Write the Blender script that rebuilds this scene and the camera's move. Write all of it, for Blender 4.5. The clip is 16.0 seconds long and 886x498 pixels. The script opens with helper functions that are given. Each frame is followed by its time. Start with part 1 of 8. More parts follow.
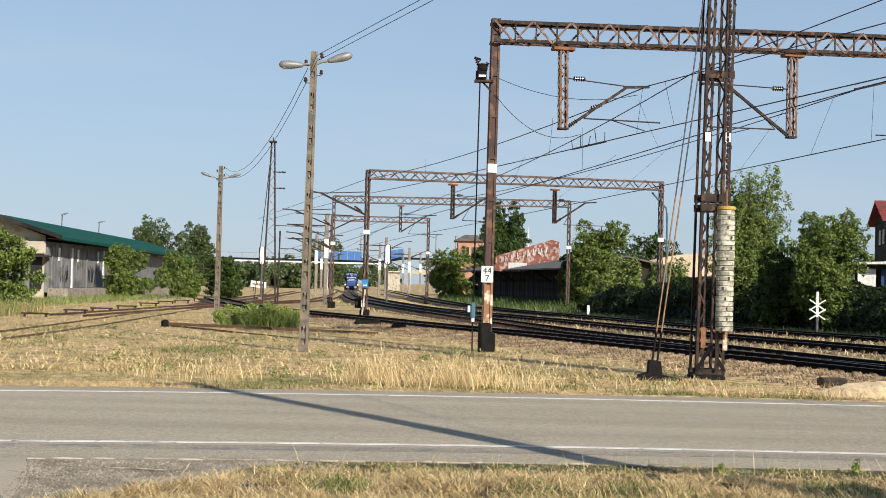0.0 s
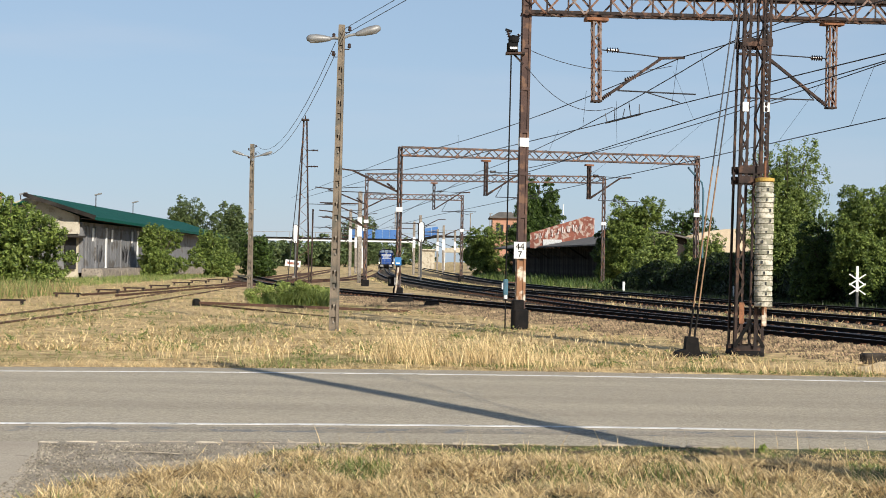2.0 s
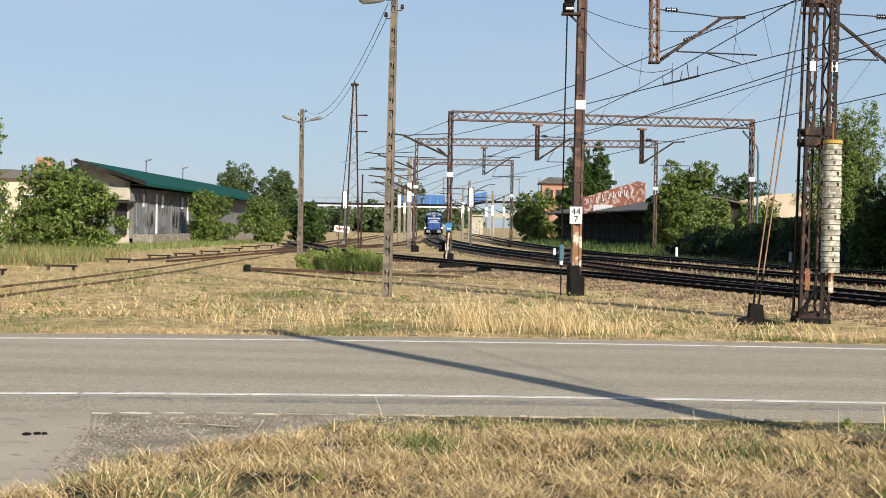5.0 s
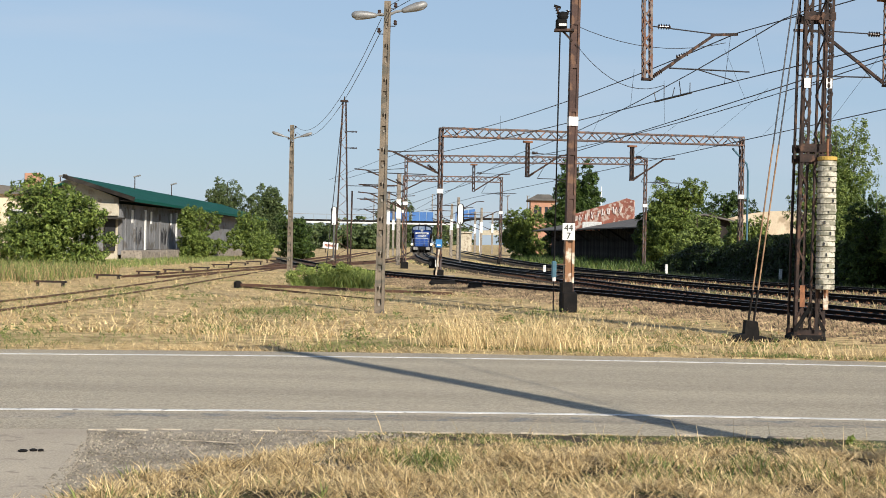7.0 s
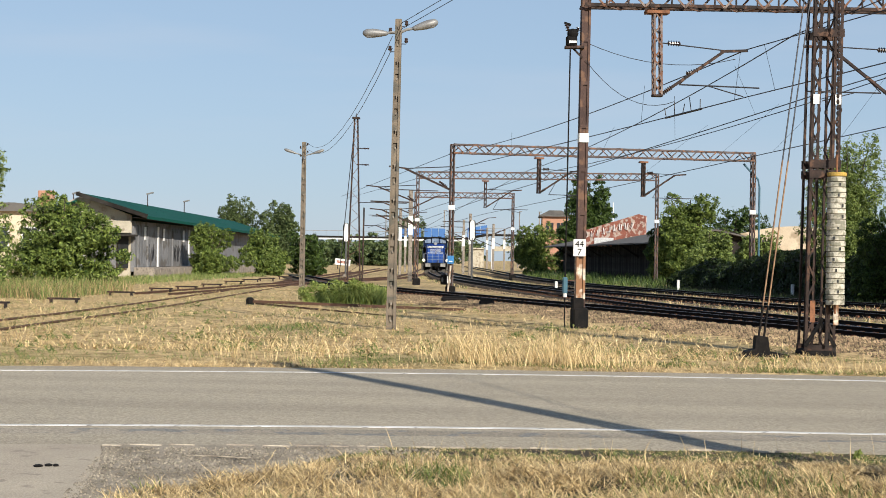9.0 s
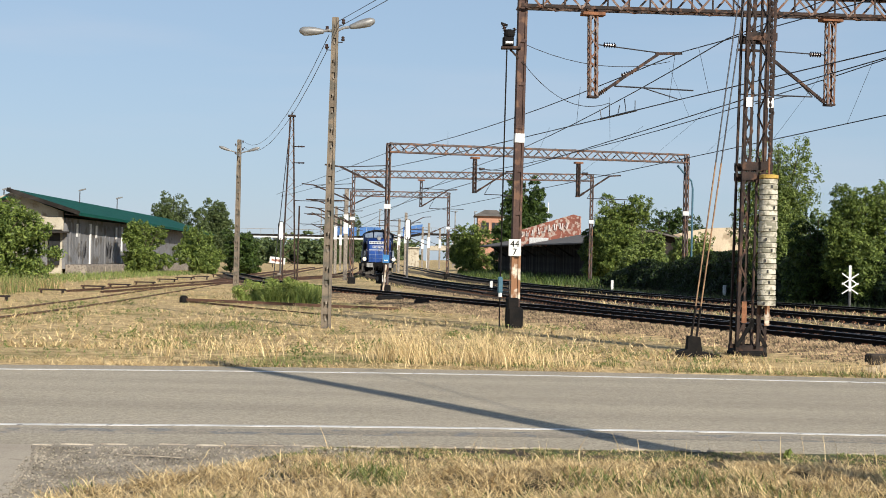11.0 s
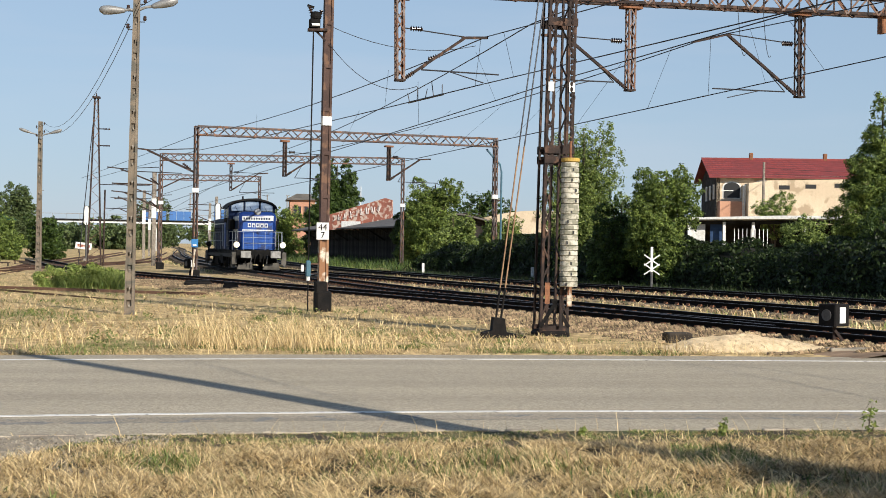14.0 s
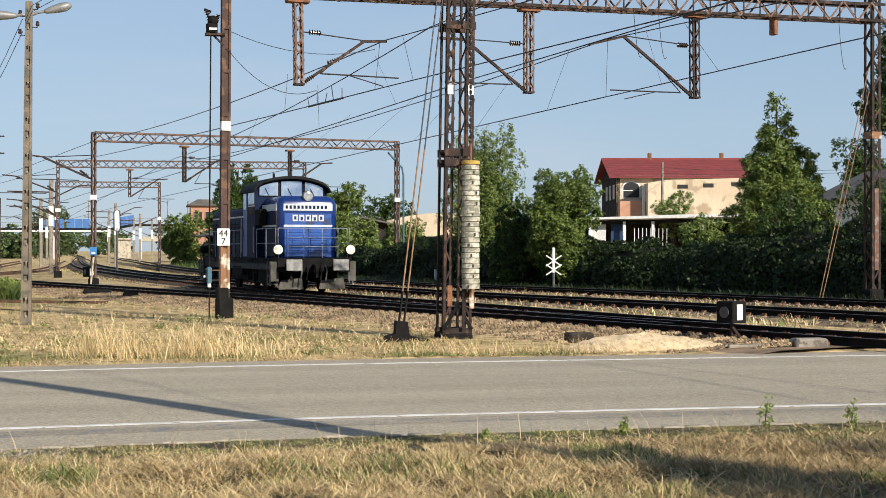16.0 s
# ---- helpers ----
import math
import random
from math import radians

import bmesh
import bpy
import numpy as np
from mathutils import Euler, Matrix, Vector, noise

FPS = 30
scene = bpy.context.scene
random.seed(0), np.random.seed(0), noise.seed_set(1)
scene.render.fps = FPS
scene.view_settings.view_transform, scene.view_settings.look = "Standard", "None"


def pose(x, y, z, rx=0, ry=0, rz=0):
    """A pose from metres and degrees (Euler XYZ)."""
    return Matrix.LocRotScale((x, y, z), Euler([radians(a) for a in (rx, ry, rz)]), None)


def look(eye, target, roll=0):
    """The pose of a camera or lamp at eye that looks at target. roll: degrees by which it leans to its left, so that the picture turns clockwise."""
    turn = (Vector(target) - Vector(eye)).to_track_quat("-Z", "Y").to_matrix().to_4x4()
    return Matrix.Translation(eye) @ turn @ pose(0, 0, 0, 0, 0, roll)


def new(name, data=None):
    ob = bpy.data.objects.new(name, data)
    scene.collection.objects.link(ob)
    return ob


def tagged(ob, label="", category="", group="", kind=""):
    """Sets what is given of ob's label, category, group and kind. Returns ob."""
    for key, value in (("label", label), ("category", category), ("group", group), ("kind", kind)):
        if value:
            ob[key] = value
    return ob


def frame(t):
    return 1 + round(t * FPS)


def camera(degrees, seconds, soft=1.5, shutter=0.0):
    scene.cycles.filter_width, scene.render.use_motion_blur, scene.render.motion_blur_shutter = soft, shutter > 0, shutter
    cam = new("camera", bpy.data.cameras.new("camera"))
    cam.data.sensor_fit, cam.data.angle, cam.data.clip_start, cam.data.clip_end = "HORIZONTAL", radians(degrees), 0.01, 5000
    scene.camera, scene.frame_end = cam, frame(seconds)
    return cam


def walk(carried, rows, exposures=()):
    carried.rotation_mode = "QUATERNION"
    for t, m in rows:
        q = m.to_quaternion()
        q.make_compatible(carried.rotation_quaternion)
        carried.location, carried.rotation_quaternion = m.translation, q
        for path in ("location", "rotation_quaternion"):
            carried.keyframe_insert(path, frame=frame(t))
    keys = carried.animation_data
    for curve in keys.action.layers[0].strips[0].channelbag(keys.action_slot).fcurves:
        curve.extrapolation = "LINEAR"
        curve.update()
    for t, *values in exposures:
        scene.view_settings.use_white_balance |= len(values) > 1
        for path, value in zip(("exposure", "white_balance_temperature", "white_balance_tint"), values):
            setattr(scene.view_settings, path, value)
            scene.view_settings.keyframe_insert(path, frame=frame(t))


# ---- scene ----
cam = camera(34.82, 16.0, soft=0.5)
walk(cam, [
    (0, look((0.165, -1.176, 1.857), (0.820, 48.805, 3.062), 1.46)),
    (0.5, look((0.159, -1.057, 1.848), (1.205, 48.919, 2.957), 1.03)),
    (1, look((0.208, -0.922, 1.837), (-0.011, 49.065, 2.993), 0.66)),
    (1.5, look((0.268, -0.787, 1.820), (-0.278, 49.203, 2.628), 1.00)),
    (2, look((0.257, -0.543, 1.821), (-0.308, 49.452, 2.222), 1.04)),
    (2.5, look((0.188, -0.357, 1.802), (-2.091, 49.591, 1.718), 1.11)),
    (3, look((0.190, -0.305, 1.811), (-2.855, 49.600, 1.359), 1.06)),
    (3.5, look((0.215, -0.158, 1.824), (-2.678, 49.758, 1.659), 1.07)),
    (4, look((0.200, -0.086, 1.824), (-2.376, 49.846, 1.412), 1.04)),
    (4.5, look((0.125, 0.020, 1.811), (-2.148, 49.964, 1.138), 0.99)),
    (4.7, look((0.105, 0.045, 1.809), (-2.179, 49.986, 0.962), 0.98)),
    (6.8, look((-0.053, 0.144, 1.791), (-1.474, 50.120, 1.144), 1.17)),
    (7, look((-0.047, 0.180, 1.786), (-1.865, 50.147, 1.548), 1.10)),
    (7.5, look((-0.028, 0.108, 1.784), (-2.449, 50.049, 2.035), 0.84)),
    (8, look((-0.021, 0.085, 1.782), (-2.450, 50.025, 2.154), 0.86)),
    (8.5, look((-0.018, 0.041, 1.788), (-2.445, 49.981, 2.126), 0.90)),
    (11, look((-0.026, 0.038, 1.795), (0.004, 50.037, 2.135), 1.30)),
    (11.5, look((-0.040, 0.027, 1.802), (0.786, 50.019, 2.146), 1.39)),
    (12, look((-0.036, 0.063, 1.794), (1.698, 50.032, 2.131), 1.40)),
    (12.5, look((-0.011, 0.075, 1.795), (2.810, 49.995, 1.984), 1.38)),
    (13, look((0.034, 0.098, 1.789), (3.787, 49.956, 1.897), 1.11)),
    (13.5, look((0.082, 0.102, 1.790), (4.975, 49.862, 1.658), 0.87)),
    (14, look((0.125, 0.097, 1.786), (6.731, 49.659, 1.681), 0.93)),
    (14.5, look((0.164, 0.131, 1.786), (7.671, 49.564, 1.687), 0.72)),
    (15, look((0.181, 0.144, 1.785), (8.258, 49.487, 1.702), 0.54)),
    (15.5, look((0.193, 0.141, 1.785), (9.004, 49.358, 1.831), 0.14)),
    (16, look((0.161, 0.098, 1.801), (10.125, 49.095, 1.824), 0.01)),
])

# ---- light ----
SUN_EL = radians(27)
SUN_TO = Vector((0.526, -0.851, 0)).normalized()
world = bpy.data.worlds.new("world")
scene.world = world
world.use_nodes = True
wn = world.node_tree
sky = wn.nodes.new("ShaderNodeTexSky")
sky.sky_type = "NISHITA"
sky.sun_disc = False
sky.sun_elevation = SUN_EL
sky.sun_rotation = math.atan2(SUN_TO.x, SUN_TO.y)
sky.air_density, sky.dust_density, sky.ozone_density = 1.0, 0.35, 3.0
wn.nodes["Background"].inputs[1].default_value = 0.134
flat = wn.nodes.new("ShaderNodeGamma")
flat.inputs["Gamma"].default_value = 0.72
tone = wn.nodes.new("ShaderNodeMix")
tone.data_type, tone.blend_type = "RGBA", "MULTIPLY"
tone.inputs["Factor"].default_value = 1.0
tone.inputs["B"].default_value = (0.975, 0.985, 1.055, 1)
wn.links.new(sky.outputs[0], flat.inputs["Color"])
haze = wn.nodes.new("ShaderNodeMix")
haze.data_type = "RGBA"
haze.inputs["B"].default_value = (2.3, 3.2, 4.0, 1)
up, rise = wn.nodes.new("ShaderNodeSeparateXYZ"), wn.nodes.new("ShaderNodeMapRange")
rise.inputs["From Min"].default_value, rise.inputs["From Max"].default_value = 0.05, 0.7
rise.inputs["To Min"].default_value, rise.inputs["To Max"].default_value = 0.6, 0.0
wn.links.new(rise.outputs[0], haze.inputs["Factor"])
wn.links.new(flat.outputs[0], haze.inputs["A"])
# thin high cirrus over the whole sky
where, spread, veil = wn.nodes.new("ShaderNodeTexCoord"), wn.nodes.new("ShaderNodeMapping"), wn.nodes.new("ShaderNodeTexNoise")
spread.inputs["Scale"].default_value, spread.inputs["Rotation"].default_value = (2.0, 2.0, 16.0), (0.0, 0.12, 0.3)
veil.inputs["Scale"].default_value, veil.inputs["Detail"].default_value = 1.6, 6.0
thin = wn.nodes.new("ShaderNodeMapRange")
thin.inputs["From Min"].default_value, thin.inputs["From Max"].default_value = 0.48, 0.8
thin.inputs["To Min"].default_value, thin.inputs["To Max"].default_value = 0.0, 0.3
cirrus = wn.nodes.new("ShaderNodeMix")
cirrus.data_type = "RGBA"
cirrus.inputs["B"].default_value = (3.6, 3.9, 4.2, 1)
wn.links.new(where.outputs["Generated"], spread.inputs["Vector"])
wn.links.new(where.outputs["Generated"], up.inputs[0])
wn.links.new(up.outputs["Z"], rise.inputs["Value"])
wn.links.new(spread.outputs[0], veil.inputs["Vector"])
wn.links.new(veil.outputs["Fac"], thin.inputs["Value"])
wn.links.new(thin.outputs[0], cirrus.inputs["Factor"])
wn.links.new(haze.outputs["Result"], cirrus.inputs["A"])
wn.links.new(cirrus.outputs["Result"], tone.inputs["A"])
wn.links.new(tone.outputs["Result"], wn.nodes["Background"].inputs[0])
sun_data = bpy.data.lights.new("sun", "SUN")
sun_data.energy, sun_data.angle, sun_data.color = 5.0, radians(0.6), (1.0, 0.93, 0.82)
sun = new("sun", sun_data)
sun.matrix_world = look((0, 0, 30), tuple(Vector((0, 0, 30)) - (SUN_TO * math.cos(SUN_EL) + Vector((0, 0, math.sin(SUN_EL)))) * 10))
scene.view_settings.exposure = 0.36

# ---- materials ----


def mat(name, c1, c2=None, scale=6.0, rough=0.8, metal=0.0, bump=0.3, bscale=40.0, spots=None, vary=0.0, spec=0.4, island=0.0):
    """Base colour from two noises (large and fine), optional stains, relief from a third."""
    m = bpy.data.materials.new(name)
    m.use_nodes = True
    nt = m.node_tree
    N, L = nt.nodes, nt.links
    bsdf = N["Principled BSDF"]
    c2 = c2 or tuple(min(1, x * 0.72) for x in c1)
    co = N.new("ShaderNodeTexCoord")
    big, fine = N.new("ShaderNodeTexNoise"), N.new("ShaderNodeTexNoise")
    big.inputs["Scale"].default_value, fine.inputs["Scale"].default_value = scale, bscale
    big.inputs["Detail"].default_value, fine.inputs["Detail"].default_value = 6, 5
    L.new(co.outputs["Object"], big.inputs["Vector"]), L.new(co.outputs["Object"], fine.inputs["Vector"])
    ramp = N.new("ShaderNodeValToRGB")
    ramp.color_ramp.elements[0].position, ramp.color_ramp.elements[1].position = 0.36, 0.64
    ramp.color_ramp.elements[0].color, ramp.color_ramp.elements[1].color = (*c1, 1), (*c2, 1)
    L.new(big.outputs["Fac"], ramp.inputs["Fac"])
    col = ramp.outputs["Color"]
    hsv = N.new("ShaderNodeHueSaturation")
    mr = N.new("ShaderNodeMapRange")
    mr.inputs["From Min"].default_value, mr.inputs["From Max"].default_value = 0.3, 0.7
    mr.inputs["To Min"].default_value, mr.inputs["To Max"].default_value = 0.8, 1.2
    L.new(fine.outputs["Fac"], mr.inputs["Value"])
    L.new(mr.outputs[0], hsv.inputs["Value"])
    L.new(col, hsv.inputs["Color"])
    col = hsv.outputs["Color"]
    if spots:
        sc, sscale, amount = spots
        sn = N.new("ShaderNodeTexNoise")
        sn.inputs["Scale"].default_value, sn.inputs["Detail"].default_value = sscale, 8
        L.new(co.outputs["Object"], sn.inputs["Vector"])
        sr = N.new("ShaderNodeMapRange")
        sr.inputs["From Min"].default_value, sr.inputs["From Max"].default_value = 0.62 - amount * 0.3, 0.68 - amount * 0.25
        L.new(sn.outputs["Fac"], sr.inputs["Value"])
        mix = N.new("ShaderNodeMix")
        mix.data_type = "RGBA"
        L.new(sr.outputs[0], mix.inputs["Factor"]), L.new(col, mix.inputs["A"])
        mix.inputs["B"].default_value = (*sc, 1)
        col = mix.outputs["Result"]
    if vary or island:
        src = N.new("ShaderNodeNewGeometry").outputs["Random Per Island"] if island else N.new("ShaderNodeObjectInfo").outputs["Random"]
        a = island or vary
        vr = N.new("ShaderNodeMapRange")
        vr.inputs["To Min"].default_value, vr.inputs["To Max"].default_value = 1 - a, 1 + a
        L.new(src, vr.inputs["Value"])
        h2 = N.new("ShaderNodeHueSaturation")
        L.new(vr.outputs[0], h2.inputs["Value"]), L.new(col, h2.inputs["Color"])
        hr = N.new("ShaderNodeMapRange")
        hr.inputs["To Min"].default_value, hr.inputs["To Max"].default_value = 0.5 - a * 0.02, 0.5 + a * 0.02
        wh = N.new("ShaderNodeMath")
        wh.operation = "FRACT"
        mu = N.new("ShaderNodeMath")
        mu.operation = "MULTIPLY"
        mu.inputs[1].default_value = 7.31
        L.new(src, mu.inputs[0]), L.new(mu.outputs[0], wh.inputs[0]), L.new(wh.outputs[0], hr.inputs["Value"])
        L.new(hr.outputs[0], h2.inputs["Hue"])
        col = h2.outputs["Color"]
    L.new(col, bsdf.inputs["Base Color"])
    bsdf.inputs["Roughness"].default_value, bsdf.inputs["Metallic"].default_value = rough, metal
    bsdf.inputs["Specular IOR Level"].default_value = spec
    if bump:
        b = N.new("ShaderNodeBump")
        b.inputs["Strength"].default_value, b.inputs["Distance"].default_value = bump, 0.02
        L.new(fine.outputs["Fac"], b.inputs["Height"]), L.new(b.outputs["Normal"], bsdf.inputs["Normal"])
    return m


def leaf_mat(name, c1, c2, through_light=0.22):
    """Leaves: each its own tint, some light passing through."""
    m = bpy.data.materials.new(name)
    m.use_nodes = True
    N, L = m.node_tree.nodes, m.node_tree.links
    bsdf, out = N["Principled BSDF"], N["Material Output"]
    geo = N.new("ShaderNodeNewGeometry")
    ramp = N.new("ShaderNodeValToRGB")
    ramp.color_ramp.elements[0].color, ramp.color_ramp.elements[1].color = (*c1, 1), (*c2, 1)
    L.new(geo.outputs["Random Per Island"], ramp.inputs["Fac"])
    L.new(ramp.outputs["Color"], bsdf.inputs["Base Color"])
    bsdf.inputs["Roughness"].default_value, bsdf.inputs["Specular IOR Level"].default_value = 0.55, 0.3
    tr, mx = N.new("ShaderNodeBsdfTranslucent"), N.new("ShaderNodeMixShader")
    L.new(ramp.outputs["Color"], tr.inputs["Color"])
    mx.inputs[0].default_value = through_light
    L.new(bsdf.outputs[0], mx.inputs[1]), L.new(tr.outputs[0], mx.inputs[2]), L.new(mx.outputs[0], out.inputs["Surface"])
    return m


def glow_mat(name, colour, strength):
    m = bpy.data.materials.new(name)
    m.use_nodes = True
    b = m.node_tree.nodes["Principled BSDF"]
    b.inputs["Base Color"].default_value, b.inputs["Roughness"].default_value = (*colour, 1), 0.2
    b.inputs["Emission Color"].default_value, b.inputs["Emission Strength"].default_value = (*colour, 1), strength
    return m


RUST = mat("rusty_steel", (0.045, 0.027, 0.021), (0.018, 0.014, 0.013), 3, 0.85, 0.1, 0.4, 30, ((0.1, 0.055, 0.036), 5, 0.22))
# Paler rust for the far portals: sunlight is put into this colour.
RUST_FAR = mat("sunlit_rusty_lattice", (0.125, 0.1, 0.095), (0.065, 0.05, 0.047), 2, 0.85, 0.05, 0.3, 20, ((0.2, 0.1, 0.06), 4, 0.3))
RUST_POST = mat("brown_rusted_post", (0.085, 0.05, 0.04), (0.05, 0.03, 0.026), 1.4, 0.85, 0.05, 0.4, 30, ((0.15, 0.085, 0.055), 3, 0.3))
RUST_PALE = mat("rust_and_old_paint", (0.24, 0.19, 0.165), (0.12, 0.085, 0.07), 4, 0.85, 0.1, 0.4, 30, ((0.16, 0.08, 0.05), 7, 0.55))
RUST_RED = mat("orange_rust", (0.27, 0.12, 0.06), (0.15, 0.07, 0.04), 6, 0.9, 0.1, 0.4, 40)
TAR = mat("tarred_steel", (0.007, 0.007, 0.007), (0.014, 0.012, 0.011), 5, 0.85, 0, 0.3, 30, spec=0.15)
WHITE = mat("white_paint", (0.75, 0.75, 0.73), (0.62, 0.61, 0.58), 8, 0.6, 0, 0.1, 50)
WHITE_WORN = mat("flaked_white_paint", (0.6, 0.53, 0.43), (0.42, 0.34, 0.25), 6, 0.8, 0, 0.3, 40, ((0.24, 0.12, 0.06), 3, 0.6))
YELLOW = mat("yellow_paint", (0.5, 0.32, 0.06), (0.4, 0.26, 0.06), 8, 0.7)
CONCRETE = mat("weathered_concrete", (0.31, 0.27, 0.22), (0.21, 0.18, 0.15), 2.5, 0.9, 0, 0.5, 35, ((0.13, 0.11, 0.09), 6, 0.3))
CONCRETE_POLE = mat("pole_concrete", (0.21, 0.17, 0.125), (0.13, 0.105, 0.08), 1.5, 0.9, 0, 0.4, 35, ((0.11, 0.1, 0.08), 3, 0.35))
WEIGHT = mat("pale_weight_concrete", (0.56, 0.52, 0.42), (0.42, 0.39, 0.31), 5, 0.85, 0, 0.4, 40, ((0.25, 0.24, 0.18), 9, 0.35), vary=0.12)
ASPHALT = mat("grey_asphalt", (0.42, 0.36, 0.265), (0.35, 0.3, 0.22), 0.5, 0.9, 0, 0.6, 110)
ASPHALT_OLD = mat("old_asphalt_edge", (0.36, 0.31, 0.238), (0.28, 0.24, 0.182), 0.9, 0.95, 0, 0.7, 80, ((0.22, 0.21, 0.19), 3, 0.25))
ROAD_LINE = mat("worn_road_paint", (0.72, 0.7, 0.66), (0.56, 0.54, 0.5), 3, 0.8, 0, 0.2, 60, ((0.24, 0.22, 0.2), 9, 0.08))
DRIVE = mat("pale_concrete_drive", (0.45, 0.385, 0.29), (0.37, 0.31, 0.235), 0.9, 0.9, 0, 0.5, 60, ((0.3, 0.255, 0.195), 5, 0.05))
SLAB = mat("kerb_concrete", (0.44, 0.38, 0.29), (0.24, 0.2, 0.155), 4, 0.9, 0, 0.4, 40)
GRIT = mat("grey_gravel", (0.33, 0.285, 0.215), (0.2, 0.17, 0.125), 2, 0.95, 0, 0.6, 50, island=0.45)
STONE = mat("ballast_stone", (0.36, 0.26, 0.15), (0.16, 0.112, 0.064), 1.2, 0.95, 0, 0.5, 60, island=0.8)
VERGE = mat("dark_verge_soil", (0.09, 0.064, 0.034), (0.04, 0.03, 0.018), 1.2, 0.95, 0, 0.8, 30, ((0.07, 0.075, 0.025), 2, 0.4))
SAND = mat("pale_sand", (0.72, 0.56, 0.35), (0.56, 0.42, 0.25), 7, 0.95, 0, 0.8, 60, ((0.4, 0.3, 0.18), 14, 0.12))
RAIL = mat("dark_rail_side", (0.014, 0.011, 0.009), (0.008, 0.007, 0.006), 4, 0.85, 0.1, 0.3, 40, spec=0.15)
RAIL_TOP = mat("worn_rail_head", (0.26, 0.25, 0.25), (0.17, 0.15, 0.14), 8, 0.42, 0.75, 0.1, 60)
RAIL_RUSTY = mat("disused_rusty_rail", (0.12, 0.065, 0.04), (0.075, 0.04, 0.028), 4, 0.9, 0.1, 0.3, 40)
SLEEPER = mat("dark_sleeper_wood", (0.065, 0.05, 0.036), (0.03, 0.023, 0.017), 6, 0.95, 0, 0.6, 30, vary=0.3)
WIRE = mat("wire", (0.06, 0.06, 0.065), (0.04, 0.04, 0.045), 6, 0.5, 0.6, 0)
ROPE = mat("rusty_guy_rope", (0.36, 0.22, 0.12), (0.2, 0.12, 0.07), 6, 0.8, 0.1, 0)
CERAMIC = mat("brown_insulator", (0.05, 0.03, 0.025), (0.04, 0.025, 0.02), 6, 0.25, 0, 0)
ALU = mat("grey_lamp_housing", (0.26, 0.26, 0.25), (0.19, 0.185, 0.18), 5, 0.5, 0.3, 0.1, 30)
GREEN_ROOF = mat("green_sheet_roof", (0.003, 0.07, 0.05), (0.003, 0.055, 0.042), 0.6, 0.75, 0, 0.1, 20, spec=0.15)
GREY_WALL = mat("grey_sheet_wall", (0.2, 0.2, 0.205), (0.15, 0.15, 0.155), 0.7, 0.7, 0, 0.2, 12, ((0.11, 0.1, 0.09), 1.2, 0.3))
CREAM = mat("cream_render", (0.5, 0.45, 0.35), (0.4, 0.355, 0.27), 0.8, 0.9, 0, 0.3, 25, ((0.28, 0.23, 0.17), 1.6, 0.3))
DARK_WOOD = mat("dark_shed_boards", (0.05, 0.045, 0.04), (0.022, 0.019, 0.017), 1.5, 0.95, 0, 0.5, 25, vary=0.5, spec=0.1)
RED_WALL = mat("flaking_red_wall", (0.34, 0.12, 0.08), (0.24, 0.09, 0.065), 0.7, 0.9, 0, 0.3, 20, ((0.52, 0.4, 0.33), 2.6, 0.42))
BRICK_ORANGE = mat("orange_brick_wall", (0.46, 0.26, 0.17), (0.4, 0.21, 0.14), 0.8, 0.9, 0, 0.3, 14)
FELT = mat("grey_felt_roof", (0.13, 0.12, 0.11), (0.09, 0.085, 0.08), 0.8, 0.95, 0, 0.3, 15)
RED_ROOF = mat("red_tile_roof", (0.23, 0.04, 0.037), (0.17, 0.032, 0.03), 1.2, 0.7, 0, 0.5, 9)
PEACH = mat("peach_render", (0.52, 0.29, 0.19), (0.44, 0.24, 0.16), 0.9, 0.9, 0, 0.3, 18)
PALE_RENDER = mat("pale_sandy_render", (0.66, 0.55, 0.4), (0.56, 0.45, 0.32), 0.5, 0.9, 0, 0.3, 20, ((0.4, 0.31, 0.21), 0.9, 0.18))
# Blue and pale patches put a sky reflection into the glass colour.
WINDSCREEN = mat("sky_coloured_windscreen", (0.2, 0.28, 0.44), (0.42, 0.5, 0.62), 2.2, 0.08, 0.6, 0, spec=0.8)
DARK = mat("dark_opening", (0.015, 0.016, 0.018), (0.02, 0.02, 0.02), 3, 0.5, 0, 0)
GLASS = mat("window_glass", (0.03, 0.035, 0.04), (0.05, 0.055, 0.06), 1, 0.06, 0, 0, spec=0.8)
BRIDGE_BLUE = mat("blue_bridge_panel", (0.06, 0.17, 0.42), (0.05, 0.14, 0.35), 0.6, 0.6)
GATE_BLUE = mat("dull_blue_gate", (0.03, 0.07, 0.16), (0.02, 0.05, 0.12), 3, 0.7)
SIGN_BLUE = mat("blue_sign", (0.04, 0.2, 0.45), (0.03, 0.15, 0.36), 5, 0.5)
TEAL = mat("teal_paint", (0.06, 0.15, 0.2), (0.05, 0.11, 0.15), 5, 0.6)
GRAFFITI = mat("graffiti_paint", (0.6, 0.52, 0.48), (0.5, 0.43, 0.4), 4, 0.8)
GRAFFITI_DARK = mat("dark_graffiti_paint", (0.05, 0.05, 0.055), (0.04, 0.04, 0.045), 4, 0.8)
BARK = mat("bark", (0.1, 0.075, 0.055), (0.06, 0.047, 0.036), 5, 0.95, 0, 0.8, 25)
# Near-black earth: the shade on the backlit bank is put into its colour.
EARTH = mat("shaded_bank_earth", (0.028, 0.026, 0.015), (0.016, 0.017, 0.01), 0.8, 0.95, 0, 0.6, 12)
LEAF_DARK = leaf_mat("dark_leaves", (0.01, 0.025, 0.005), (0.085, 0.135, 0.026), 0.18)
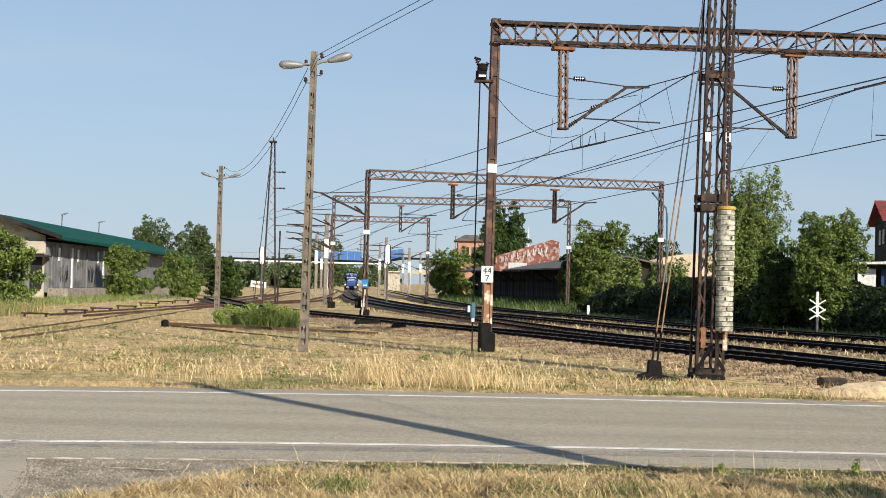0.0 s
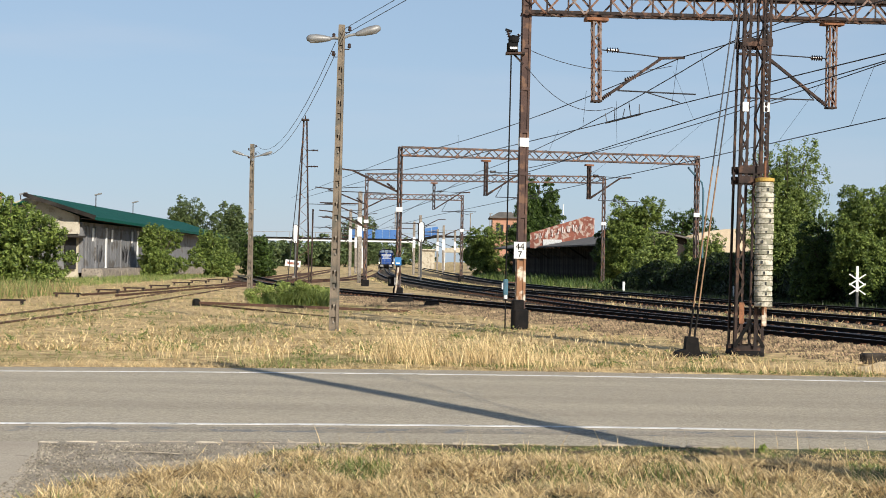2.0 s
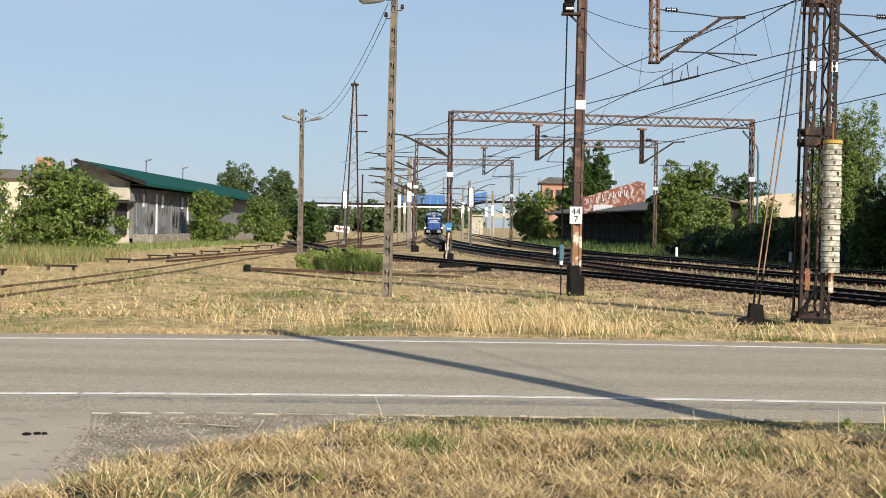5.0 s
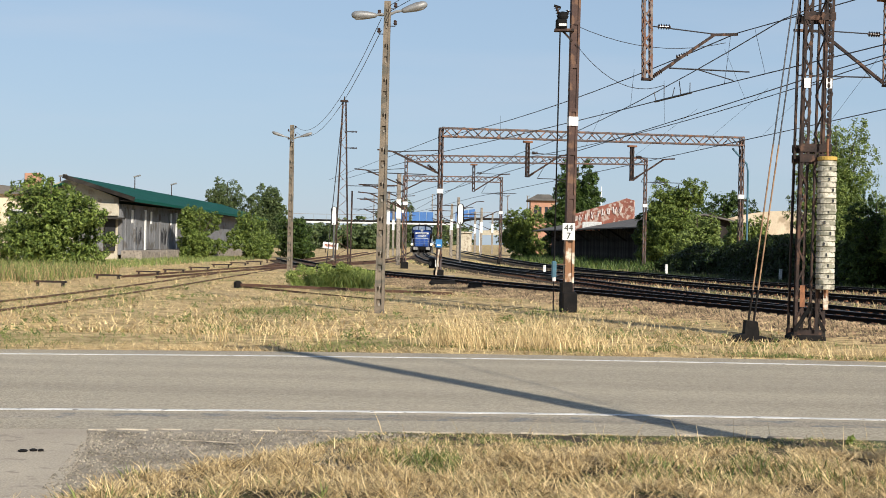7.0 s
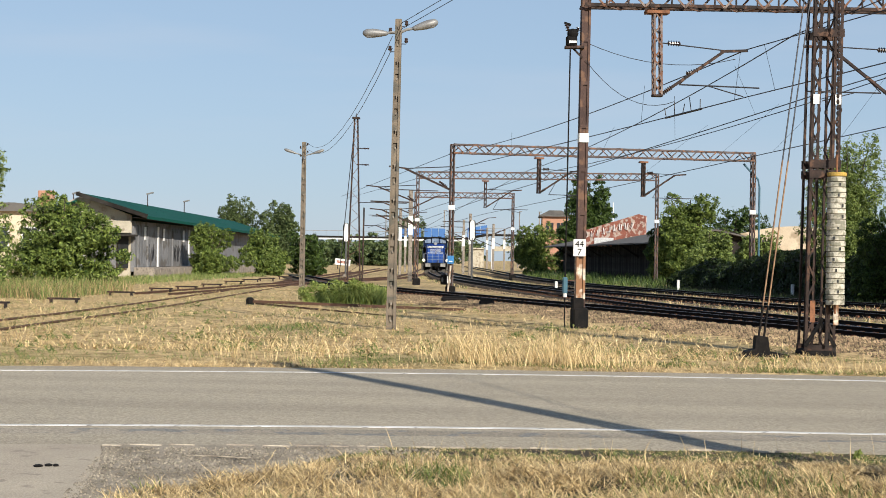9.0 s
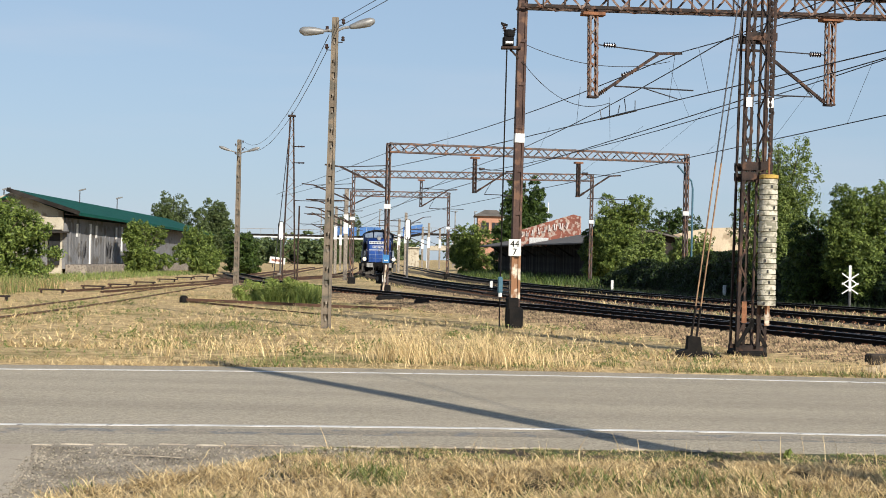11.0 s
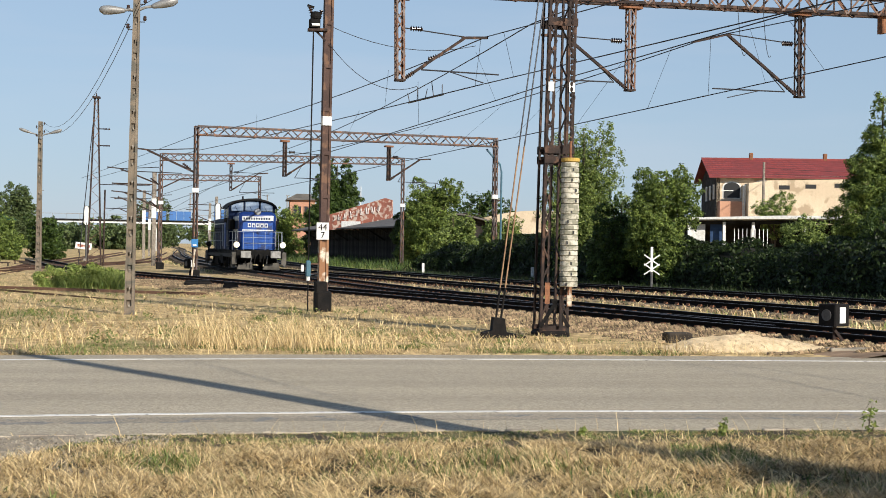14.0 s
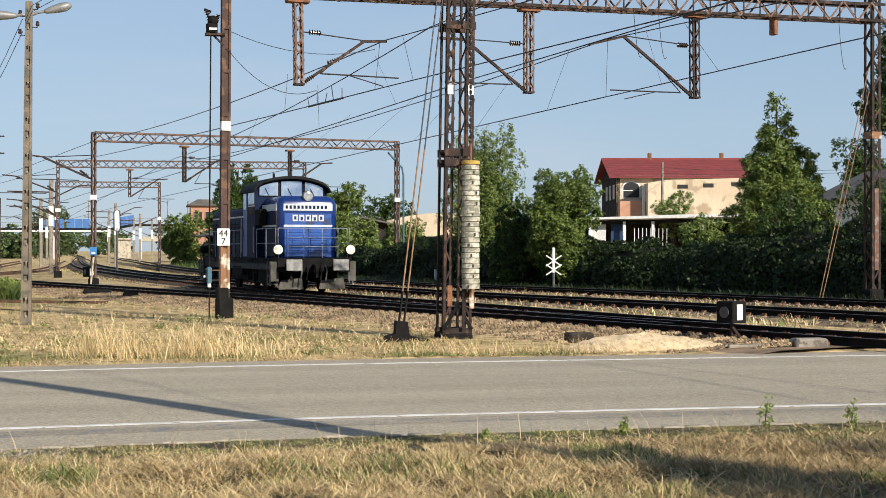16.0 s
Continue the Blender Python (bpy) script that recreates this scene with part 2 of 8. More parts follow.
# Ivy darkened further, so the leaf colour holds the bank's shade.
IVY = leaf_mat("shaded_ivy_leaves", (0.005, 0.011, 0.003), (0.032, 0.055, 0.011), 0.1)
WEED = leaf_mat("bright_weed_leaves", (0.12, 0.18, 0.035), (0.34, 0.38, 0.1))
LEAF_MID = leaf_mat("mid_leaves", (0.022, 0.048, 0.008), (0.24, 0.31, 0.068), 0.22)
LEAF_LIGHT = leaf_mat("light_leaves", (0.038, 0.07, 0.014), (0.28, 0.35, 0.09), 0.22)
LEAF_FAR = leaf_mat("far_leaves", (0.035, 0.06, 0.022), (0.13, 0.17, 0.06), 0.15)
STRAW = leaf_mat("dry_grass", (0.32, 0.215, 0.09), (0.95, 0.74, 0.4), 0.14)
STRAW_DULL = leaf_mat("dull_dry_grass", (0.14, 0.095, 0.042), (0.58, 0.42, 0.21), 0.12)
GRASS = leaf_mat("green_grass", (0.05, 0.085, 0.018), (0.27, 0.31, 0.09), 0.2)
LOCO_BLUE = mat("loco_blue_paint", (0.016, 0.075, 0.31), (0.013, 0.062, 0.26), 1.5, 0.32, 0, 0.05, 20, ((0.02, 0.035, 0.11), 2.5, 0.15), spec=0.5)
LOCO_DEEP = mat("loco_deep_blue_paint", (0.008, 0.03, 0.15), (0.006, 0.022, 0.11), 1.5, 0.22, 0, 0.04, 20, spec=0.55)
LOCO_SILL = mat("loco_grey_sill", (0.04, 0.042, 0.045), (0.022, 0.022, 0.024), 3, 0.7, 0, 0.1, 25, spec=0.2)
# Navy paint, darkened: the shade on hood sides and cab is in this colour.
LOCO_NAVY = mat("loco_navy_paint_and_shade", (0.004, 0.013, 0.045), (0.003, 0.009, 0.03), 1.5, 0.6, 0, 0.05, 20, spec=0.1)
LOCO_WHITE = mat("loco_white_stripe", (0.56, 0.58, 0.6), (0.44, 0.46, 0.48), 3, 0.4, 0, 0.05, 20)
LOCO_BLACK = mat("loco_black_frame", (0.006, 0.006, 0.006), (0.012, 0.011, 0.01), 3, 0.85, 0, 0.2, 25, spec=0.12)
LOCO_GREY = mat("loco_light_grey", (0.1, 0.1, 0.098), (0.06, 0.06, 0.058), 5, 0.55, 0, 0.1, 25)
LOCO_RAIL = mat("hand_rail_paint", (0.27, 0.31, 0.36), (0.2, 0.23, 0.27), 5, 0.5, 0, 0)
BUFFER = mat("buffer_plate_paint", (0.3, 0.29, 0.27), (0.16, 0.155, 0.145), 5, 0.6, 0, 0.1)
LOCO_ROOF = mat("loco_black_roof", (0.006, 0.006, 0.007), (0.01, 0.01, 0.011), 2, 0.75, spec=0.2)
LAMP_LIT = glow_mat("lit_headlamp", (0.9, 0.86, 0.66), 0.45)
PLOUGH = mat("dusty_plough_steel", (0.11, 0.1, 0.085), (0.055, 0.05, 0.042), 3, 0.85, 0, 0.2, 30)
LAMP_OFF = mat("unlit_headlamp_glass", (0.4, 0.41, 0.43), (0.25, 0.26, 0.28), 5, 0.1, 0.3, 0)


def ground_mat():
    """Dry meadow: straw, soil and green patches at several scales."""
    m = bpy.data.materials.new("dry_meadow")
    m.use_nodes = True
    N, L = m.node_tree.nodes, m.node_tree.links
    bsdf = N["Principled BSDF"]
    co = N.new("ShaderNodeTexCoord")

    def noise_at(s, d=6):
        n = N.new("ShaderNodeTexNoise")
        n.inputs["Scale"].default_value, n.inputs["Detail"].default_value = s, d
        L.new(co.outputs["Object"], n.inputs["Vector"])
        return n.outputs["Fac"]

    def mix(f, lo, hi, a, b):
        r = N.new("ShaderNodeMapRange")
        r.inputs["From Min"].default_value, r.inputs["From Max"].default_value = lo, hi
        L.new(f, r.inputs["Value"])
        x = N.new("ShaderNodeMix")
        x.data_type = "RGBA"
        L.new(r.outputs[0], x.inputs["Factor"])
        for sock, v in (("A", a), ("B", b)):
            if isinstance(v, tuple):
                x.inputs[sock].default_value = (*v, 1)
            else:
                L.new(v, x.inputs[sock])
        return x.outputs["Result"]

    straw = mix(noise_at(3.5), 0.35, 0.65, (0.72, 0.54, 0.29), (0.3, 0.21, 0.1))
    soil = mix(noise_at(1.1), 0.55, 0.68, straw, (0.24, 0.17, 0.09))
    green = mix(noise_at(0.28), 0.52, 0.64, soil, (0.13, 0.14, 0.045))
    fine = noise_at(25, 4)
    col = mix(fine, 0.3, 0.7, green, straw)
    L.new(col, bsdf.inputs["Base Color"])
    bsdf.inputs["Roughness"].default_value, bsdf.inputs["Specular IOR Level"].default_value = 0.95, 0.1
    b = N.new("ShaderNodeBump")
    b.inputs["Strength"].default_value, b.inputs["Distance"].default_value = 0.8, 0.06
    L.new(fine, b.inputs["Height"]), L.new(b.outputs["Normal"], bsdf.inputs["Normal"])
    return m



def worn_lanes(m):
    """Stretches the asphalt's large variation along the road and adds stone speckle."""
    N, L = m.node_tree.nodes, m.node_tree.links
    co, mp, sp = N["Texture Coordinate"], N.new("ShaderNodeMapping"), N.new("ShaderNodeTexVoronoi")
    mp.inputs["Scale"].default_value = (0.12, 1.9, 1.0)
    sp.inputs["Scale"].default_value = 55
    L.new(co.outputs["Object"], mp.inputs["Vector"]), L.new(mp.outputs[0], N["Noise Texture"].inputs["Vector"])
    L.new(co.outputs["Object"], sp.inputs["Vector"])
    bsdf = N["Principled BSDF"]
    old = bsdf.inputs["Base Color"].links[0].from_socket
    h2, rg = N.new("ShaderNodeHueSaturation"), N.new("ShaderNodeMapRange")
    rg.inputs["To Min"].default_value, rg.inputs["To Max"].default_value = 0.72, 1.28
    sep = N.new("ShaderNodeSeparateColor")
    L.new(sp.outputs["Color"], sep.inputs[0]), L.new(sep.outputs[0], rg.inputs["Value"])
    L.new(rg.outputs[0], h2.inputs["Value"]), L.new(old, h2.inputs["Color"]), L.new(h2.outputs[0], bsdf.inputs["Base Color"])


worn_lanes(ASPHALT)
worn_lanes(ASPHALT_OLD)
MEADOW = ground_mat()

# ---- building helpers ----


class Mesh:
    """Collects vertices and faces of one part."""

    def __init__(self):
        self.v, self.f = [], []

    def add(self, vs, fs):
        n = len(self.v)
        self.v += [tuple(p) for p in vs]
        self.f += [tuple(i + n for i in f) for f in fs]
        return self

    def box(self, c, s, turn=None, bevel=0.0):
        """A box round c; with a bevel its upright edges and top are chamfered."""
        x, y, z = (a / 2 for a in s)
        b = min(bevel, x * 0.9, y * 0.9, z * 0.9)
        if b > 0:
            ring = [(x - b, -y), (x, -y + b), (x, y - b), (x - b, y), (-x + b, y), (-x, y - b), (-x, -y + b), (-x + b, -y)]
            inner = [(p[0] * (1 - b / x), p[1] * (1 - b / y)) for p in ring]
            vs = [(*p, -z) for p in ring] + [(*p, z - b) for p in ring] + [(*p, z) for p in inner]
            fs = [tuple(range(7, -1, -1)), tuple(range(16, 24))]
            for k in (0, 8):
                fs += [(k + i, k + (i + 1) % 8, k + 8 + (i + 1) % 8, k + 8 + i) for i in range(8)]
        else:
            vs = [(i, j, k) for k in (-z, z) for j in (-y, y) for i in (-x, x)]
            fs = [(0, 2, 3, 1), (4, 5, 7, 6), (0, 1, 5, 4), (2, 6, 7, 3), (0, 4, 6, 2), (1, 3, 7, 5)]
        m = Matrix.Translation(c) @ (turn.to_4x4() if turn else Matrix())
        return self.add([m @ Vector(p) for p in vs], fs)

    def bar(self, p, q, w, h=None, side=None):
        """A rectangular bar from p to q."""
        p, q = Vector(p), Vector(q)
        d = (q - p).normalized()
        s = Vector(side) if side else (d.cross(Vector((0, 0, 1))) if abs(d.z) < 0.95 else Vector((1, 0, 0)))
        s = (s - d * s.dot(d)).normalized()
        u = s.cross(d)
        a, b = s * w / 2, u * (h or w) / 2
        vs = [e + i * a + j * b for e in (p, q) for i, j in ((-1, -1), (1, -1), (1, 1), (-1, 1))]
        return self.add(vs, [(3, 2, 1, 0), (4, 5, 6, 7), (0, 1, 5, 4), (1, 2, 6, 5), (2, 3, 7, 6), (3, 0, 4, 7)])

    def angle(self, p, q, w, t, side, out):
        """An L-shaped steel angle from p to q."""
        s, o = Vector(side).normalized(), Vector(out).normalized()
        p, q = Vector(p), Vector(q)
        prof = [s * 0, s * w, s * w + o * t, s * t + o * t, s * t + o * w, o * w]
        vs = [e + k for e in (p, q) for k in prof]
        return self.add(vs, [tuple(range(5, -1, -1)), tuple(range(6, 12))] + [(i, (i + 1) % 6, 6 + (i + 1) % 6, 6 + i) for i in range(6)])

    def tube(self, pts, r, n=8, r2=None):
        pts = [Vector(p) for p in pts]
        k = len(pts)
        vs, fs = [], []
        prev = None
        for i, p in enumerate(pts):
            d = (pts[min(i + 1, k - 1)] - pts[max(i - 1, 0)]).normalized()
            s = d.cross(Vector((0, 0, 1))) if abs(d.z) < 0.97 else d.cross(Vector((0, 1, 0)))
            if prev is not None and s.dot(prev) < 0:
                s = -s
            s.normalize()
            prev = s
            u = s.cross(d)
            rr = r if r2 is None else r + (r2 - r) * i / max(1, k - 1)
            vs += [p + (s * math.cos(a) + u * math.sin(a)) * rr for a in (2 * math.pi * j / n for j in range(n))]
        for i in range(k - 1):
            fs += [(i * n + j, i * n + (j + 1) % n, (i + 1) * n + (j + 1) % n, (i + 1) * n + j) for j in range(n)]
        fs += [tuple(range(n - 1, -1, -1)), tuple(range((k - 1) * n, k * n))]
        return self.add(vs, fs)

    def lathe(self, base, profile, n=16, axis=(0, 0, 1)):
        """Rings (distance along the axis, radius) round an axis through base."""
        ax = Vector(axis).normalized()
        s = ax.orthogonal().normalized()
        u = ax.cross(s)
        vs, fs = [], []
        for h, r in profile:
            vs += [Vector(base) + ax * h + (s * math.cos(a) + u * math.sin(a)) * r for a in (2 * math.pi * j / n for j in range(n))]
        k = len(profile)
        for i in range(k - 1):
            fs += [(i * n + j, i * n + (j + 1) % n, (i + 1) * n + (j + 1) % n, (i + 1) * n + j) for j in range(n)]
        fs += [tuple(range(n - 1, -1, -1)), tuple(range((k - 1) * n, k * n))]
        return self.add(vs, fs)

    def prism(self, outline, p, u, w, depth):
        """An outline in the plane (u, w) at p, given depth along u x w."""
        p, u, w = Vector(p), Vector(u).normalized(), Vector(w).normalized()
        d = u.cross(w) * depth
        n = len(outline)
        vs = [p + u * a + w * b for a, b in outline]
        vs += [q + d for q in vs]
        return self.add(vs, [tuple(range(n - 1, -1, -1)), tuple(range(n, 2 * n))] + [(i, (i + 1) % n, n + (i + 1) % n, n + i) for i in range(n)])

    def data(self, name, material, smooth=False):
        me = bpy.data.meshes.new(name)
        me.from_pydata(self.v, [], self.f)
        bm = bmesh.new()
        bm.from_mesh(me)
        bmesh.ops.recalc_face_normals(bm, faces=bm.faces)
        bm.to_mesh(me)
        bm.free()
        if smooth:
            me.polygons.foreach_set("use_smooth", [True] * len(me.polygons))
        me.materials.append(material)
        return me


def part(name, mesh, material, parent, label="", smooth=False):
    """Links a mesh as one object under a thing or a part."""
    me = mesh if isinstance(mesh, bpy.types.Mesh) else mesh.data(name, material, smooth)
    ob = new(name, me)
    ob.parent = parent
    return tagged(ob, label)


def thing(name, label, category, group="", at=None, kind=""):
    ob = new(name)
    ob.empty_display_size = 0.2
    if at is not None:
        ob.matrix_basis = at
    return tagged(ob, label, category, group, kind)


def solid(name, mesh, material, label, category, kind="", at=None, smooth=False, group=""):
    """A thing that is one mesh."""
    ob = new(name, mesh if isinstance(mesh, bpy.types.Mesh) else mesh.data(name, material, smooth))
    if at is not None:
        ob.matrix_basis = at
    return tagged(ob, label, category, group, kind)


def raw_mesh(name, verts, faces, material):
    """A mesh from numpy arrays of vertices and equal-sized faces."""
    me = bpy.data.meshes.new(name)
    k = faces.shape[1]
    me.vertices.add(len(verts)), me.loops.add(faces.size), me.polygons.add(len(faces))
    me.vertices.foreach_set("co", verts.astype(np.float32).ravel())
    me.loops.foreach_set("vertex_index", faces.astype(np.int32).ravel())
    me.polygons.foreach_set("loop_start", np.arange(0, faces.size, k, dtype=np.int32))
    me.polygons.foreach_set("loop_total", np.full(len(faces), k, dtype=np.int32))
    me.update(calc_edges=True)
    me.materials.append(material)
    return me


def smooth_line(pts, step=1.0):
    """Catmull-Rom through plan points, resampled at even steps."""
    P = [np.array(p, float) for p in pts]
    P = [2 * P[0] - P[1]] + P + [2 * P[-1] - P[-2]]
    out = []
    for i in range(1, len(P) - 2):
        for t in np.linspace(0, 1, 24, endpoint=False):
            a, b, c, d = P[i - 1:i + 3]
            out.append(0.5 * (2 * b + (c - a) * t + (2 * a - 5 * b + 4 * c - d) * t * t + (3 * b - a - 3 * c + d) * t ** 3))
    out = np.array(out + [P[-2]])
    s = np.concatenate([[0], np.cumsum(np.linalg.norm(np.diff(out, axis=0), axis=1))])
    q = np.arange(0, s[-1], step)
    return np.stack([np.interp(q, s, out[:, k]) for k in range(out.shape[1])], -1)


def offset_line(line, d):
    """The line moved d metres to the right of its course."""
    t = np.gradient(line[:, :2], axis=0)
    t /= np.linalg.norm(t, axis=1)[:, None]
    out = line.copy()
    out[:, 0] += t[:, 1] * d
    out[:, 1] -= t[:, 0] * d
    return out


# ---- plan of the tracks ----
TRACK_NEAR = smooth_line([(-17.39, 117.12), (-10.61, 86.92), (-5.67, 72.47), (-2.10, 63.59), (0.40, 56.73), (2.44, 51.79), (4.15, 47.58), (5.58, 43.65), (6.82, 40.26), (7.87, 37.70), (8.88, 34.95), (10.07, 32.02), (11.85, 27.45), (13.27, 23.79), (16.01, 16.01), (19.21, 7.32), (22.88, -3.66)], 0.6)
TRACK_LOCO = smooth_line([(-23.79, 439.2), (-15.9, 314.2), (-13.48, 265.0), (-9.43, 183.0), (-5.98, 133.8), (-4.18, 117.4), (-2.08, 101.0), (0.41, 84.6), (3.07, 68.2), (5.88, 51.8), (7.6, 45.29), (9.2, 39.53), (10.61, 34.04), (11.99, 28.73)], 0.6)
TRACK_MID = smooth_line([(-12.46, 258.10), (-7.12, 164.65), (-3.36, 123.53), (0.62, 92.56), (4.63, 77.43), (8.01, 64.35), (10.23, 53.67), (11.84, 47.53), (13.53, 42.54), (16.91, 31.59), (20.02, 21.36), (24.03, 8.90), (27.59, -2.67)], 0.6)
TRACK_FAR = smooth_line([(-8.01, 293.70), (-2.67, 204.70), (0.98, 145.07), (3.12, 116.59), (4.81, 103.24), (6.41, 91.85), (9.79, 76.98), (12.10, 64.08), (14.06, 57.14), (16.11, 51.09), (19.85, 40.05), (23.59, 28.48), (27.59, 16.02), (31.15, 5.34)], 0.6)


def bend(x):
    """How far the road swings away from a straight line along x."""
    x = np.asarray(x, float)
    q = np.clip(x, -9.0, 5.0)
    return 0.085 * q - 0.0085 * q * q + 0.15 * np.minimum(x + 9.0, 0)


def road_y(x, y):
    return y + float(bend(x))


def land(x, y):
    """Height of the ground: level, a little higher past the far tracks, dipping under the station throat, sunk under the road."""
    x, y = np.asarray(x, float), np.asarray(y, float)
    u = (x - np.interp(-y, -TRACK_LOCO[:, 1], TRACK_LOCO[:, 0])) - 1.5
    near = np.clip((150 - y) / 60, 0, 1)
    z = 0.1 * np.clip(u / 7, 0, 1) * near
    v = x - np.interp(-y, -TRACK_NEAR[:, 1], TRACK_NEAR[:, 0]) + 3.6
    z = z - np.interp(y, [45, 56, 70, 85, 101, 140, 185, 265, 315], [0, 0.02, 0.08, 0.14, 0.2, 0.24, 0.33, 0.62, 0.85]) * np.clip(v / 2.6, 0, 1) * np.clip((12 - u) / 5, 0, 1)
    r = y - bend(x)
    w = np.clip((r - 13.15) / 0.2, 0, 1) * np.clip((23.0 - r) / 0.2, 0, 1)
    return z * (1 - w) - 0.1 * w


def h(x, y):
    return float(land(x, y))

# ---- ground, road ----


def make_ground():
    xs = np.unique(np.concatenate([np.linspace(-900, -60, 15), np.linspace(-60, 60, 121), np.linspace(60, 900, 15)]))
    ys = np.unique(np.concatenate([np.linspace(-200, 5, 12), np.linspace(5, 30, 101), np.linspace(30, 160, 66), np.linspace(160, 1500, 20)]))
    X, Y = np.meshgrid(xs, ys)
    rnd = np.random.RandomState(3)
    Z = land(X, Y) + rnd.normal(0, 0.012, X.shape) * (np.abs(X) < 60)
    n, m = X.shape
    idx = np.arange(n * m).reshape(n, m)
    f = np.stack([idx[:-1, :-1], idx[:-1, 1:], idx[1:, 1:], idx[1:, :-1]], -1).reshape(-1, 4)
    me = raw_mesh("ground", np.stack([X, Y, Z], -1).reshape(-1, 3), f, MEADOW)
    me.polygons.foreach_set("use_smooth", [True] * len(me.polygons))
    tagged(new("ground", me), "dry summer meadow of straw-coloured grass and bare soil", "ground", kind="structure")


def make_road():
    road = Mesh()
    ys = [13.3, 13.45, 14.6, 16.5, 18.5, 20.5, 22.3, 22.9, 23.0]
    xs = np.concatenate([np.arange(-120, -12, 6.0), np.arange(-12, 12, 1.0), np.arange(12, 121, 6.0)])
    vs, fs = [], []
    for x in xs:
        for k, y in enumerate(ys):
            e = 0.05 * noise.noise((x * 0.7, y, 0)) if k in (0, len(ys) - 1) else 0
            vs.append((x, road_y(x, y + e), 0.02 * math.sin(math.pi * (y - 13.3) / 9.7) - (0.03 if k in (0, len(ys) - 1) else 0)))
    n = len(ys)
    for i in range(len(xs) - 1):
        fs += [(i * n + j, (i + 1) * n + j, (i + 1) * n + j + 1, i * n + j + 1) for j in range(n - 1)]
    road.add(vs, fs)
    solid("road", road, ASPHALT, "two-lane grey asphalt road with worn white edge lines", "road", "structure")
    edge = Mesh()
    for i in range(120):
        x, q = -24 + i * 0.5, -23.5 + i * 0.5
        a0, a1 = 0.1 * noise.noise((i * 0.3, 0, 0)), 0.1 * noise.noise((i * 0.3 + 0.3, 0, 0))
        w0, w1 = 14.66 + 0.04 * noise.noise((i * 0.4, 3, 0)), 14.66 + 0.04 * noise.noise((i * 0.4 + 0.4, 3, 0))
        edge.add([(x, road_y(x, 13.31 + a0), -0.012), (q, road_y(q, 13.31 + a1), -0.012), (q, road_y(q, w1), 0.0135), (x, road_y(x, w0), 0.0135)], [(0, 1, 2, 3)])
    solid("road_edge", edge, ASPHALT_OLD, "darker patched asphalt strip along the road edge", "road", "structure")
    for y0 in (14.93, 21.92):
        line = Mesh()
        z = 0.02 * math.sin(math.pi * (y0 - 13.3) / 9.7) + 0.006
        for i in range(110):
            x, q = -25 + 0.5 * i, -24.5 + 0.5 * i
            w0, w1 = 0.062 + 0.012 * noise.noise((i * 0.9, y0, 0)), 0.062 + 0.012 * noise.noise((i * 0.9 + 0.9, y0, 0))
            vs = [(x, road_y(x, y0 - w0), z), (q, road_y(q, y0 - w1), z), (q, road_y(q, y0 + w1), z), (x, road_y(x, y0 + w0), z)]
            line.add(vs + [(a, b, c - 0.004) for a, b, c in vs], [(0, 1, 2, 3), (7, 6, 5, 4), (0, 4, 5, 1), (2, 6, 7, 3)])
        solid("road_marking", line, ROAD_LINE, "worn white edge line painted on the asphalt", "road marking", "structure", group="road edge lines")
    drive = Mesh()
    out = [(-30, 8.0), (-14, 10.9), (-9, 11.85), (-6.5, 12.38), (-5.0, 12.66), (-4.3, 12.78), (-3.72, 12.86), (-3.6, 12.5), (-3.36, 11.6), (-3.1, 10.2), (-2.4, 7.5), (-1.5, 2), (-8, 2), (-30, 4)]
    drive.prism(out, (0, 0, -0.06), (1, 0, 0), (0, 1, 0), 0.09)
    solid("driveway", drive, DRIVE, "pale cracked concrete driveway joining the road", "driveway", "structure")
    patch = Mesh()
    out = [(-3.7, 12.86), (-2.6, 13.02), (-1.0, 13.2), (-1.6, 12.4), (-1.95, 11.4), (-2.2, 10.6), (-2.9, 9.6), (-3.02, 9.6), (-3.36, 11.6)]
    patch.prism(out, (0, 0, -0.05), (1, 0, 0), (0, 1, 0), 0.075)
    soil = Mesh()
    out2 = [(-1.0, 13.2), (-1.6, 12.4), (-1.95, 11.4), (-2.2, 10.6), (-2.9, 9.6), (-3.4, 6), (30, 6), (30, 13.5), (5, 13.5), (2, 13.42), (0, 13.29)]
    soil.prism(out2, (0, 0, -0.05), (1, 0, 0), (0, 1, 0), 0.07)
    solid("verge", soil, VERGE, "dark soil of the grassy verge", "ground", "structure")
    solid("gravel_verge", patch, GRIT, "grey gravel verge beside the driveway", "gravel", "structure")
    # broken pale lip along the near edge
    lip = Mesh()
    lr = random.Random(9)
    x = -3.7
    while x < 14:
        w = lr.uniform(0.05, 0.34)
        if lr.random() < 0.6:
            lip.box((x + w / 2, road_y(x + w / 2, 13.3) + lr.uniform(-0.03, 0.03), 0.014), (w, lr.uniform(0.02, 0.09), 0.045), Matrix.Rotation(lr.uniform(-0.06, 0.06), 3, "Z"), 0.01)
        x += w + lr.uniform(0.0, 0.1)
    solid("road_lip", lip, SLAB, "broken pale grit lip along the asphalt edge", "road edge", "structure")
    # thin line of washed grit and stones at the road's near edge
    rnd = np.random.RandomState(5)
    n = 8000
    x = np.where(rnd.rand(n) < 0.9, rnd.uniform(-3.7, -0.6, n), rnd.uniform(-9, 9, n))
    y = np.where(x < -0.6, rnd.uniform(9.9, 13.0, n), 13.28 + rnd.normal(0, 0.06, n)) + np.where(x < -0.6, 0.12 * (x + 1.5), bend(x))
    keep = (x > -3.66 + (12.9 - y) * 0.17) | (y > 12.95)
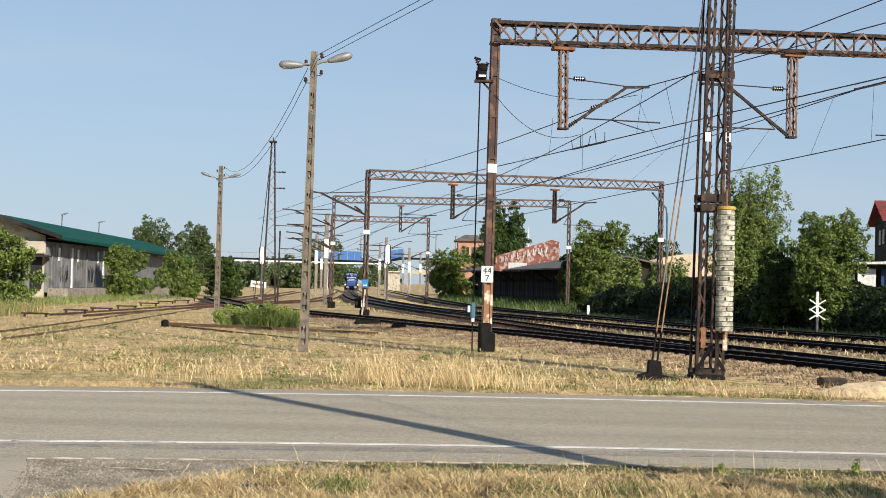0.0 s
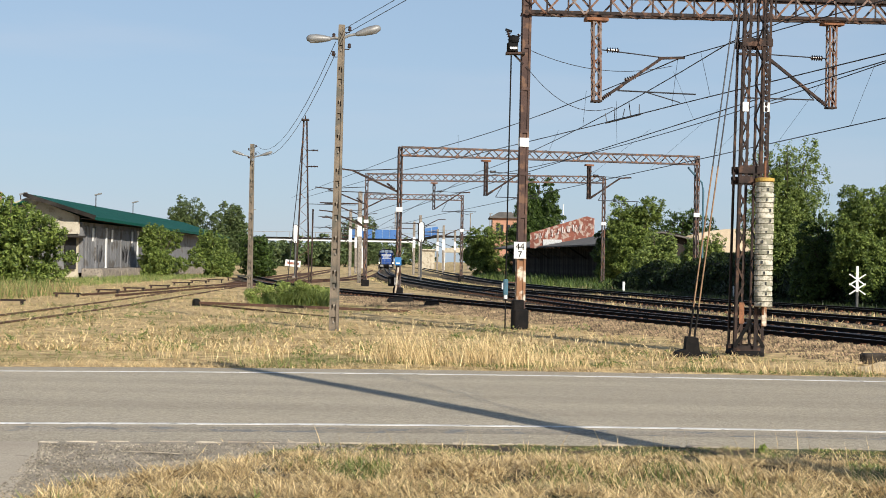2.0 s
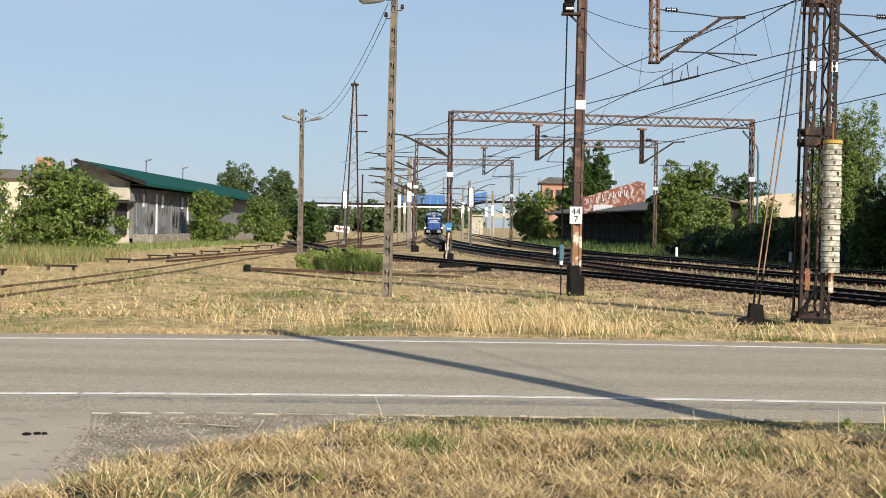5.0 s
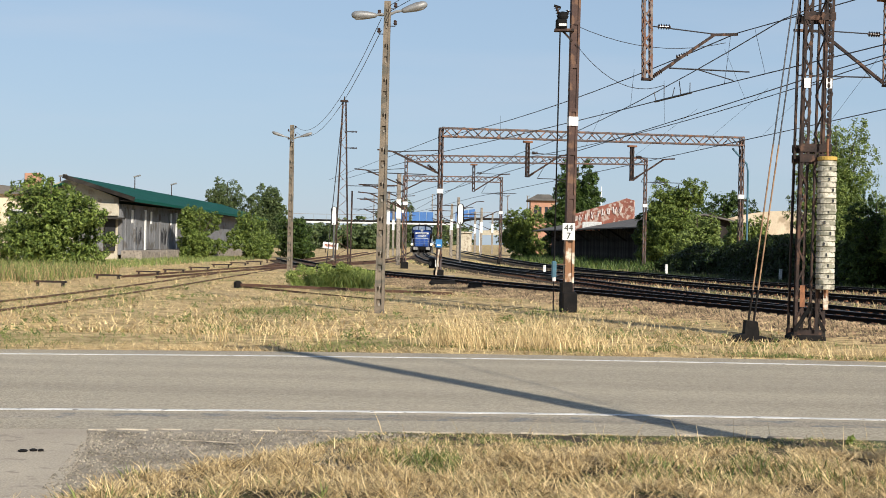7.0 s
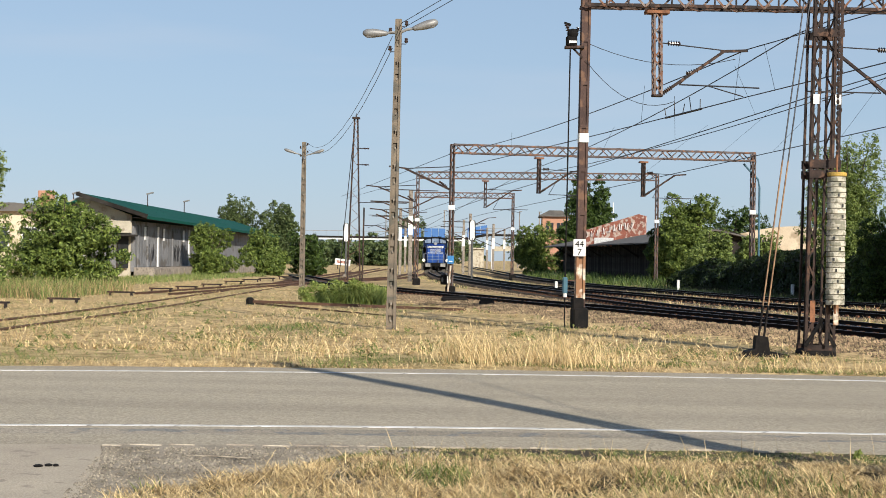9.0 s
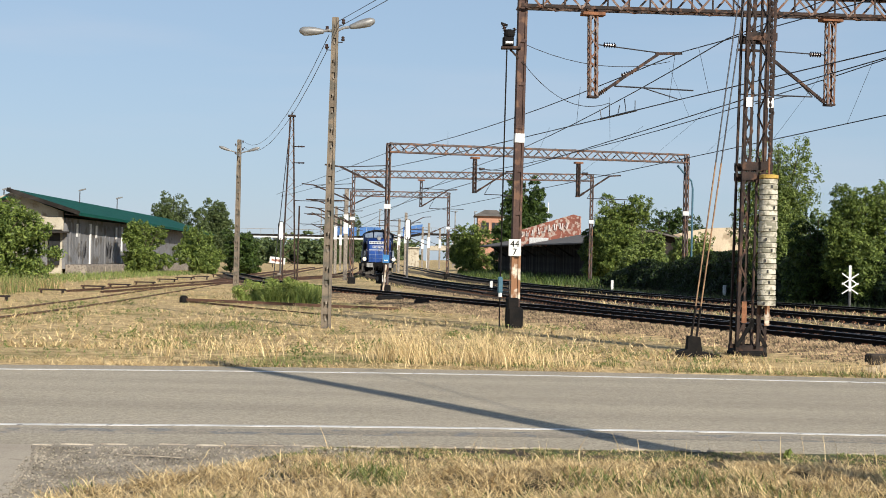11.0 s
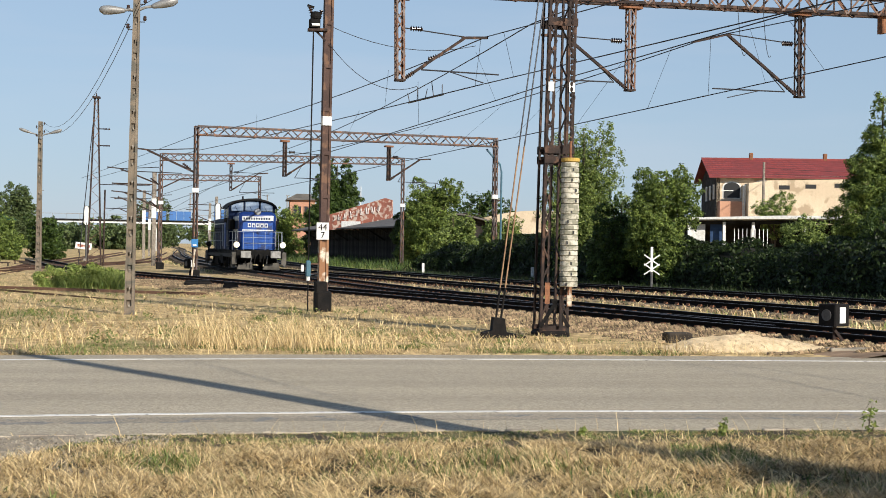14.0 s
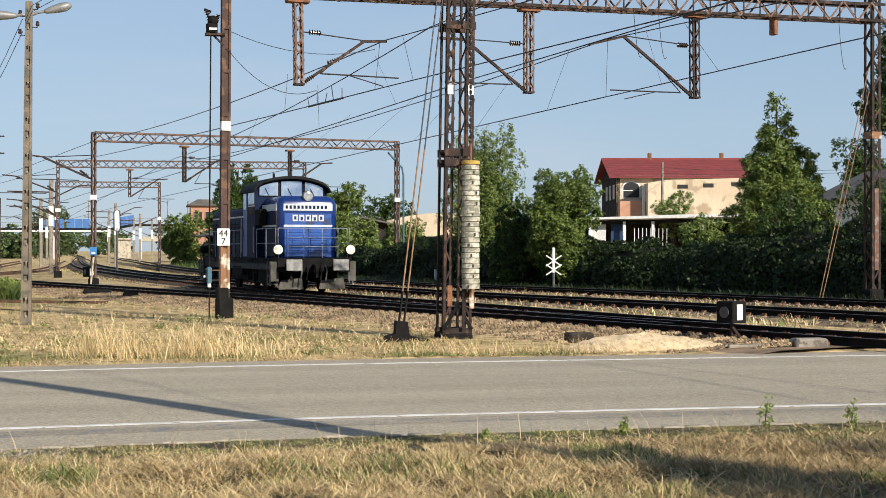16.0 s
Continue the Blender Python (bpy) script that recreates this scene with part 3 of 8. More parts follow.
    stones("loose_grit", x[keep], y[keep], np.where(x[keep] < -0.6, 0.03, 0.0), 0.006, 0.018, GRIT, "loose grey grit along the road edge", 6)


def stones(name, x, y, z, lo, hi, material, label, seed):
    """Loose angular stones, one object of kind stuff."""
    rnd = np.random.RandomState(seed)
    n = len(x)
    base = np.array([(1, 0, -0.3), (0, 1, -0.3), (-1, 0, -0.3), (0, -1, -0.3), (0, 0, 0.8)], float)
    faces = np.array([(0, 1, 4), (1, 2, 4), (2, 3, 4), (3, 0, 4)])
    r = rnd.uniform(lo, hi, (n, 1, 1)) * rnd.uniform(0.6, 1.3, (n, 5, 1))
    a = rnd.uniform(0, 6.28, n)
    v = base[None] * r
    c, s = np.cos(a)[:, None], np.sin(a)[:, None]
    v = np.stack([v[..., 0] * c - v[..., 1] * s, v[..., 0] * s + v[..., 1] * c, v[..., 2] + v[..., 0] * rnd.uniform(-0.5, 0.5, (n, 1))], -1)
    v += np.stack([x, y, z], -1)[:, None]
    f = faces[None] + (np.arange(n) * 5)[:, None, None]
    tagged(new(name, raw_mesh(name, v.reshape(-1, 3), f.reshape(-1, 3), material)), label, "stones", kind="stuff")


def blades(name, x, y, z, length, width, lean, material, label, seed, category="grass", tilt=0.25, loose=0.4):
    """Grass: blades of two bent sections that start tilted and lean over, one object of kind stuff."""
    rnd = np.random.RandomState(seed)
    n = len(x)
    L = length * rnd.uniform(0.5, 1.3, n)
    a = rnd.uniform(0, 6.28, n)
    a = np.where(rnd.rand(n) < loose, a, 2.2 + rnd.normal(0, 0.9, n))
    th = tilt * rnd.uniform(0.75, 1.25, n) + rnd.normal(0, 0.12, n)
    bend = lean * rnd.uniform(0.2, 1.6, n)
    base = np.stack([x, y, z], -1)
    d = np.stack([np.cos(a), np.sin(a), 0 * a], -1)
    w = np.stack([-np.sin(a), np.cos(a), 0 * a], -1)
    turn = rnd.uniform(-1.2, 1.2, n)
    w = (w * np.cos(turn)[:, None] + d * np.sin(turn)[:, None]) * (width * rnd.uniform(0.6, 1.3, n))[:, None] / 2
    p, pts = base.copy(), []
    for k, wide in enumerate((1, 0.85, 0.25)):
        if k:
            g = np.minimum(th + bend * (k - 0.5) / 2, 1.75)
            p = p + d * (np.sin(g) * L / 2)[:, None]
            p[:, 2] = np.maximum(p[:, 2] + np.cos(g) * L / 2, z + 0.015)
        pts += [p - w * wide, p + w * wide]
    v = np.stack(pts, 1)
    f = np.array([(0, 1, 3, 2), (2, 3, 5, 4)])[None] + (np.arange(n) * 6)[:, None, None]
    tagged(new(name, raw_mesh(name, v.reshape(-1, 3), f.reshape(-1, 4), material)), label, category, kind="stuff")


# ---- tracks ----
RAIL_Z = 0.21
PROFILE = [(-0.07, 0), (0.07, 0), (0.07, 0.015), (0.012, 0.035), (0.012, 0.105), (0.036, 0.118), (0.036, 0.15), (-0.036, 0.15), (-0.036, 0.118), (-0.012, 0.105), (-0.012, 0.035), (-0.07, 0.015)]


def sweep_rail(line, z0, profile):
    line = np.asarray(line)
    t = np.gradient(line, axis=0)
    t /= np.linalg.norm(t, axis=1)[:, None]
    s = np.stack([t[:, 1], -t[:, 0]], -1)
    n, k = len(line), len(profile)
    pr = np.array(profile)
    v = np.zeros((n, k, 3))
    v[..., :2] = line[:, None] + s[:, None] * pr[None, :, :1]
    v[..., 2] = z0[:, None] + pr[None, :, 1]
    i, j = np.meshgrid(np.arange(n - 1), np.arange(k), indexing="ij")
    f = np.stack([i * k + j, i * k + (j + 1) % k, (i + 1) * k + (j + 1) % k, (i + 1) * k + j], -1)
    return v.reshape(-1, 3), f.reshape(-1, 4)


def sleeper_mesh():
    m = Mesh()
    m.box((0, 0, 0), (2.5, 0.24, 0.14), None, 0.015)
    return m.data("sleeper", SLEEPER)


def plate_mesh():
    """One rail plate with its raised clip shoulders."""
    prof = [(-0.17, 0), (0.17, 0), (0.17, 0.02), (0.14, 0.02), (0.13, 0.06), (0.1, 0.06), (0.09, 0.02), (-0.09, 0.02), (-0.1, 0.06), (-0.13, 0.06), (-0.14, 0.02), (-0.17, 0.02)]
    return Mesh().prism(prof, (0, 0.08, 0.07), (1, 0, 0), (0, 0, 1), 0.16).data("rail_plate", RUST_RED)


def make_track(name, label, line, near_y, rail_mat=None, head_mat=None, sleepers=True, lift=RAIL_Z):
    tr = thing(name, label, "railway track", "railway tracks")
    z = land(line[:, 0], line[:, 1])
    # hold the rails level across the road
    z = np.maximum(z, -0.005)
    for d in (-0.7525, 0.7525):
        ln = offset_line(line, d)
        v, f = sweep_rail(ln, z + lift - 0.15, PROFILE)
        rail = part("rail", raw_mesh("rail", v, f, rail_mat or RAIL), None, tr, "steel rail")
        v, f = sweep_rail(ln, z + lift + 0.001, [(-0.03, 0), (0.03, 0), (0.028, 0.004), (-0.028, 0.004)])
        part("rail_head", raw_mesh("rail_head", v, f, head_mat or RAIL_TOP), None, rail, "worn running surface")
    if not sleepers:
        return tr
    t = np.gradient(line, axis=0)
    pick = [i for i in range(len(line)) if line[i, 1] < near_y and line[i, 1] > 24]
    pick = pick[-130:]
    rnd = random.Random(7)
    for i in pick:
        a = math.atan2(t[i, 1], t[i, 0]) + math.pi / 2
        ob = part("sleeper", SLEEPER_ME, None, tr)
        ob.matrix_basis = Matrix.Translation((line[i, 0], line[i, 1], z[i] - 0.005 + rnd.uniform(-0.008, 0.008))) @ Matrix.Rotation(a + rnd.uniform(-0.015, 0.015), 4, "Z")
        for q in (-0.7525, 0.7525):
            part("rail_plate", PLATE_ME, None, ob).location.x = q
    rest = Mesh()
    for i in range(0, len(line)):
        if i in set(pick) or line[i, 1] > 170 or line[i, 1] < 24:
            continue
        a = math.atan2(t[i, 1], t[i, 0]) + math.pi / 2
        rest.box((line[i, 0], line[i, 1], z[i] - 0.005), (2.5, 0.24, 0.14), Matrix.Rotation(a, 3, "Z"))
    if rest.v:
        tagged(part("sleeper_bed", rest, SLEEPER, tr), kind="stuff")
    return tr


def make_ballast():
    rnd = np.random.RandomState(11)
    bed = Mesh()

    def strip(line, lo, hi, lift):
        a, b = offset_line(line, lo), offset_line(line, hi)
        za, zb = land(line[:, 0], line[:, 1]), land(line[:, 0], line[:, 1])
        n = len(line)
        vs = [(a[i, 0], a[i, 1], za[i] - 0.12) for i in range(n)] + [(line[i, 0] + (a[i, 0] - line[i, 0]) * 0.6, line[i, 1] + (a[i, 1] - line[i, 1]) * 0.6, za[i] + lift) for i in range(n)]
        vs += [(line[i, 0] + (b[i, 0] - line[i, 0]) * 0.6, line[i, 1] + (b[i, 1] - line[i, 1]) * 0.6, zb[i] + lift) for i in range(n)] + [(b[i, 0], b[i, 1], zb[i] - 0.12) for i in range(n)]
        fs = []
        for r in range(3):
            fs += [(r * n + i, r * n + i + 1, (r + 1) * n + i + 1, (r + 1) * n + i) for i in range(n - 1)]
        bed.add(vs, fs)

    for ln, lo, hi in ((TRACK_NEAR, -2.4, 4.4), (TRACK_LOCO, -2.3, 2.2), (TRACK_MID, -2.2, 2.2), (TRACK_FAR, -2.2, 2.2)):
        strip(ln[ln[:, 1] > 23.4][::2], lo, hi, 0.05)
    solid("ballast_bed", bed, STONE, "brown-grey crushed-stone ballast bed under the tracks", "ballast", "structure")
    # stones of the near shoulder, between the track and the grass (the line runs towards the camera: its left is +)
    ln = TRACK_NEAR[(TRACK_NEAR[:, 1] > 21) & (TRACK_NEAR[:, 1] < 66)]
    n = 76000
    i = (rnd.rand(n) ** 0.8 * (len(ln) - 1)).astype(int)
    i = len(ln) - 1 - i
    side = rnd.uniform(1.15, 5.0, n)
    t = np.gradient(ln, axis=0)
    t /= np.linalg.norm(t, axis=1)[:, None]
    x = ln[i, 0] + t[i, 1] * side
    y = ln[i, 1] - t[i, 0] * side
    lump = np.array([noise.noise((a * 0.5, b * 0.5, 3)) for a, b in zip(x, y)])
    keep = (y > 23.5) & (side < 4.2 + lump * 1.5)
    z = land(x, y) + 0.09 * np.clip((3.6 - side) / 1.6, 0, 1) + rnd.uniform(-0.01, 0.03, n)
    stones("ballast_stones", x[keep], y[keep], z[keep], 0.024, 0.052, STONE, "brown crushed ballast stones sloping down from the near track", 12)
    xs, ys = [], []
    for ln, m in ((TRACK_NEAR, 9000), (TRACK_LOCO, 8000), (TRACK_MID, 8000), (TRACK_FAR, 7000)):
        c = ln[(ln[:, 1] > 25) & (ln[:, 1] < 95)]
        k = rnd.randint(0, len(c), m)
        xs.append(c[k, 0] + rnd.uniform(-2.0, 2.0, m)), ys.append(c[k, 1] + rnd.uniform(-0.5, 0.5, m))
    x, y = np.concatenate(xs), np.concatenate(ys)
    stones("track_stones", x, y, land(x, y) + 0.06, 0.03, 0.06, STONE, "crushed ballast stones between the rails", 13)


make_ground()
make_road()
SLEEPER_ME, PLATE_ME = sleeper_mesh(), plate_mesh()
make_track("railway_track", "near railway track with black rails on dark wooden sleepers", TRACK_NEAR, 75)
make_track("railway_track", "curved railway track that the locomotive runs on", TRACK_LOCO, 80)
make_track("railway_track", "middle railway track with rusty ballast and weeds", TRACK_MID, 75)
make_track("railway_track", "far railway track along the overgrown bank", TRACK_FAR, 75)
YARD = smooth_line([(-12.1, 26), (-12.1, 34.5), (-12.05, 42), (-12.3, 52.5), (-12.8, 64), (-13.5, 80), (-15.0, 101), (-16, 120), (-18, 170)], 0.6)
make_track("railway_track", "disused rusty siding sunk in dry grass", YARD, 0, RAIL_RUSTY, RAIL_RUSTY, False, 0.05)
SIDING = smooth_line([(-15.2, 60), (-14.4, 75), (-13.6, 95), (-14.2, 120), (-16.5, 160), (-19, 220)], 0.6)
make_track("railway_track", "second rusty siding curving through the yard", SIDING, 0, RAIL_RUSTY, RAIL_RUSTY, False, 0.1)
CROSSOVER = smooth_line([(-13.6, 96), (-11, 110), (-9.5, 130), (-10.5, 170), (-13, 230)], 0.6)
make_track("railway_track", "dull siding running towards the station", CROSSOVER, 0, RAIL_RUSTY, RAIL_RUSTY, False, 0.1)
make_ballast()

# ---- masts, portals ----


def lattice(parent, p, q, w, d, chord, brace, step, mats, side, out, joined=False):
    """Four chords from p to q and single lacing on its faces. side, out: the two directions across."""
    p, q, s, o = Vector(p), Vector(q), Vector(side).normalized(), Vector(out).normalized()
    n = max(1, round((q - p).length / step))
    for a in (-1, 1):
        for b in (-1, 1):
            m = Mesh().angle(p + s * a * w / 2 + o * b * d / 2, q + s * a * w / 2 + o * b * d / 2, chord, chord * 0.22, s * -a, o * -b)
            part("chord", m, mats[0], parent)
    bag = Mesh()
    for k in range(n):
        e0, e1 = p.lerp(q, k / n), p.lerp(q, (k + 1) / n)
        for face in range(4):
            m = bag if joined else Mesh()
            flip = (k + face) % 2 == 0
            if face < 2:
                off = o * (d / 2) * (-1 if face else 1)
                a, b = (e0 - s * w / 2 + off, e1 + s * w / 2 + off) if flip else (e0 + s * w / 2 + off, e1 - s * w / 2 + off)
                m.bar(a, b, brace, brace * 0.35, o.cross((b - a).normalized()))
            else:
                off = s * (w / 2) * (-1 if face == 3 else 1)
                a, b = (e0 - o * d / 2 + off, e1 + o * d / 2 + off) if flip else (e0 + o * d / 2 + off, e1 - o * d / 2 + off)
                m.bar(a, b, brace, brace * 0.35, s.cross((b - a).normalized()))
            if not joined:
                part("brace", m, mats[1], parent)
    if joined:
        tagged(part("lacing", bag, mats[1], parent), kind="stuff")


def insulator(parent, p, q, r=0.055):
    p, q = Vector(p), Vector(q)
    L = (q - p).length
    prof = [(0, r * 0.4)]
    k = 5
    for i in range(k):
        a = L * (i + 0.15) / k
        prof += [(a, r * 0.45), (a + L * 0.05, r), (a + L * 0.1, r * 0.45)]
    prof.append((L, r * 0.4))
    return part("insulator", Mesh().lathe(p, prof, 10, q - p), CERAMIC, parent, "brown ribbed insulator")


def cantilever(portal, post_top, post_bottom, post_w, arm_dir, el, tip, tie_z, reg, dark=False, scale=1.0):
    """A dropper post under a beam, with a slanting arm, a top tie and a registration arm.
    el, tip: reach and height of the arm's bend and end; reg: reach of the registration arm's two ends and its height."""
    top, bot, a = Vector(post_top), Vector(post_bottom), Vector(arm_dir).normalized()
    o = Vector((0, 0, 1)).cross(a)
    e = Vector((0, 0, 1))
    flat = Vector((bot.x, bot.y, 0))
    e0, e1, e2 = bot + a * post_w * 0.5 + e * 0.05, flat + a * el[0] + e * el[1], flat + a * tip[0] + e * tip[1]
    t = part("catenary_arm", Mesh().bar(e0, e1, 0.075 * scale), RUST, portal, "rusty slanting arm holding the contact wire")
    lattice(t, bot, top, post_w, post_w, 0.05 * scale, 0.035 * scale, 0.35 * scale, (RUST if dark else RUST_PALE, RUST if dark else RUST_PALE), a, o, joined=True)
    rot = Matrix.Rotation(math.atan2(a.y, a.x), 3, "Z")
    part("post_foot", Mesh().box(bot, (post_w * 1.1, post_w * 1.1, 0.05), rot), RUST, t)
    part("post_head", Mesh().box(top - e * 0.04, (post_w * 2.6, post_w * 1.4, 0.1), rot, 0.02), RUST_RED, t)
    insulator(t, e0 + (e1 - e0) * 0.02, e0 + (e1 - e0) * 0.16, 0.07 * scale)
    part("arm_tip", Mesh().bar(e1 - (e2 - e1).normalized() * 0.1, e2, 0.07 * scale), RUST, t)
    tie = flat + a * post_w * 0.5 + e * tie_z
    part("top_tie", Mesh().tube([tie, e1 + e * 0.02], 0.018 * scale, 6), WIRE, t)
    insulator(t, tie + a * 0.15, tie + a * 0.5, 0.08 * scale)
    r0, r1 = flat + a * reg[0] + e * (reg[2] + 0.02), flat + a * reg[1] + e * reg[2]
    part("registration_arm", Mesh().tube([r0, r1], 0.022 * scale, 6), WIRE, t)
    part("steady_arm", Mesh().tube([r0 + (r1 - r0) * 0.35, r0 + (r1 - r0) * 0.8 - e * 0.25], 0.016 * scale, 6), WIRE, t)
    part("stay", Mesh().tube([e0 + (e1 - e0) * 0.5, r0], 0.015 * scale, 6), WIRE, t)
    return t


def near_portal():
    P, Q = Vector((1.93, 37.7, 0)), Vector((22.6, 41.6, 0.25))
    t = thing("catenary_portal", "rusty lattice portal spanning the tracks on steel posts", "catenary portal", "catenary portals")
    a = (Q - P)
    a.z = 0
    a.normalize()
    o = Vector((0, 0, 1)).cross(a)
    rot = Matrix.Rotation(math.atan2(a.y, a.x), 3, "Z")
    # left post: two channels with a tarred foot
    post = Mesh()
    lean = a * 0.05
    for s in (-1, 1):
        post.bar(P + a * 0.09 * s + Vector((0, 0, 0.5)), P + lean + a * 0.09 * s + Vector((0, 0, 9.2)), 0.06, 0.2, a)
    post.bar(P - o * 0.02 + Vector((0, 0, 0.5)), P + lean - o * 0.02 + Vector((0, 0, 9.2)), 0.13, 0.1, a)
    for i in range(7):
        z = 1.9 + i * 1.15
        post.box(P + lean * z / 9.2 - o * 0.1 + Vector((0, 0, z)), (0.22, 0.012, 0.1), rot)
    part("post", post, RUST_POST, t, "rust-brown riveted steel post")
    part("post_foot", Mesh().box(P + Vector((0, 0, 0.25)), (0.42, 0.4, 0.6), rot, 0.05).box(P + Vector((-0.06, -0.02, 0.66)), (0.3, 0.3, 0.28), rot, 0.03), TAR, t, "black tarred foot")
    part("white_band", Mesh().box(P + lean * 0.55 + Vector((0, 0, 5.05)), (0.25, 0.225, 0.24), rot), WHITE, t, "white painted band")
    low = Mesh()
    for s in (-1, 1):
        low.box(P + a * 0.09 * s - o * 0.004 + Vector((0, 0, 1.35)), (0.066, 0.212, 1.15), rot)
    low.box(P - o * 0.024 + Vector((0, 0, 1.35)), (0.125, 0.108, 1.15), rot)
    part("faded_stripe", low, WHITE_WORN, t, "flaking white paint over rust")
    # beam
    zl, zr = 8.82, 9.35
    B0, B1 = P + lean + Vector((0, 0, zl)) - a * 0.1, Vector((Q.x, Q.y, zr)) + a * 0.3
    lattice(t, B0, B1, 0.6, 0.55, 0.085, 0.055, 0.55, (RUST, RUST_PALE), (0, 0, 1), o)
    for k in range(1, 36):
        c = B0.lerp(B1, k / 36)
        part("upright", Mesh().bar(c - o * 0.275 + Vector((0, 0, -0.29)), c - o * 0.275 + Vector((0, 0, 0.29)), 0.045, 0.02, a), RUST, t)
    # right post: lattice
    lattice(t, Q, Q + Vector((0, 0, 9.7)), 0.34, 0.4, 0.09, 0.06, 0.5, (RUST, RUST), a, o)
    part("white_band", Mesh().box(Q + Vector((0, 0, 5.2)), (0.37, 0.44, 0.22), rot), WHITE_WORN, t)
    part("orange_stripe", Mesh().box(Q + Vector((0, 0, 2.2)) - o * 0.205, (0.16, 0.02, 2.6), rot), RUST_PALE, t)
    part("post_foot", Mesh().box(Q + Vector((0, 0, 0.1)), (0.55, 0.55, 0.4), rot, 0.05), TAR, t)
    # hanging bracket far along the beam
    c = B0.lerp(B1, 0.81)
    part("hanger", Mesh().box(c - Vector((0, 0, 0.45)), (0.16, 0.3, 0.7), rot, 0.03), RUST_RED, t)

    def on(f, z):
        c = P.lerp(Q, f)
        return (c.x, c.y, z)
    cantilever(t, on(0.095, 8.52), on(0.097, 6.24), 0.24, a, (1.85, 7.5), (2.5, 7.54), 7.66, (0.6, 2.85, 6.54))
    cantilever(t, on(0.422, 8.72), on(0.422, 6.31), 0.24, -a, (2.0, 7.72), (2.75, 7.72), 7.7, (0.5, 2.6, 6.5))
    cantilever(t, on(0.685, 8.88), on(0.686, 6.39), 0.24, -a, (2.45, 8.1), (3.6, 7.8), 7.95, (0.5, 2.9, 6.5), True)
    return P, Q, a, o


PORT_P, PORT_Q, PORT_A, PORT_O = near_portal()


def far_portal(P, Q, ztop, label, drops, left_arms):
    P, Q = Vector(P), Vector(Q)
    t = thing("catenary_portal", label, "catenary portal", "catenary portals")
    a = (Q - P).normalized()
    o = Vector((0, 0, 1)).cross(a)
    for c in (P, Q):
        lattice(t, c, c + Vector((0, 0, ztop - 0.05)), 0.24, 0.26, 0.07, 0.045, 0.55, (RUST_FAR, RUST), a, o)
        part("post_foot", Mesh().box(c + Vector((0, 0, -0.02)), (0.55, 0.55, 0.6), None, 0.05), TAR, t)
        part("white_band", Mesh().box(c + Vector((0, 0, 4.6)), (0.34, 0.36, 0.25)), WHITE, t)
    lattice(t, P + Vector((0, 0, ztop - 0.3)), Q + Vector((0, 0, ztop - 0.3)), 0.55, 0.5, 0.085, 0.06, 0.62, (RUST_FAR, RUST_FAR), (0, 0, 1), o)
    for f, d in drops:
        c = P.lerp(Q, f)
        cantilever(t, (c.x, c.y, ztop - 0.6), (c.x, c.y, ztop - 2.6), 0.2, a * d, (2.0, ztop - 1.35), (2.7, ztop - 1.3), ztop - 1.25, (0.6, 3.2, 5.45), True, 1.15)
    # arms that reach out from the left post
    for z, L in left_arms:
        b = P + Vector((0, 0, z))
        tip = b - a * L + Vector((0, 0, 1.1))
        t2 = part("catenary_arm", Mesh().bar(b - a * 0.15, tip, 0.1), RUST, t, "rusty bracket arm reaching out from the post")
        part("arm_tip", Mesh().bar(tip + a * 0.1, tip - a * 0.9 + Vector((0, 0, 0.1)), 0.08), RUST, t2)
        part("top_tie", Mesh().tube([b + Vector((0, 0, 1.25)) - a * 0.15, tip], 0.03, 6), WIRE, t2)
        insulator(t2, b - a * 0.3 + Vector((0, 0, 0.12)), b - a * 0.75 + Vector((0, 0, 0.44)), 0.1)
        part("registration_arm", Mesh().tube([b - a * 0.8 + Vector((0, 0, -0.1)), b - a * (L + 1.4) + Vector((0, 0, -0.05))], 0.03, 6), WIRE, t2)
    return t


far_portal((-3.1, 78, 0), (14.4, 84, 0.2), 8.15, "rusty lattice portal over the curving tracks", ((0.275, 1), (0.62, 1)), ((5.6, 2.7),))
far_portal((-6.65, 104, 0), (11.1, 106, 0.2), 8.2, "distant rusty lattice portal near the station", ((0.28, 1),), ((5.9, 2.9), (4.2, 2.6)))
far_portal((-8.6, 132, 0), (0.5, 134, 0.1), 8.0, "short rusty portal in the station throat", (), ((5.8, 3.0),))


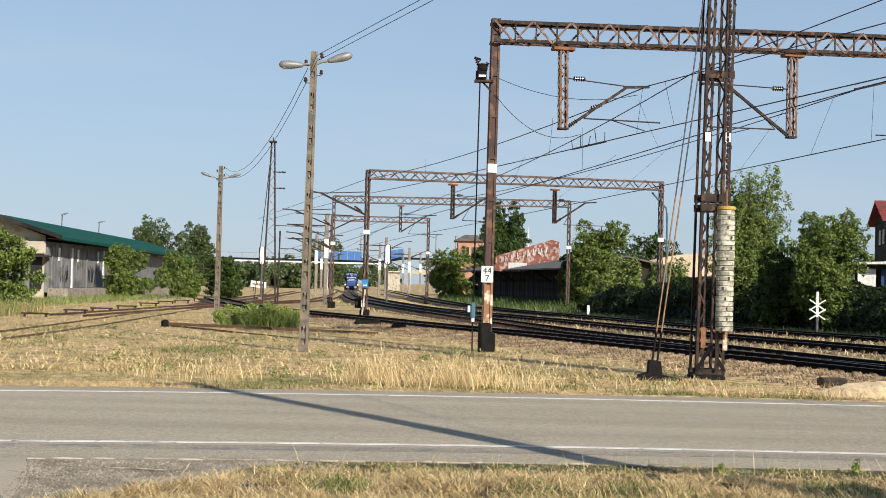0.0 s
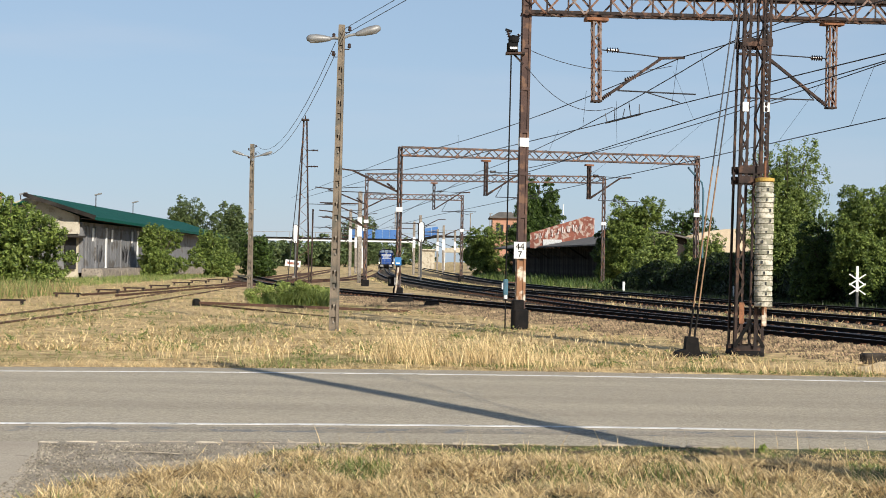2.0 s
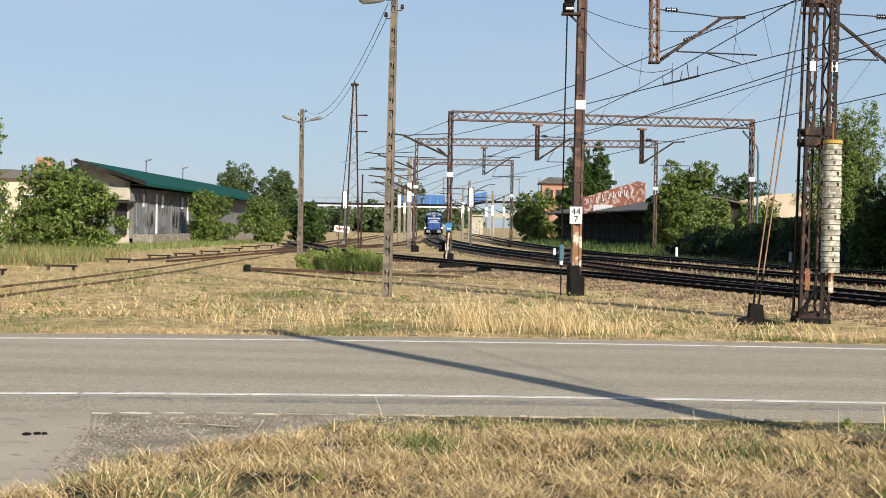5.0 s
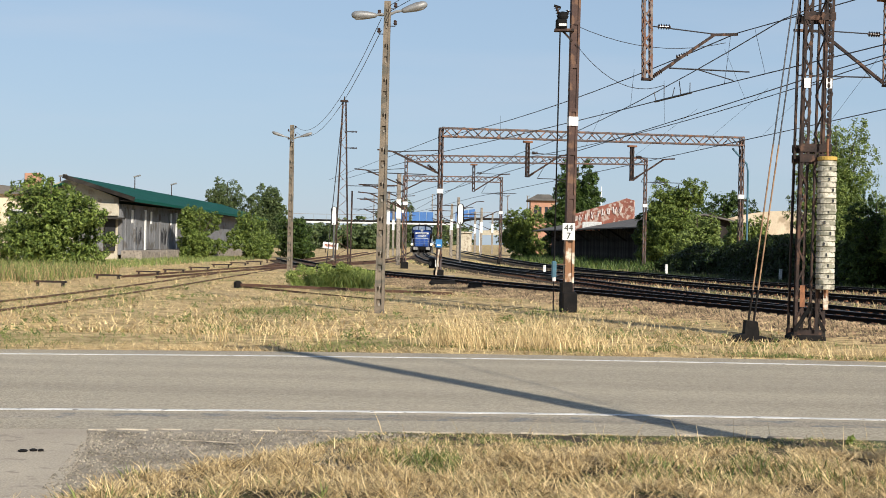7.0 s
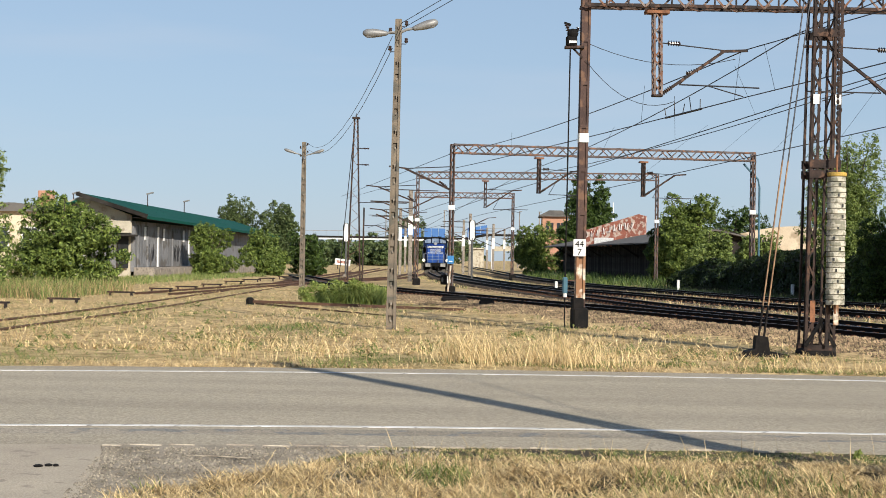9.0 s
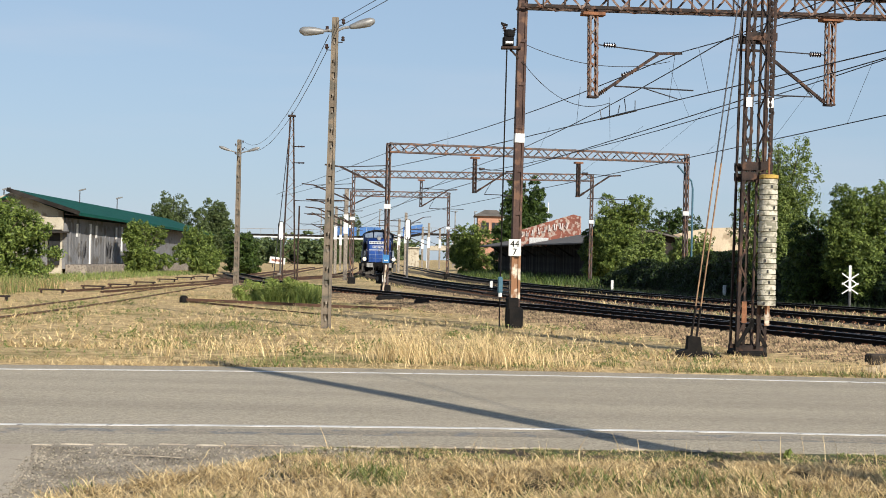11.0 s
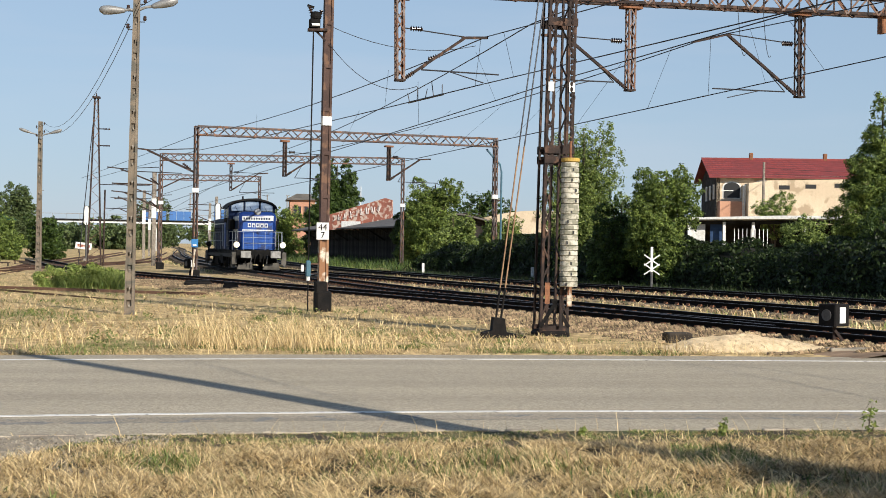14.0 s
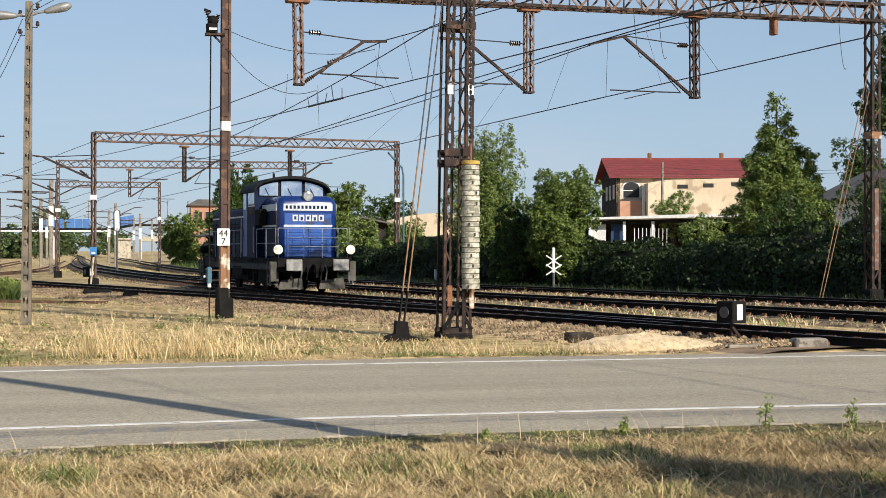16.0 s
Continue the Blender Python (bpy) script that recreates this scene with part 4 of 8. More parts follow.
def tension_mast():
    M = Vector((6.05, 28.0, 0))
    t = thing("tension_mast", "rusty lattice mast carrying a stack of concrete weights", "catenary mast")
    a, o = Vector((1, 0.1, 0)).normalized(), Vector((-0.1, 1, 0)).normalized()
    rot = Matrix.Rotation(math.atan2(a.y, a.x), 3, "Z")
    top = M + Vector((0.13, 0, 9.6))
    # two lattice columns joined by battens
    for s in (-1, 1):
        b, e = M + a * 0.215 * s, top + a * 0.2 * s
        for k, (x, y) in enumerate(((-1, -1), (1, -1), (1, 1), (-1, 1))):
            c = a * 0.085 * x + o * 0.24 * y
            part("chord", Mesh().angle(b + c, e + c, 0.055, 0.012, a * -x, o * -y), RUST, t)
        n = 26
        for k in range(n):
            e0, e1 = b.lerp(e, k / n), b.lerp(e, (k + 1) / n)
            f = 1 if (k + (s > 0)) % 2 else -1
            part("brace", Mesh().bar(e0 - a * 0.085 * f - o * 0.245, e1 + a * 0.085 * f - o * 0.245, 0.035, 0.012, a), RUST, t)
            part("brace", Mesh().bar(e0 - a * 0.085 * s - o * 0.24 * f, e1 - a * 0.085 * s + o * 0.24 * f, 0.012, 0.05, a), RUST, t)
    for z in (0.15, 3.55, 3.75, 6.3, 8.1, 8.75, 9.2):
        part("batten", Mesh().box(M.lerp(top, z / 9.6) - o * 0.255, (0.62, 0.02, 0.16 if z < 8 else 0.34), rot, 0.004), RUST if z < 8 else RUST_RED, t)
        part("batten", Mesh().box(M.lerp(top, z / 9.6) + o * 0.255, (0.62, 0.02, 0.16), rot, 0.004), RUST, t)
    for s in (-1, 1):
        part("white_band", Mesh().box(M.lerp(top, 5.0 / 9.6) + a * 0.215 * s - o * 0.262, (0.12, 0.012, 0.19), rot), WHITE, t)
    part("weight_guide", Mesh().bar(M + a * 0.1 - o * 0.34 + Vector((0, 0, 0.2)), M + a * 0.1 - o * 0.34 + Vector((0, 0, 3.6)), 0.05, 0.02, a), RUST, t)
    part("orange_stripe", Mesh().box(M - a * 0.16 - o * 0.268 + Vector((0, 0, 0.88)), (0.1, 0.01, 0.42), rot), RUST_RED, t)
    part("pale_stripe", Mesh().box(M + a * 0.3 - o * 0.268 + Vector((0, 0, 0.85)), (0.1, 0.01, 0.46), rot), WHITE_WORN, t)
    part("mast_foot", Mesh().box(M + Vector((0, 0, 0.05)), (0.66, 0.6, 0.2), rot, 0.06), TAR, t, "black tarred concrete foot")
    for s in (-1, 1):
        part("foot_brace", Mesh().bar(M + a * 0.3 * s - o * 0.27 + Vector((0, 0, 0.2)), M - a * 0.05 * s - o * 0.27 + Vector((0, 0, 0.75)), 0.07, 0.02, a), TAR, t)
    # stacked weights hung on a rod
    w = thing("tension_weights", "stack of round pale concrete weights with yellow top", "tension weight")
    c = M + a * 0.2 - o * 0.5
    z0, n = 1.02, 24
    hgt = 2.47 / n
    disc = Mesh().lathe((0, 0, 0), [(0, 0.16), (0.008, 0.178), (hgt - 0.014, 0.178), (hgt - 0.006, 0.16)], 20).data("weight_disc", WEIGHT, False)
    rnd = random.Random(2)
    for k in range(n):
        ob = part("weight_disc", disc, None, w)
        ob.matrix_basis = Matrix.Translation(c + Vector((rnd.uniform(-0.006, 0.006), rnd.uniform(-0.006, 0.006), z0 + k * hgt))) @ Matrix.Rotation(rnd.uniform(0, 6), 4, "Z")
        if k % 2 == 0:
            s = rnd.uniform(-0.1, 0.1)
            part("slot", Mesh().box(c + Vector((s, -0.172, z0 + k * hgt + 0.05)), (0.03, 0.02, 0.06)), DARK, w)
    part("top_disc", Mesh().lathe(c + Vector((0, 0, z0 + n * hgt)), [(0, 0.17), (0.01, 0.185), (0.07, 0.185), (0.08, 0.15)], 20), YELLOW, w, "yellow top weight")
    part("clamp_ring", Mesh().lathe(c + Vector((0, 0, z0 + 1.5)), [(0, 0.19), (0.05, 0.19)], 20), WEIGHT, w)
    part("rod", Mesh().tube([c + Vector((0, 0, 0.85)), c + Vector((0, 0, z0 + n * hgt + 0.5))], 0.022, 8), RUST_RED, w)
    chain = Mesh()
    for k in range(46):
        z = z0 + n * hgt + 0.4 + k * 0.11
        chain.lathe(c + a * 0.0 + Vector((0, 0, z)), [(0, 0.012), (0.03, 0.028), (0.07, 0.028), (0.1, 0.012)], 6)
    part("chain", chain, RUST, w)
    # pulley arm near the top
    part("pulley_arm", Mesh().bar(top + a * 0.2 - Vector((0, 0, 0.95)), top + a * 1.15 - Vector((0, 0, 0.5)), 0.06), RUST, t)
    part("pulley", Mesh().lathe(top + a * 0.85 - o * 0.1 - Vector((0, 0, 0.62)), [(0, 0.13), (0.03, 0.17), (0.1, 0.17), (0.13, 0.13)], 16, o), TAR, t, "black pulley wheel")
    part("counter_plate", Mesh().box(top + a * 1.05 - Vector((0, 0, 0.5)), (0.13, 0.1, 0.62), rot, 0.02), YELLOW, t)
    # back-stay anchor
    k = thing("guy_anchor", "black concrete anchor block with two rusty stay ropes", "anchor")
    A = Vector((4.85, 27.2, 0))
    blk = Mesh()
    prof = [(-0.38, -0.05), (0.58, -0.05), (0.52, 0.06), (0.14, 0.13), (0.1, 0.4), (-0.12, 0.42), (-0.14, 0.17), (-0.32, 0.12)]
    blk.prism(prof, A + Vector((0, 0.15, 0)), (1, 0, 0), (0, 0, 1), 0.3)
    part("block", blk, TAR, k)
    for d, e in ((-0.05, 0.0), (0.05, 0.12)):
        foot = A + Vector((d, 0, 0.4))
        tip = top + Vector((-0.25 + e, -0.1, -0.75))
        mid = foot.lerp(tip, 0.045)
        part("clamp", Mesh().tube([foot, foot.lerp(tip, 0.07)], 0.022, 6), TAR, k)
        part("rope", Mesh().tube([mid, foot.lerp(tip, 0.4)], 0.016, 6), ROPE, k, "rust-coloured lower rope")
        part("rope", Mesh().tube([foot.lerp(tip, 0.4), tip], 0.014, 6), WIRE, k)
    return M, top


MAST, MAST_TOP = tension_mast()


def stay(name, foot, tip, label):
    t = thing(name, label, "stay wire")
    f, e = Vector(foot), Vector(tip)
    for d in (-0.04, 0.06):
        part("rope", Mesh().tube([f + Vector((d, 0, 0)), e + Vector((d * 2, 0, 0))], 0.014, 6), ROPE, t)


stay("guy_rope", (20.6, 41.2, 0.2), (22.5, 41.5, 7.6), "rusty twin stay ropes of the far portal post")


def street_lamp(at, height, label, heads, base_w=0.34, top_w=0.2, lean=0.0, drop=0.35, fat=0.8):
    t = thing("street_lamp", label, "street lamp", "concrete street lamps", pose(*at, 0, lean, 0))
    pole = Mesh()
    n = 18
    for s in (-1, 1):
        x0, x1 = base_w * 0.36, top_w * 0.36
        vs = []
        for z, w in ((-0.1, base_w), (height, top_w)):
            e = w / 2
            vs += [(s * e * 0.55 - 0.05 * w, -e * 0.7, z), (s * e * 0.55 + s * e * 0.45, -e * 0.7, z), (s * e, e * 0.7, z), (s * e * 0.5, e * 0.7, z)]
        pole.add(vs, [(0, 1, 2, 3), (4, 7, 6, 5), (0, 4, 5, 1), (1, 5, 6, 2), (2, 6, 7, 3), (3, 7, 4, 0)])
    for k in range(n + 1):
        z = height * k / n
        w = base_w + (top_w - base_w) * k / n
        pole.box((0, 0, min(height - 0.2, z)), (w * 0.8, w * 0.5, 0.16 if k % 2 else 0.42))
    pole.box((0, 0.02, height / 2), (base_w * 0.5, 0.05, height))
    part("pole", pole, CONCRETE_POLE, t, "tapered weathered concrete pole")
    for k in range(n):
        z = height * (k + 0.5) / n
        w = base_w + (top_w - base_w) * (k + 0.5) / n
        part("climbing_hole", Mesh().box((0, -w * 0.36, z), (w * 0.16, 0.02, 0.06)), CONCRETE, t)
    for dx, dy, dz, L in heads:
        d = Vector((dx, dy, 0)).normalized()
        s = Vector((-d.y, d.x, 0))
        b, e = Vector((0, 0, height - drop)), Vector((dx * 0.42, dy * 0.42, height - drop + dz * 0.45))
        br = part("bracket", Mesh().tube([b, b.lerp(e, 0.5) + Vector((0, 0, 0.03)), e], 0.035, 8), ALU, t)
        f = Vector((dx, dy, height - drop + dz))
        hd = Mesh()
        ax = (f - e).normalized()
        prof = [(0, 0.05 * fat), (L * 0.06, 0.075 * fat), (L * 0.35, 0.12 * fat), (L * 0.6, 0.14 * fat), (L * 0.85, 0.125 * fat), (L * 0.96, 0.08 * fat), (L, 0.02)]
        hd.lathe(e - ax * 0.05, prof, 14, ax)
        part("lamp_head", hd, ALU, t, "grey teardrop lamp housing", True)
        gl = Mesh().lathe(e + ax * L * 0.32 - Vector((0, 0, 0.05 * fat)), [(0, 0.04 * fat), (L * 0.1, 0.09 * fat), (L * 0.42, 0.1 * fat), (L * 0.5, 0.05 * fat)], 12, ax)
        part("diffuser", gl, LAMP_OFF, t)
    for z, s in ((height - 0.12, 1), (height - 0.55, 1), (height - 0.3, -1), (height - 0.75, -1)):
        q = Mesh().tube([(0.06 * s, 0, z - 0.06), (0.2 * s, 0, z - 0.06), (0.2 * s, 0, z)], 0.012, 6)
        part("hook", q, RUST, t)
        part("wire_insulator", Mesh().lathe((0.2 * s, 0, z - 0.03), [(0, 0.03), (0.03, 0.05), (0.07, 0.035), (0.1, 0.045), (0.12, 0.02)], 10), CERAMIC, t)
    return t


street_lamp((-2.87, 35.1, 0), 7.72, "tall concrete street lamp with two arms in dry grass", ((-0.75, -0.1, -0.02, 0.62), (0.95, 0.1, 0.32, 0.66)), 0.24, 0.16, 0.5)
street_lamp((-11.35, 78, 0), 8.1, "concrete street lamp with three lamp heads in the yard", ((-1.15, 0, 0.42, 0.72), (1.15, 0, 0.4, 0.72), (0.12, -0.7, -0.15, 0.5)), 0.3, 0.22, 0.0, 0.8, 0.62)
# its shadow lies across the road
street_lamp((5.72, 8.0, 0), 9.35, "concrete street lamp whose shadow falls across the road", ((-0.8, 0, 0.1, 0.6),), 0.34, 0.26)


def thin_mast():
    t = thing("lattice_mast", "slender rusty lattice mast with stay wire in the yard", "catenary mast")
    B = Vector((-11.3, 104, 0))
    for x in (-0.32, 0.32):
        part("leg", Mesh().bar(B + Vector((x * 1.5, 0, 0)), B + Vector((x * 0.35, 0, 12.0)), 0.11), RUST, t)
    for k in range(20):
        z0, z1 = k * 0.6, (k + 1) * 0.6
        w0, w1 = 0.48 - 0.37 * z0 / 12, 0.48 - 0.37 * z1 / 12
        s = 1 if k % 2 else -1
        part("brace", Mesh().bar(B + Vector((-w0 * s, 0, z0)), B + Vector((w1 * s, 0, z1)), 0.05, 0.03), RUST_PALE, t)
    part("cap", Mesh().box(B + Vector((0, 0, 12.05)), (0.55, 0.5, 0.14), None, 0.03).lathe(B + Vector((0, 0, 12.1)), [(0, 0.06), (0.3, 0.02)], 8), RUST, t)
    for z in (9.8, 8.6):
        part("side_bracket", Mesh().tube([B + Vector((0.1, 0, z)), B + Vector((0.75, 0, z))], 0.04, 6), RUST, t)
        insulator(t, B + Vector((0.5, 0, z)), B + Vector((1.0, 0, z)), 0.09)
    part("stay", Mesh().tube([B + Vector((-1.1, 0, 0)), B + Vector((-0.1, 0, 11.5))], 0.03, 6), WIRE, t)
    t2 = thing("signal_post", "thin grey post beside the lattice mast", "post")
    part("post", Mesh().tube([B + Vector((0.75, -1, 0)), B + Vector((0.8, -1, 5.4))], 0.06, 8), RUST, t2)


thin_mast()


def track_signal(x, y, z, hgt, label):
    t = thing("shunting_signal", label, "railway signal", "railway signals", pose(x, y, z))
    part("post", Mesh().tube([(0, 0, -0.05), (0, 0, hgt)], 0.09, 10), LOCO_GREY, t)
    n = 12
    out = [(0.3 * math.cos(a), 0.3 * math.sin(a) + (1.25 if math.sin(a) > 0 else 0)) for a in (2 * math.pi * k / n for k in range(n))]
    bd = part("signal_board", Mesh().prism(out, (0, 0.02, hgt), (1, 0, 0), (0, 0, 1), 0.05), LOCO_BLACK, t)
    inner = [(a * 0.7, 0.05 + b * 0.94) for a, b in out]
    part("white_face", Mesh().prism(inner, (0, -0.055, hgt), (1, 0, 0), (0, 0, 1), 0.02), WHITE, bd, "white signal face")
    part("foot", Mesh().box((0, 0, 0.02), (0.5, 0.5, 0.2), None, 0.03), CONCRETE, t)


track_signal(-15.1, 132, 0, 3.4, "tall railway signal with white rounded board")
track_signal(-3.0, 121, h(-3.0, 121), 3.8, "tall railway signal with white rounded board")


def concrete_mast(x, y, hgt, label):
    t = thing("station_mast", label, "catenary mast", "distant catenary masts", pose(x, y, h(x, y)))
    part("shaft", Mesh().box((0, 0, hgt / 2), (0.34, 0.34, hgt + 0.2), None, 0.05), CONCRETE, t)
    part("white_board", Mesh().box((0, -0.2, hgt * 0.62), (0.4, 0.05, 1.6), None, 0.02), WHITE, t)
    part("arm", Mesh().bar((0, 0, hgt - 1.5), (2.2, 0, hgt - 0.4), 0.1).bar((2.1, 0, hgt - 0.42), (3.1, 0, hgt - 0.35), 0.08), RUST, t)
    part("cross_arm", Mesh().bar((-3.4, 0, hgt - 0.9), (0, 0, hgt - 0.95), 0.1).bar((-2.9, 0, hgt - 2.0), (0, 0, hgt - 3.2), 0.1), RUST, t)


concrete_mast(-8.1, 118, 7.6, "pale concrete mast with rusty arms at the station throat")
rs = random.Random(4)
for k, (x, y, hh) in enumerate(((-12.5, 165, 7.8), (-4.5, 172, 7.5), (-6.3, 205, 7.7), (-15.5, 215, 7.6), (-3.4, 240, 7.5), (-8.2, 262, 7.4), (-2.0, 205, 7.2), (-0.5, 260, 7.4), (2.2, 290, 7.0), (-17.5, 255, 7.5))):
    concrete_mast(x, y, hh, "far grey catenary mast in the hazy station yard")

# ---- wires ----


def span(parent, name, a, b, sag, r, material, n=10):
    a, b = Vector(a), Vector(b)
    pts = [a.lerp(b, k / n) - Vector((0, 0, sag * 4 * (k / n) * (1 - k / n))) for k in range(n + 1)]
    part(name, Mesh().tube(pts, r, 5), material, parent)
    return pts


def overhead(label, supports):
    """Carrier and contact wire from support to support, with droppers. supports: x, y, contact height, carrier height."""
    t = thing("overhead_line", label, "overhead wire", "overhead lines")
    for (x0, y0, c0, k0), (x1, y1, c1, k1) in zip(supports, supports[1:]):
        L = math.hypot(x1 - x0, y1 - y0)
        thick = 0.013 if min(y0, y1) < 60 else 0.02
        lo = span(t, "contact_wire", (x0, y0, c0), (x1, y1, c1), 0.02, thick, WIRE)
        hi = span(t, "carrier_wire", (x0, y0, k0), (x1, y1, k1), min(0.7, L * 0.012), thick, WIRE)
        for a, b in list(zip(lo, hi))[1:-1]:
            part("dropper", Mesh().tube([a, b], 0.006, 4), WIRE, t)
    return t


def on_beam(f):
    c = PORT_P.lerp(PORT_Q, f)
    return c.x, c.y


def onward(a, b, d):
    """The point d metres past b on the way from a."""
    a, b = Vector(a), Vector(b)
    return b + (b - a).normalized() * d


def overhead(label, carrier, contact, near_drops, far_drops):
    """A carrier and a contact wire, each from a far support over the portal to a near point and beyond, with droppers between."""
    t = thing("overhead_line", label, "overhead wire", "overhead lines")
    runs = []
    for name, (far, mid, close), sag in (("carrier_wire", carrier, 0.36), ("contact_wire", contact, 0.06)):
        ends = [onward(mid, far, 60) - Vector((0, 0, 0.4)), Vector(far), Vector(mid), Vector(close), onward(mid, close, 25)]
        for k, (a, b) in enumerate(zip(ends, ends[1:])):
            span(t, name, a, b, sag if k == 1 else 0.0, 0.017 if k < 2 else 0.015, WIRE)
        runs.append(ends)
    for seg, fs in ((1, far_drops), (2, near_drops)):
        for f in fs:
            a, b = (q[seg].lerp(q[seg + 1], f) for q in runs)
            part("dropper", Mesh().tube([a, b], 0.006, 4), WIRE, t)
    return t


overhead("overhead line above the near track", ((-3.24, 81, 7.82), (6.37, 38.54, 7.57), (8.82, 34.52, 7.9)), ((-3.14, 81, 6.96), (6.22, 38.51, 6.24), (9.91, 25.38, 6.25)), (0.15,), (0.35, 0.62, 0.8, 0.99))
overhead("overhead line above the locomotive's track", ((1.18, 81, 6.92), (7.67, 38.78, 8.01), (8.42, 37.16, 8.2)), ((-1.2, 85, 5.5), (8.86, 39.01, 6.6), (10.76, 27.55, 6.6)), (0.2,), (0.5, 0.72, 0.88))
overhead("overhead line above the middle track", ((1.99, 81, 6.78), (13.18, 39.82, 7.99), (13.92, 35.28, 7.8)), ((-1.7, 115, 5.5), (13.12, 39.81, 6.29), (14.41, 33.98, 6.4)), (0.0, 0.5, 0.95), (0.55, 0.7, 0.8, 0.88, 0.95))
tw = thing("anchor_wire", "tensioned wires running up to the weight mast", "overhead wire")
span(tw, "wire", MAST_TOP + Vector((0.8, 0, -0.65)), (16, 5, 9.9), 0.3, 0.014, WIRE)
insulator(tw, (4.72, 38.25, 6.86), (5.05, 38.31, 6.98), 0.07)
clips = Mesh()
for k in range(5):
    q = Vector((4.9, 44.5, 6.31)).lerp(Vector((5.55, 41.55, 6.27)), k / 4)
    clips.tube([q, q + Vector((0.06 * (k % 3 - 1), 0, 0.3 + 0.12 * (k % 2)))], 0.014, 5)
part("wire_clamp", clips.tube([(4.88, 44.6, 6.31), (5.58, 41.45, 6.27)], 0.032, 6), WIRE, tw, "spliced clamps on the contact wire")
lw = thing("power_line", "pair of sagging supply wires between the street lamps", "overhead wire")
for d in (0.0, 0.3):
    span(lw, "wire", (-2.95 + 0.0, 35.1, 7.3 - d), (-11.1, 78, 8.0 - d), 1.1, 0.009, WIRE)
    span(lw, "wire", (-2.75, 35.1, 7.62 - d * 0.5), onward((-2.75, 35.1, 7.62 - d * 0.5), (-0.23, 28.4, 7.7 - d * 0.5), 30), 0.0, 0.008, WIRE)
jp = thing("jumper_cable", "thin hanging jumper cables at the portal", "cable")
span(jp, "cable", (1.95, 37.65, 7.6), (*on_beam(0.2), 7.3), 0.35, 0.009, WIRE)
span(jp, "cable", (1.98, 37.6, 7.1), (*on_beam(0.12), 6.1), 0.5, 0.009, WIRE)
for f in (0.58, 0.62, 0.93):
    q = on_beam(f)
    span(jp, "cable", (q[0], q[1] - 0.3, 8.9), (q[0] + 0.25, q[1] - 0.3, 7.5), 0.5, 0.009, WIRE)


def pole_fittings():
    t = thing("switch_gear", "rusty disconnector drive on a bracket of the portal post", "switch gear")
    p = Vector((1.66, 37.52, 7.5))
    part("bracket", Mesh().box(p + Vector((0.02, 0.05, -0.06)), (0.52, 0.25, 0.07), None, 0.02).bar(p + Vector((0.24, 0.05, -0.34)), p + Vector((-0.02, 0.05, -0.08)), 0.05), RUST, t)
    part("housing", Mesh().box(p + Vector((-0.06, 0, 0.12)), (0.3, 0.24, 0.26), None, 0.06).lathe(p + Vector((-0.03, 0, 0.22)), [(0, 0.13), (0.06, 0.15), (0.16, 0.13), (0.2, 0.05)], 12), TAR, t)
    part("white_plate", Mesh().box(p + Vector((-0.03, -0.13, 0.06)), (0.2, 0.02, 0.06)), WHITE, t)
    insulator(t, p + Vector((-0.1, 0, 0.24)), p + Vector((-0.2, 0, 0.56)), 0.075)
    insulator(t, p + Vector((0.05, 0, 0.26)), p + Vector((0.12, 0, 0.46)), 0.07)
    part("contact_arm", Mesh().bar(p + Vector((-0.26, 0, 0.58)), p + Vector((-0.08, 0, 0.52)), 0.06), TAR, t)
    part("rod", Mesh().tube([p + Vector((-0.09, -0.05, -0.1)), (1.53, 37.45, 1.3)], 0.019, 6), TAR, t)
    part("drive_box", Mesh().box((1.53, 37.45, 1.14), (0.13, 0.14, 0.42), None, 0.03), TEAL, t, "blue-grey drive box")
    part("drive_bar", Mesh().bar((1.5, 37.45, 1.0), (1.85, 37.6, 1.0), 0.035).bar((1.5, 37.45, 1.26), (1.85, 37.6, 1.26), 0.035), RUST, t)
    part("drive_foot", Mesh().tube([(1.53, 37.45, 0.82), (1.53, 37.45, 0.94)], 0.05, 8), WHITE, t, "white foot of the drive box")
    part("drive_rod", Mesh().tube([(1.53, 37.45, 0.0), (1.53, 37.45, 0.83)], 0.018, 8), TAR, t)
    s = thing("kilometre_sign", "small white kilometre board with black figures", "sign")
    part("board", Mesh().box((1.9, 37.53, 2.13), (0.33, 0.02, 0.45), None, 0.008), WHITE, s)
    for k, (txt, z) in enumerate((("44", 2.15), ("7", 1.94))):
        cu = bpy.data.curves.new("figures", "FONT")
        cu.body, cu.size, cu.align_x, cu.extrude = txt, 0.24, "CENTER", 0.002
        cu.materials.append(TAR)
        ob = new("figures", cu)
        ob.parent = s
        ob.matrix_basis = pose(1.9, 37.512, z, 90, 0, 0)


pole_fittings()

# ---- buildings ----


def wall_frame(p, q):
    """Unit vectors along a wall from p to q and up, and its length."""
    p, q = Vector(p), Vector(q)
    u = q - p
    u.z = 0
    L = u.length
    return p, u.normalized(), L


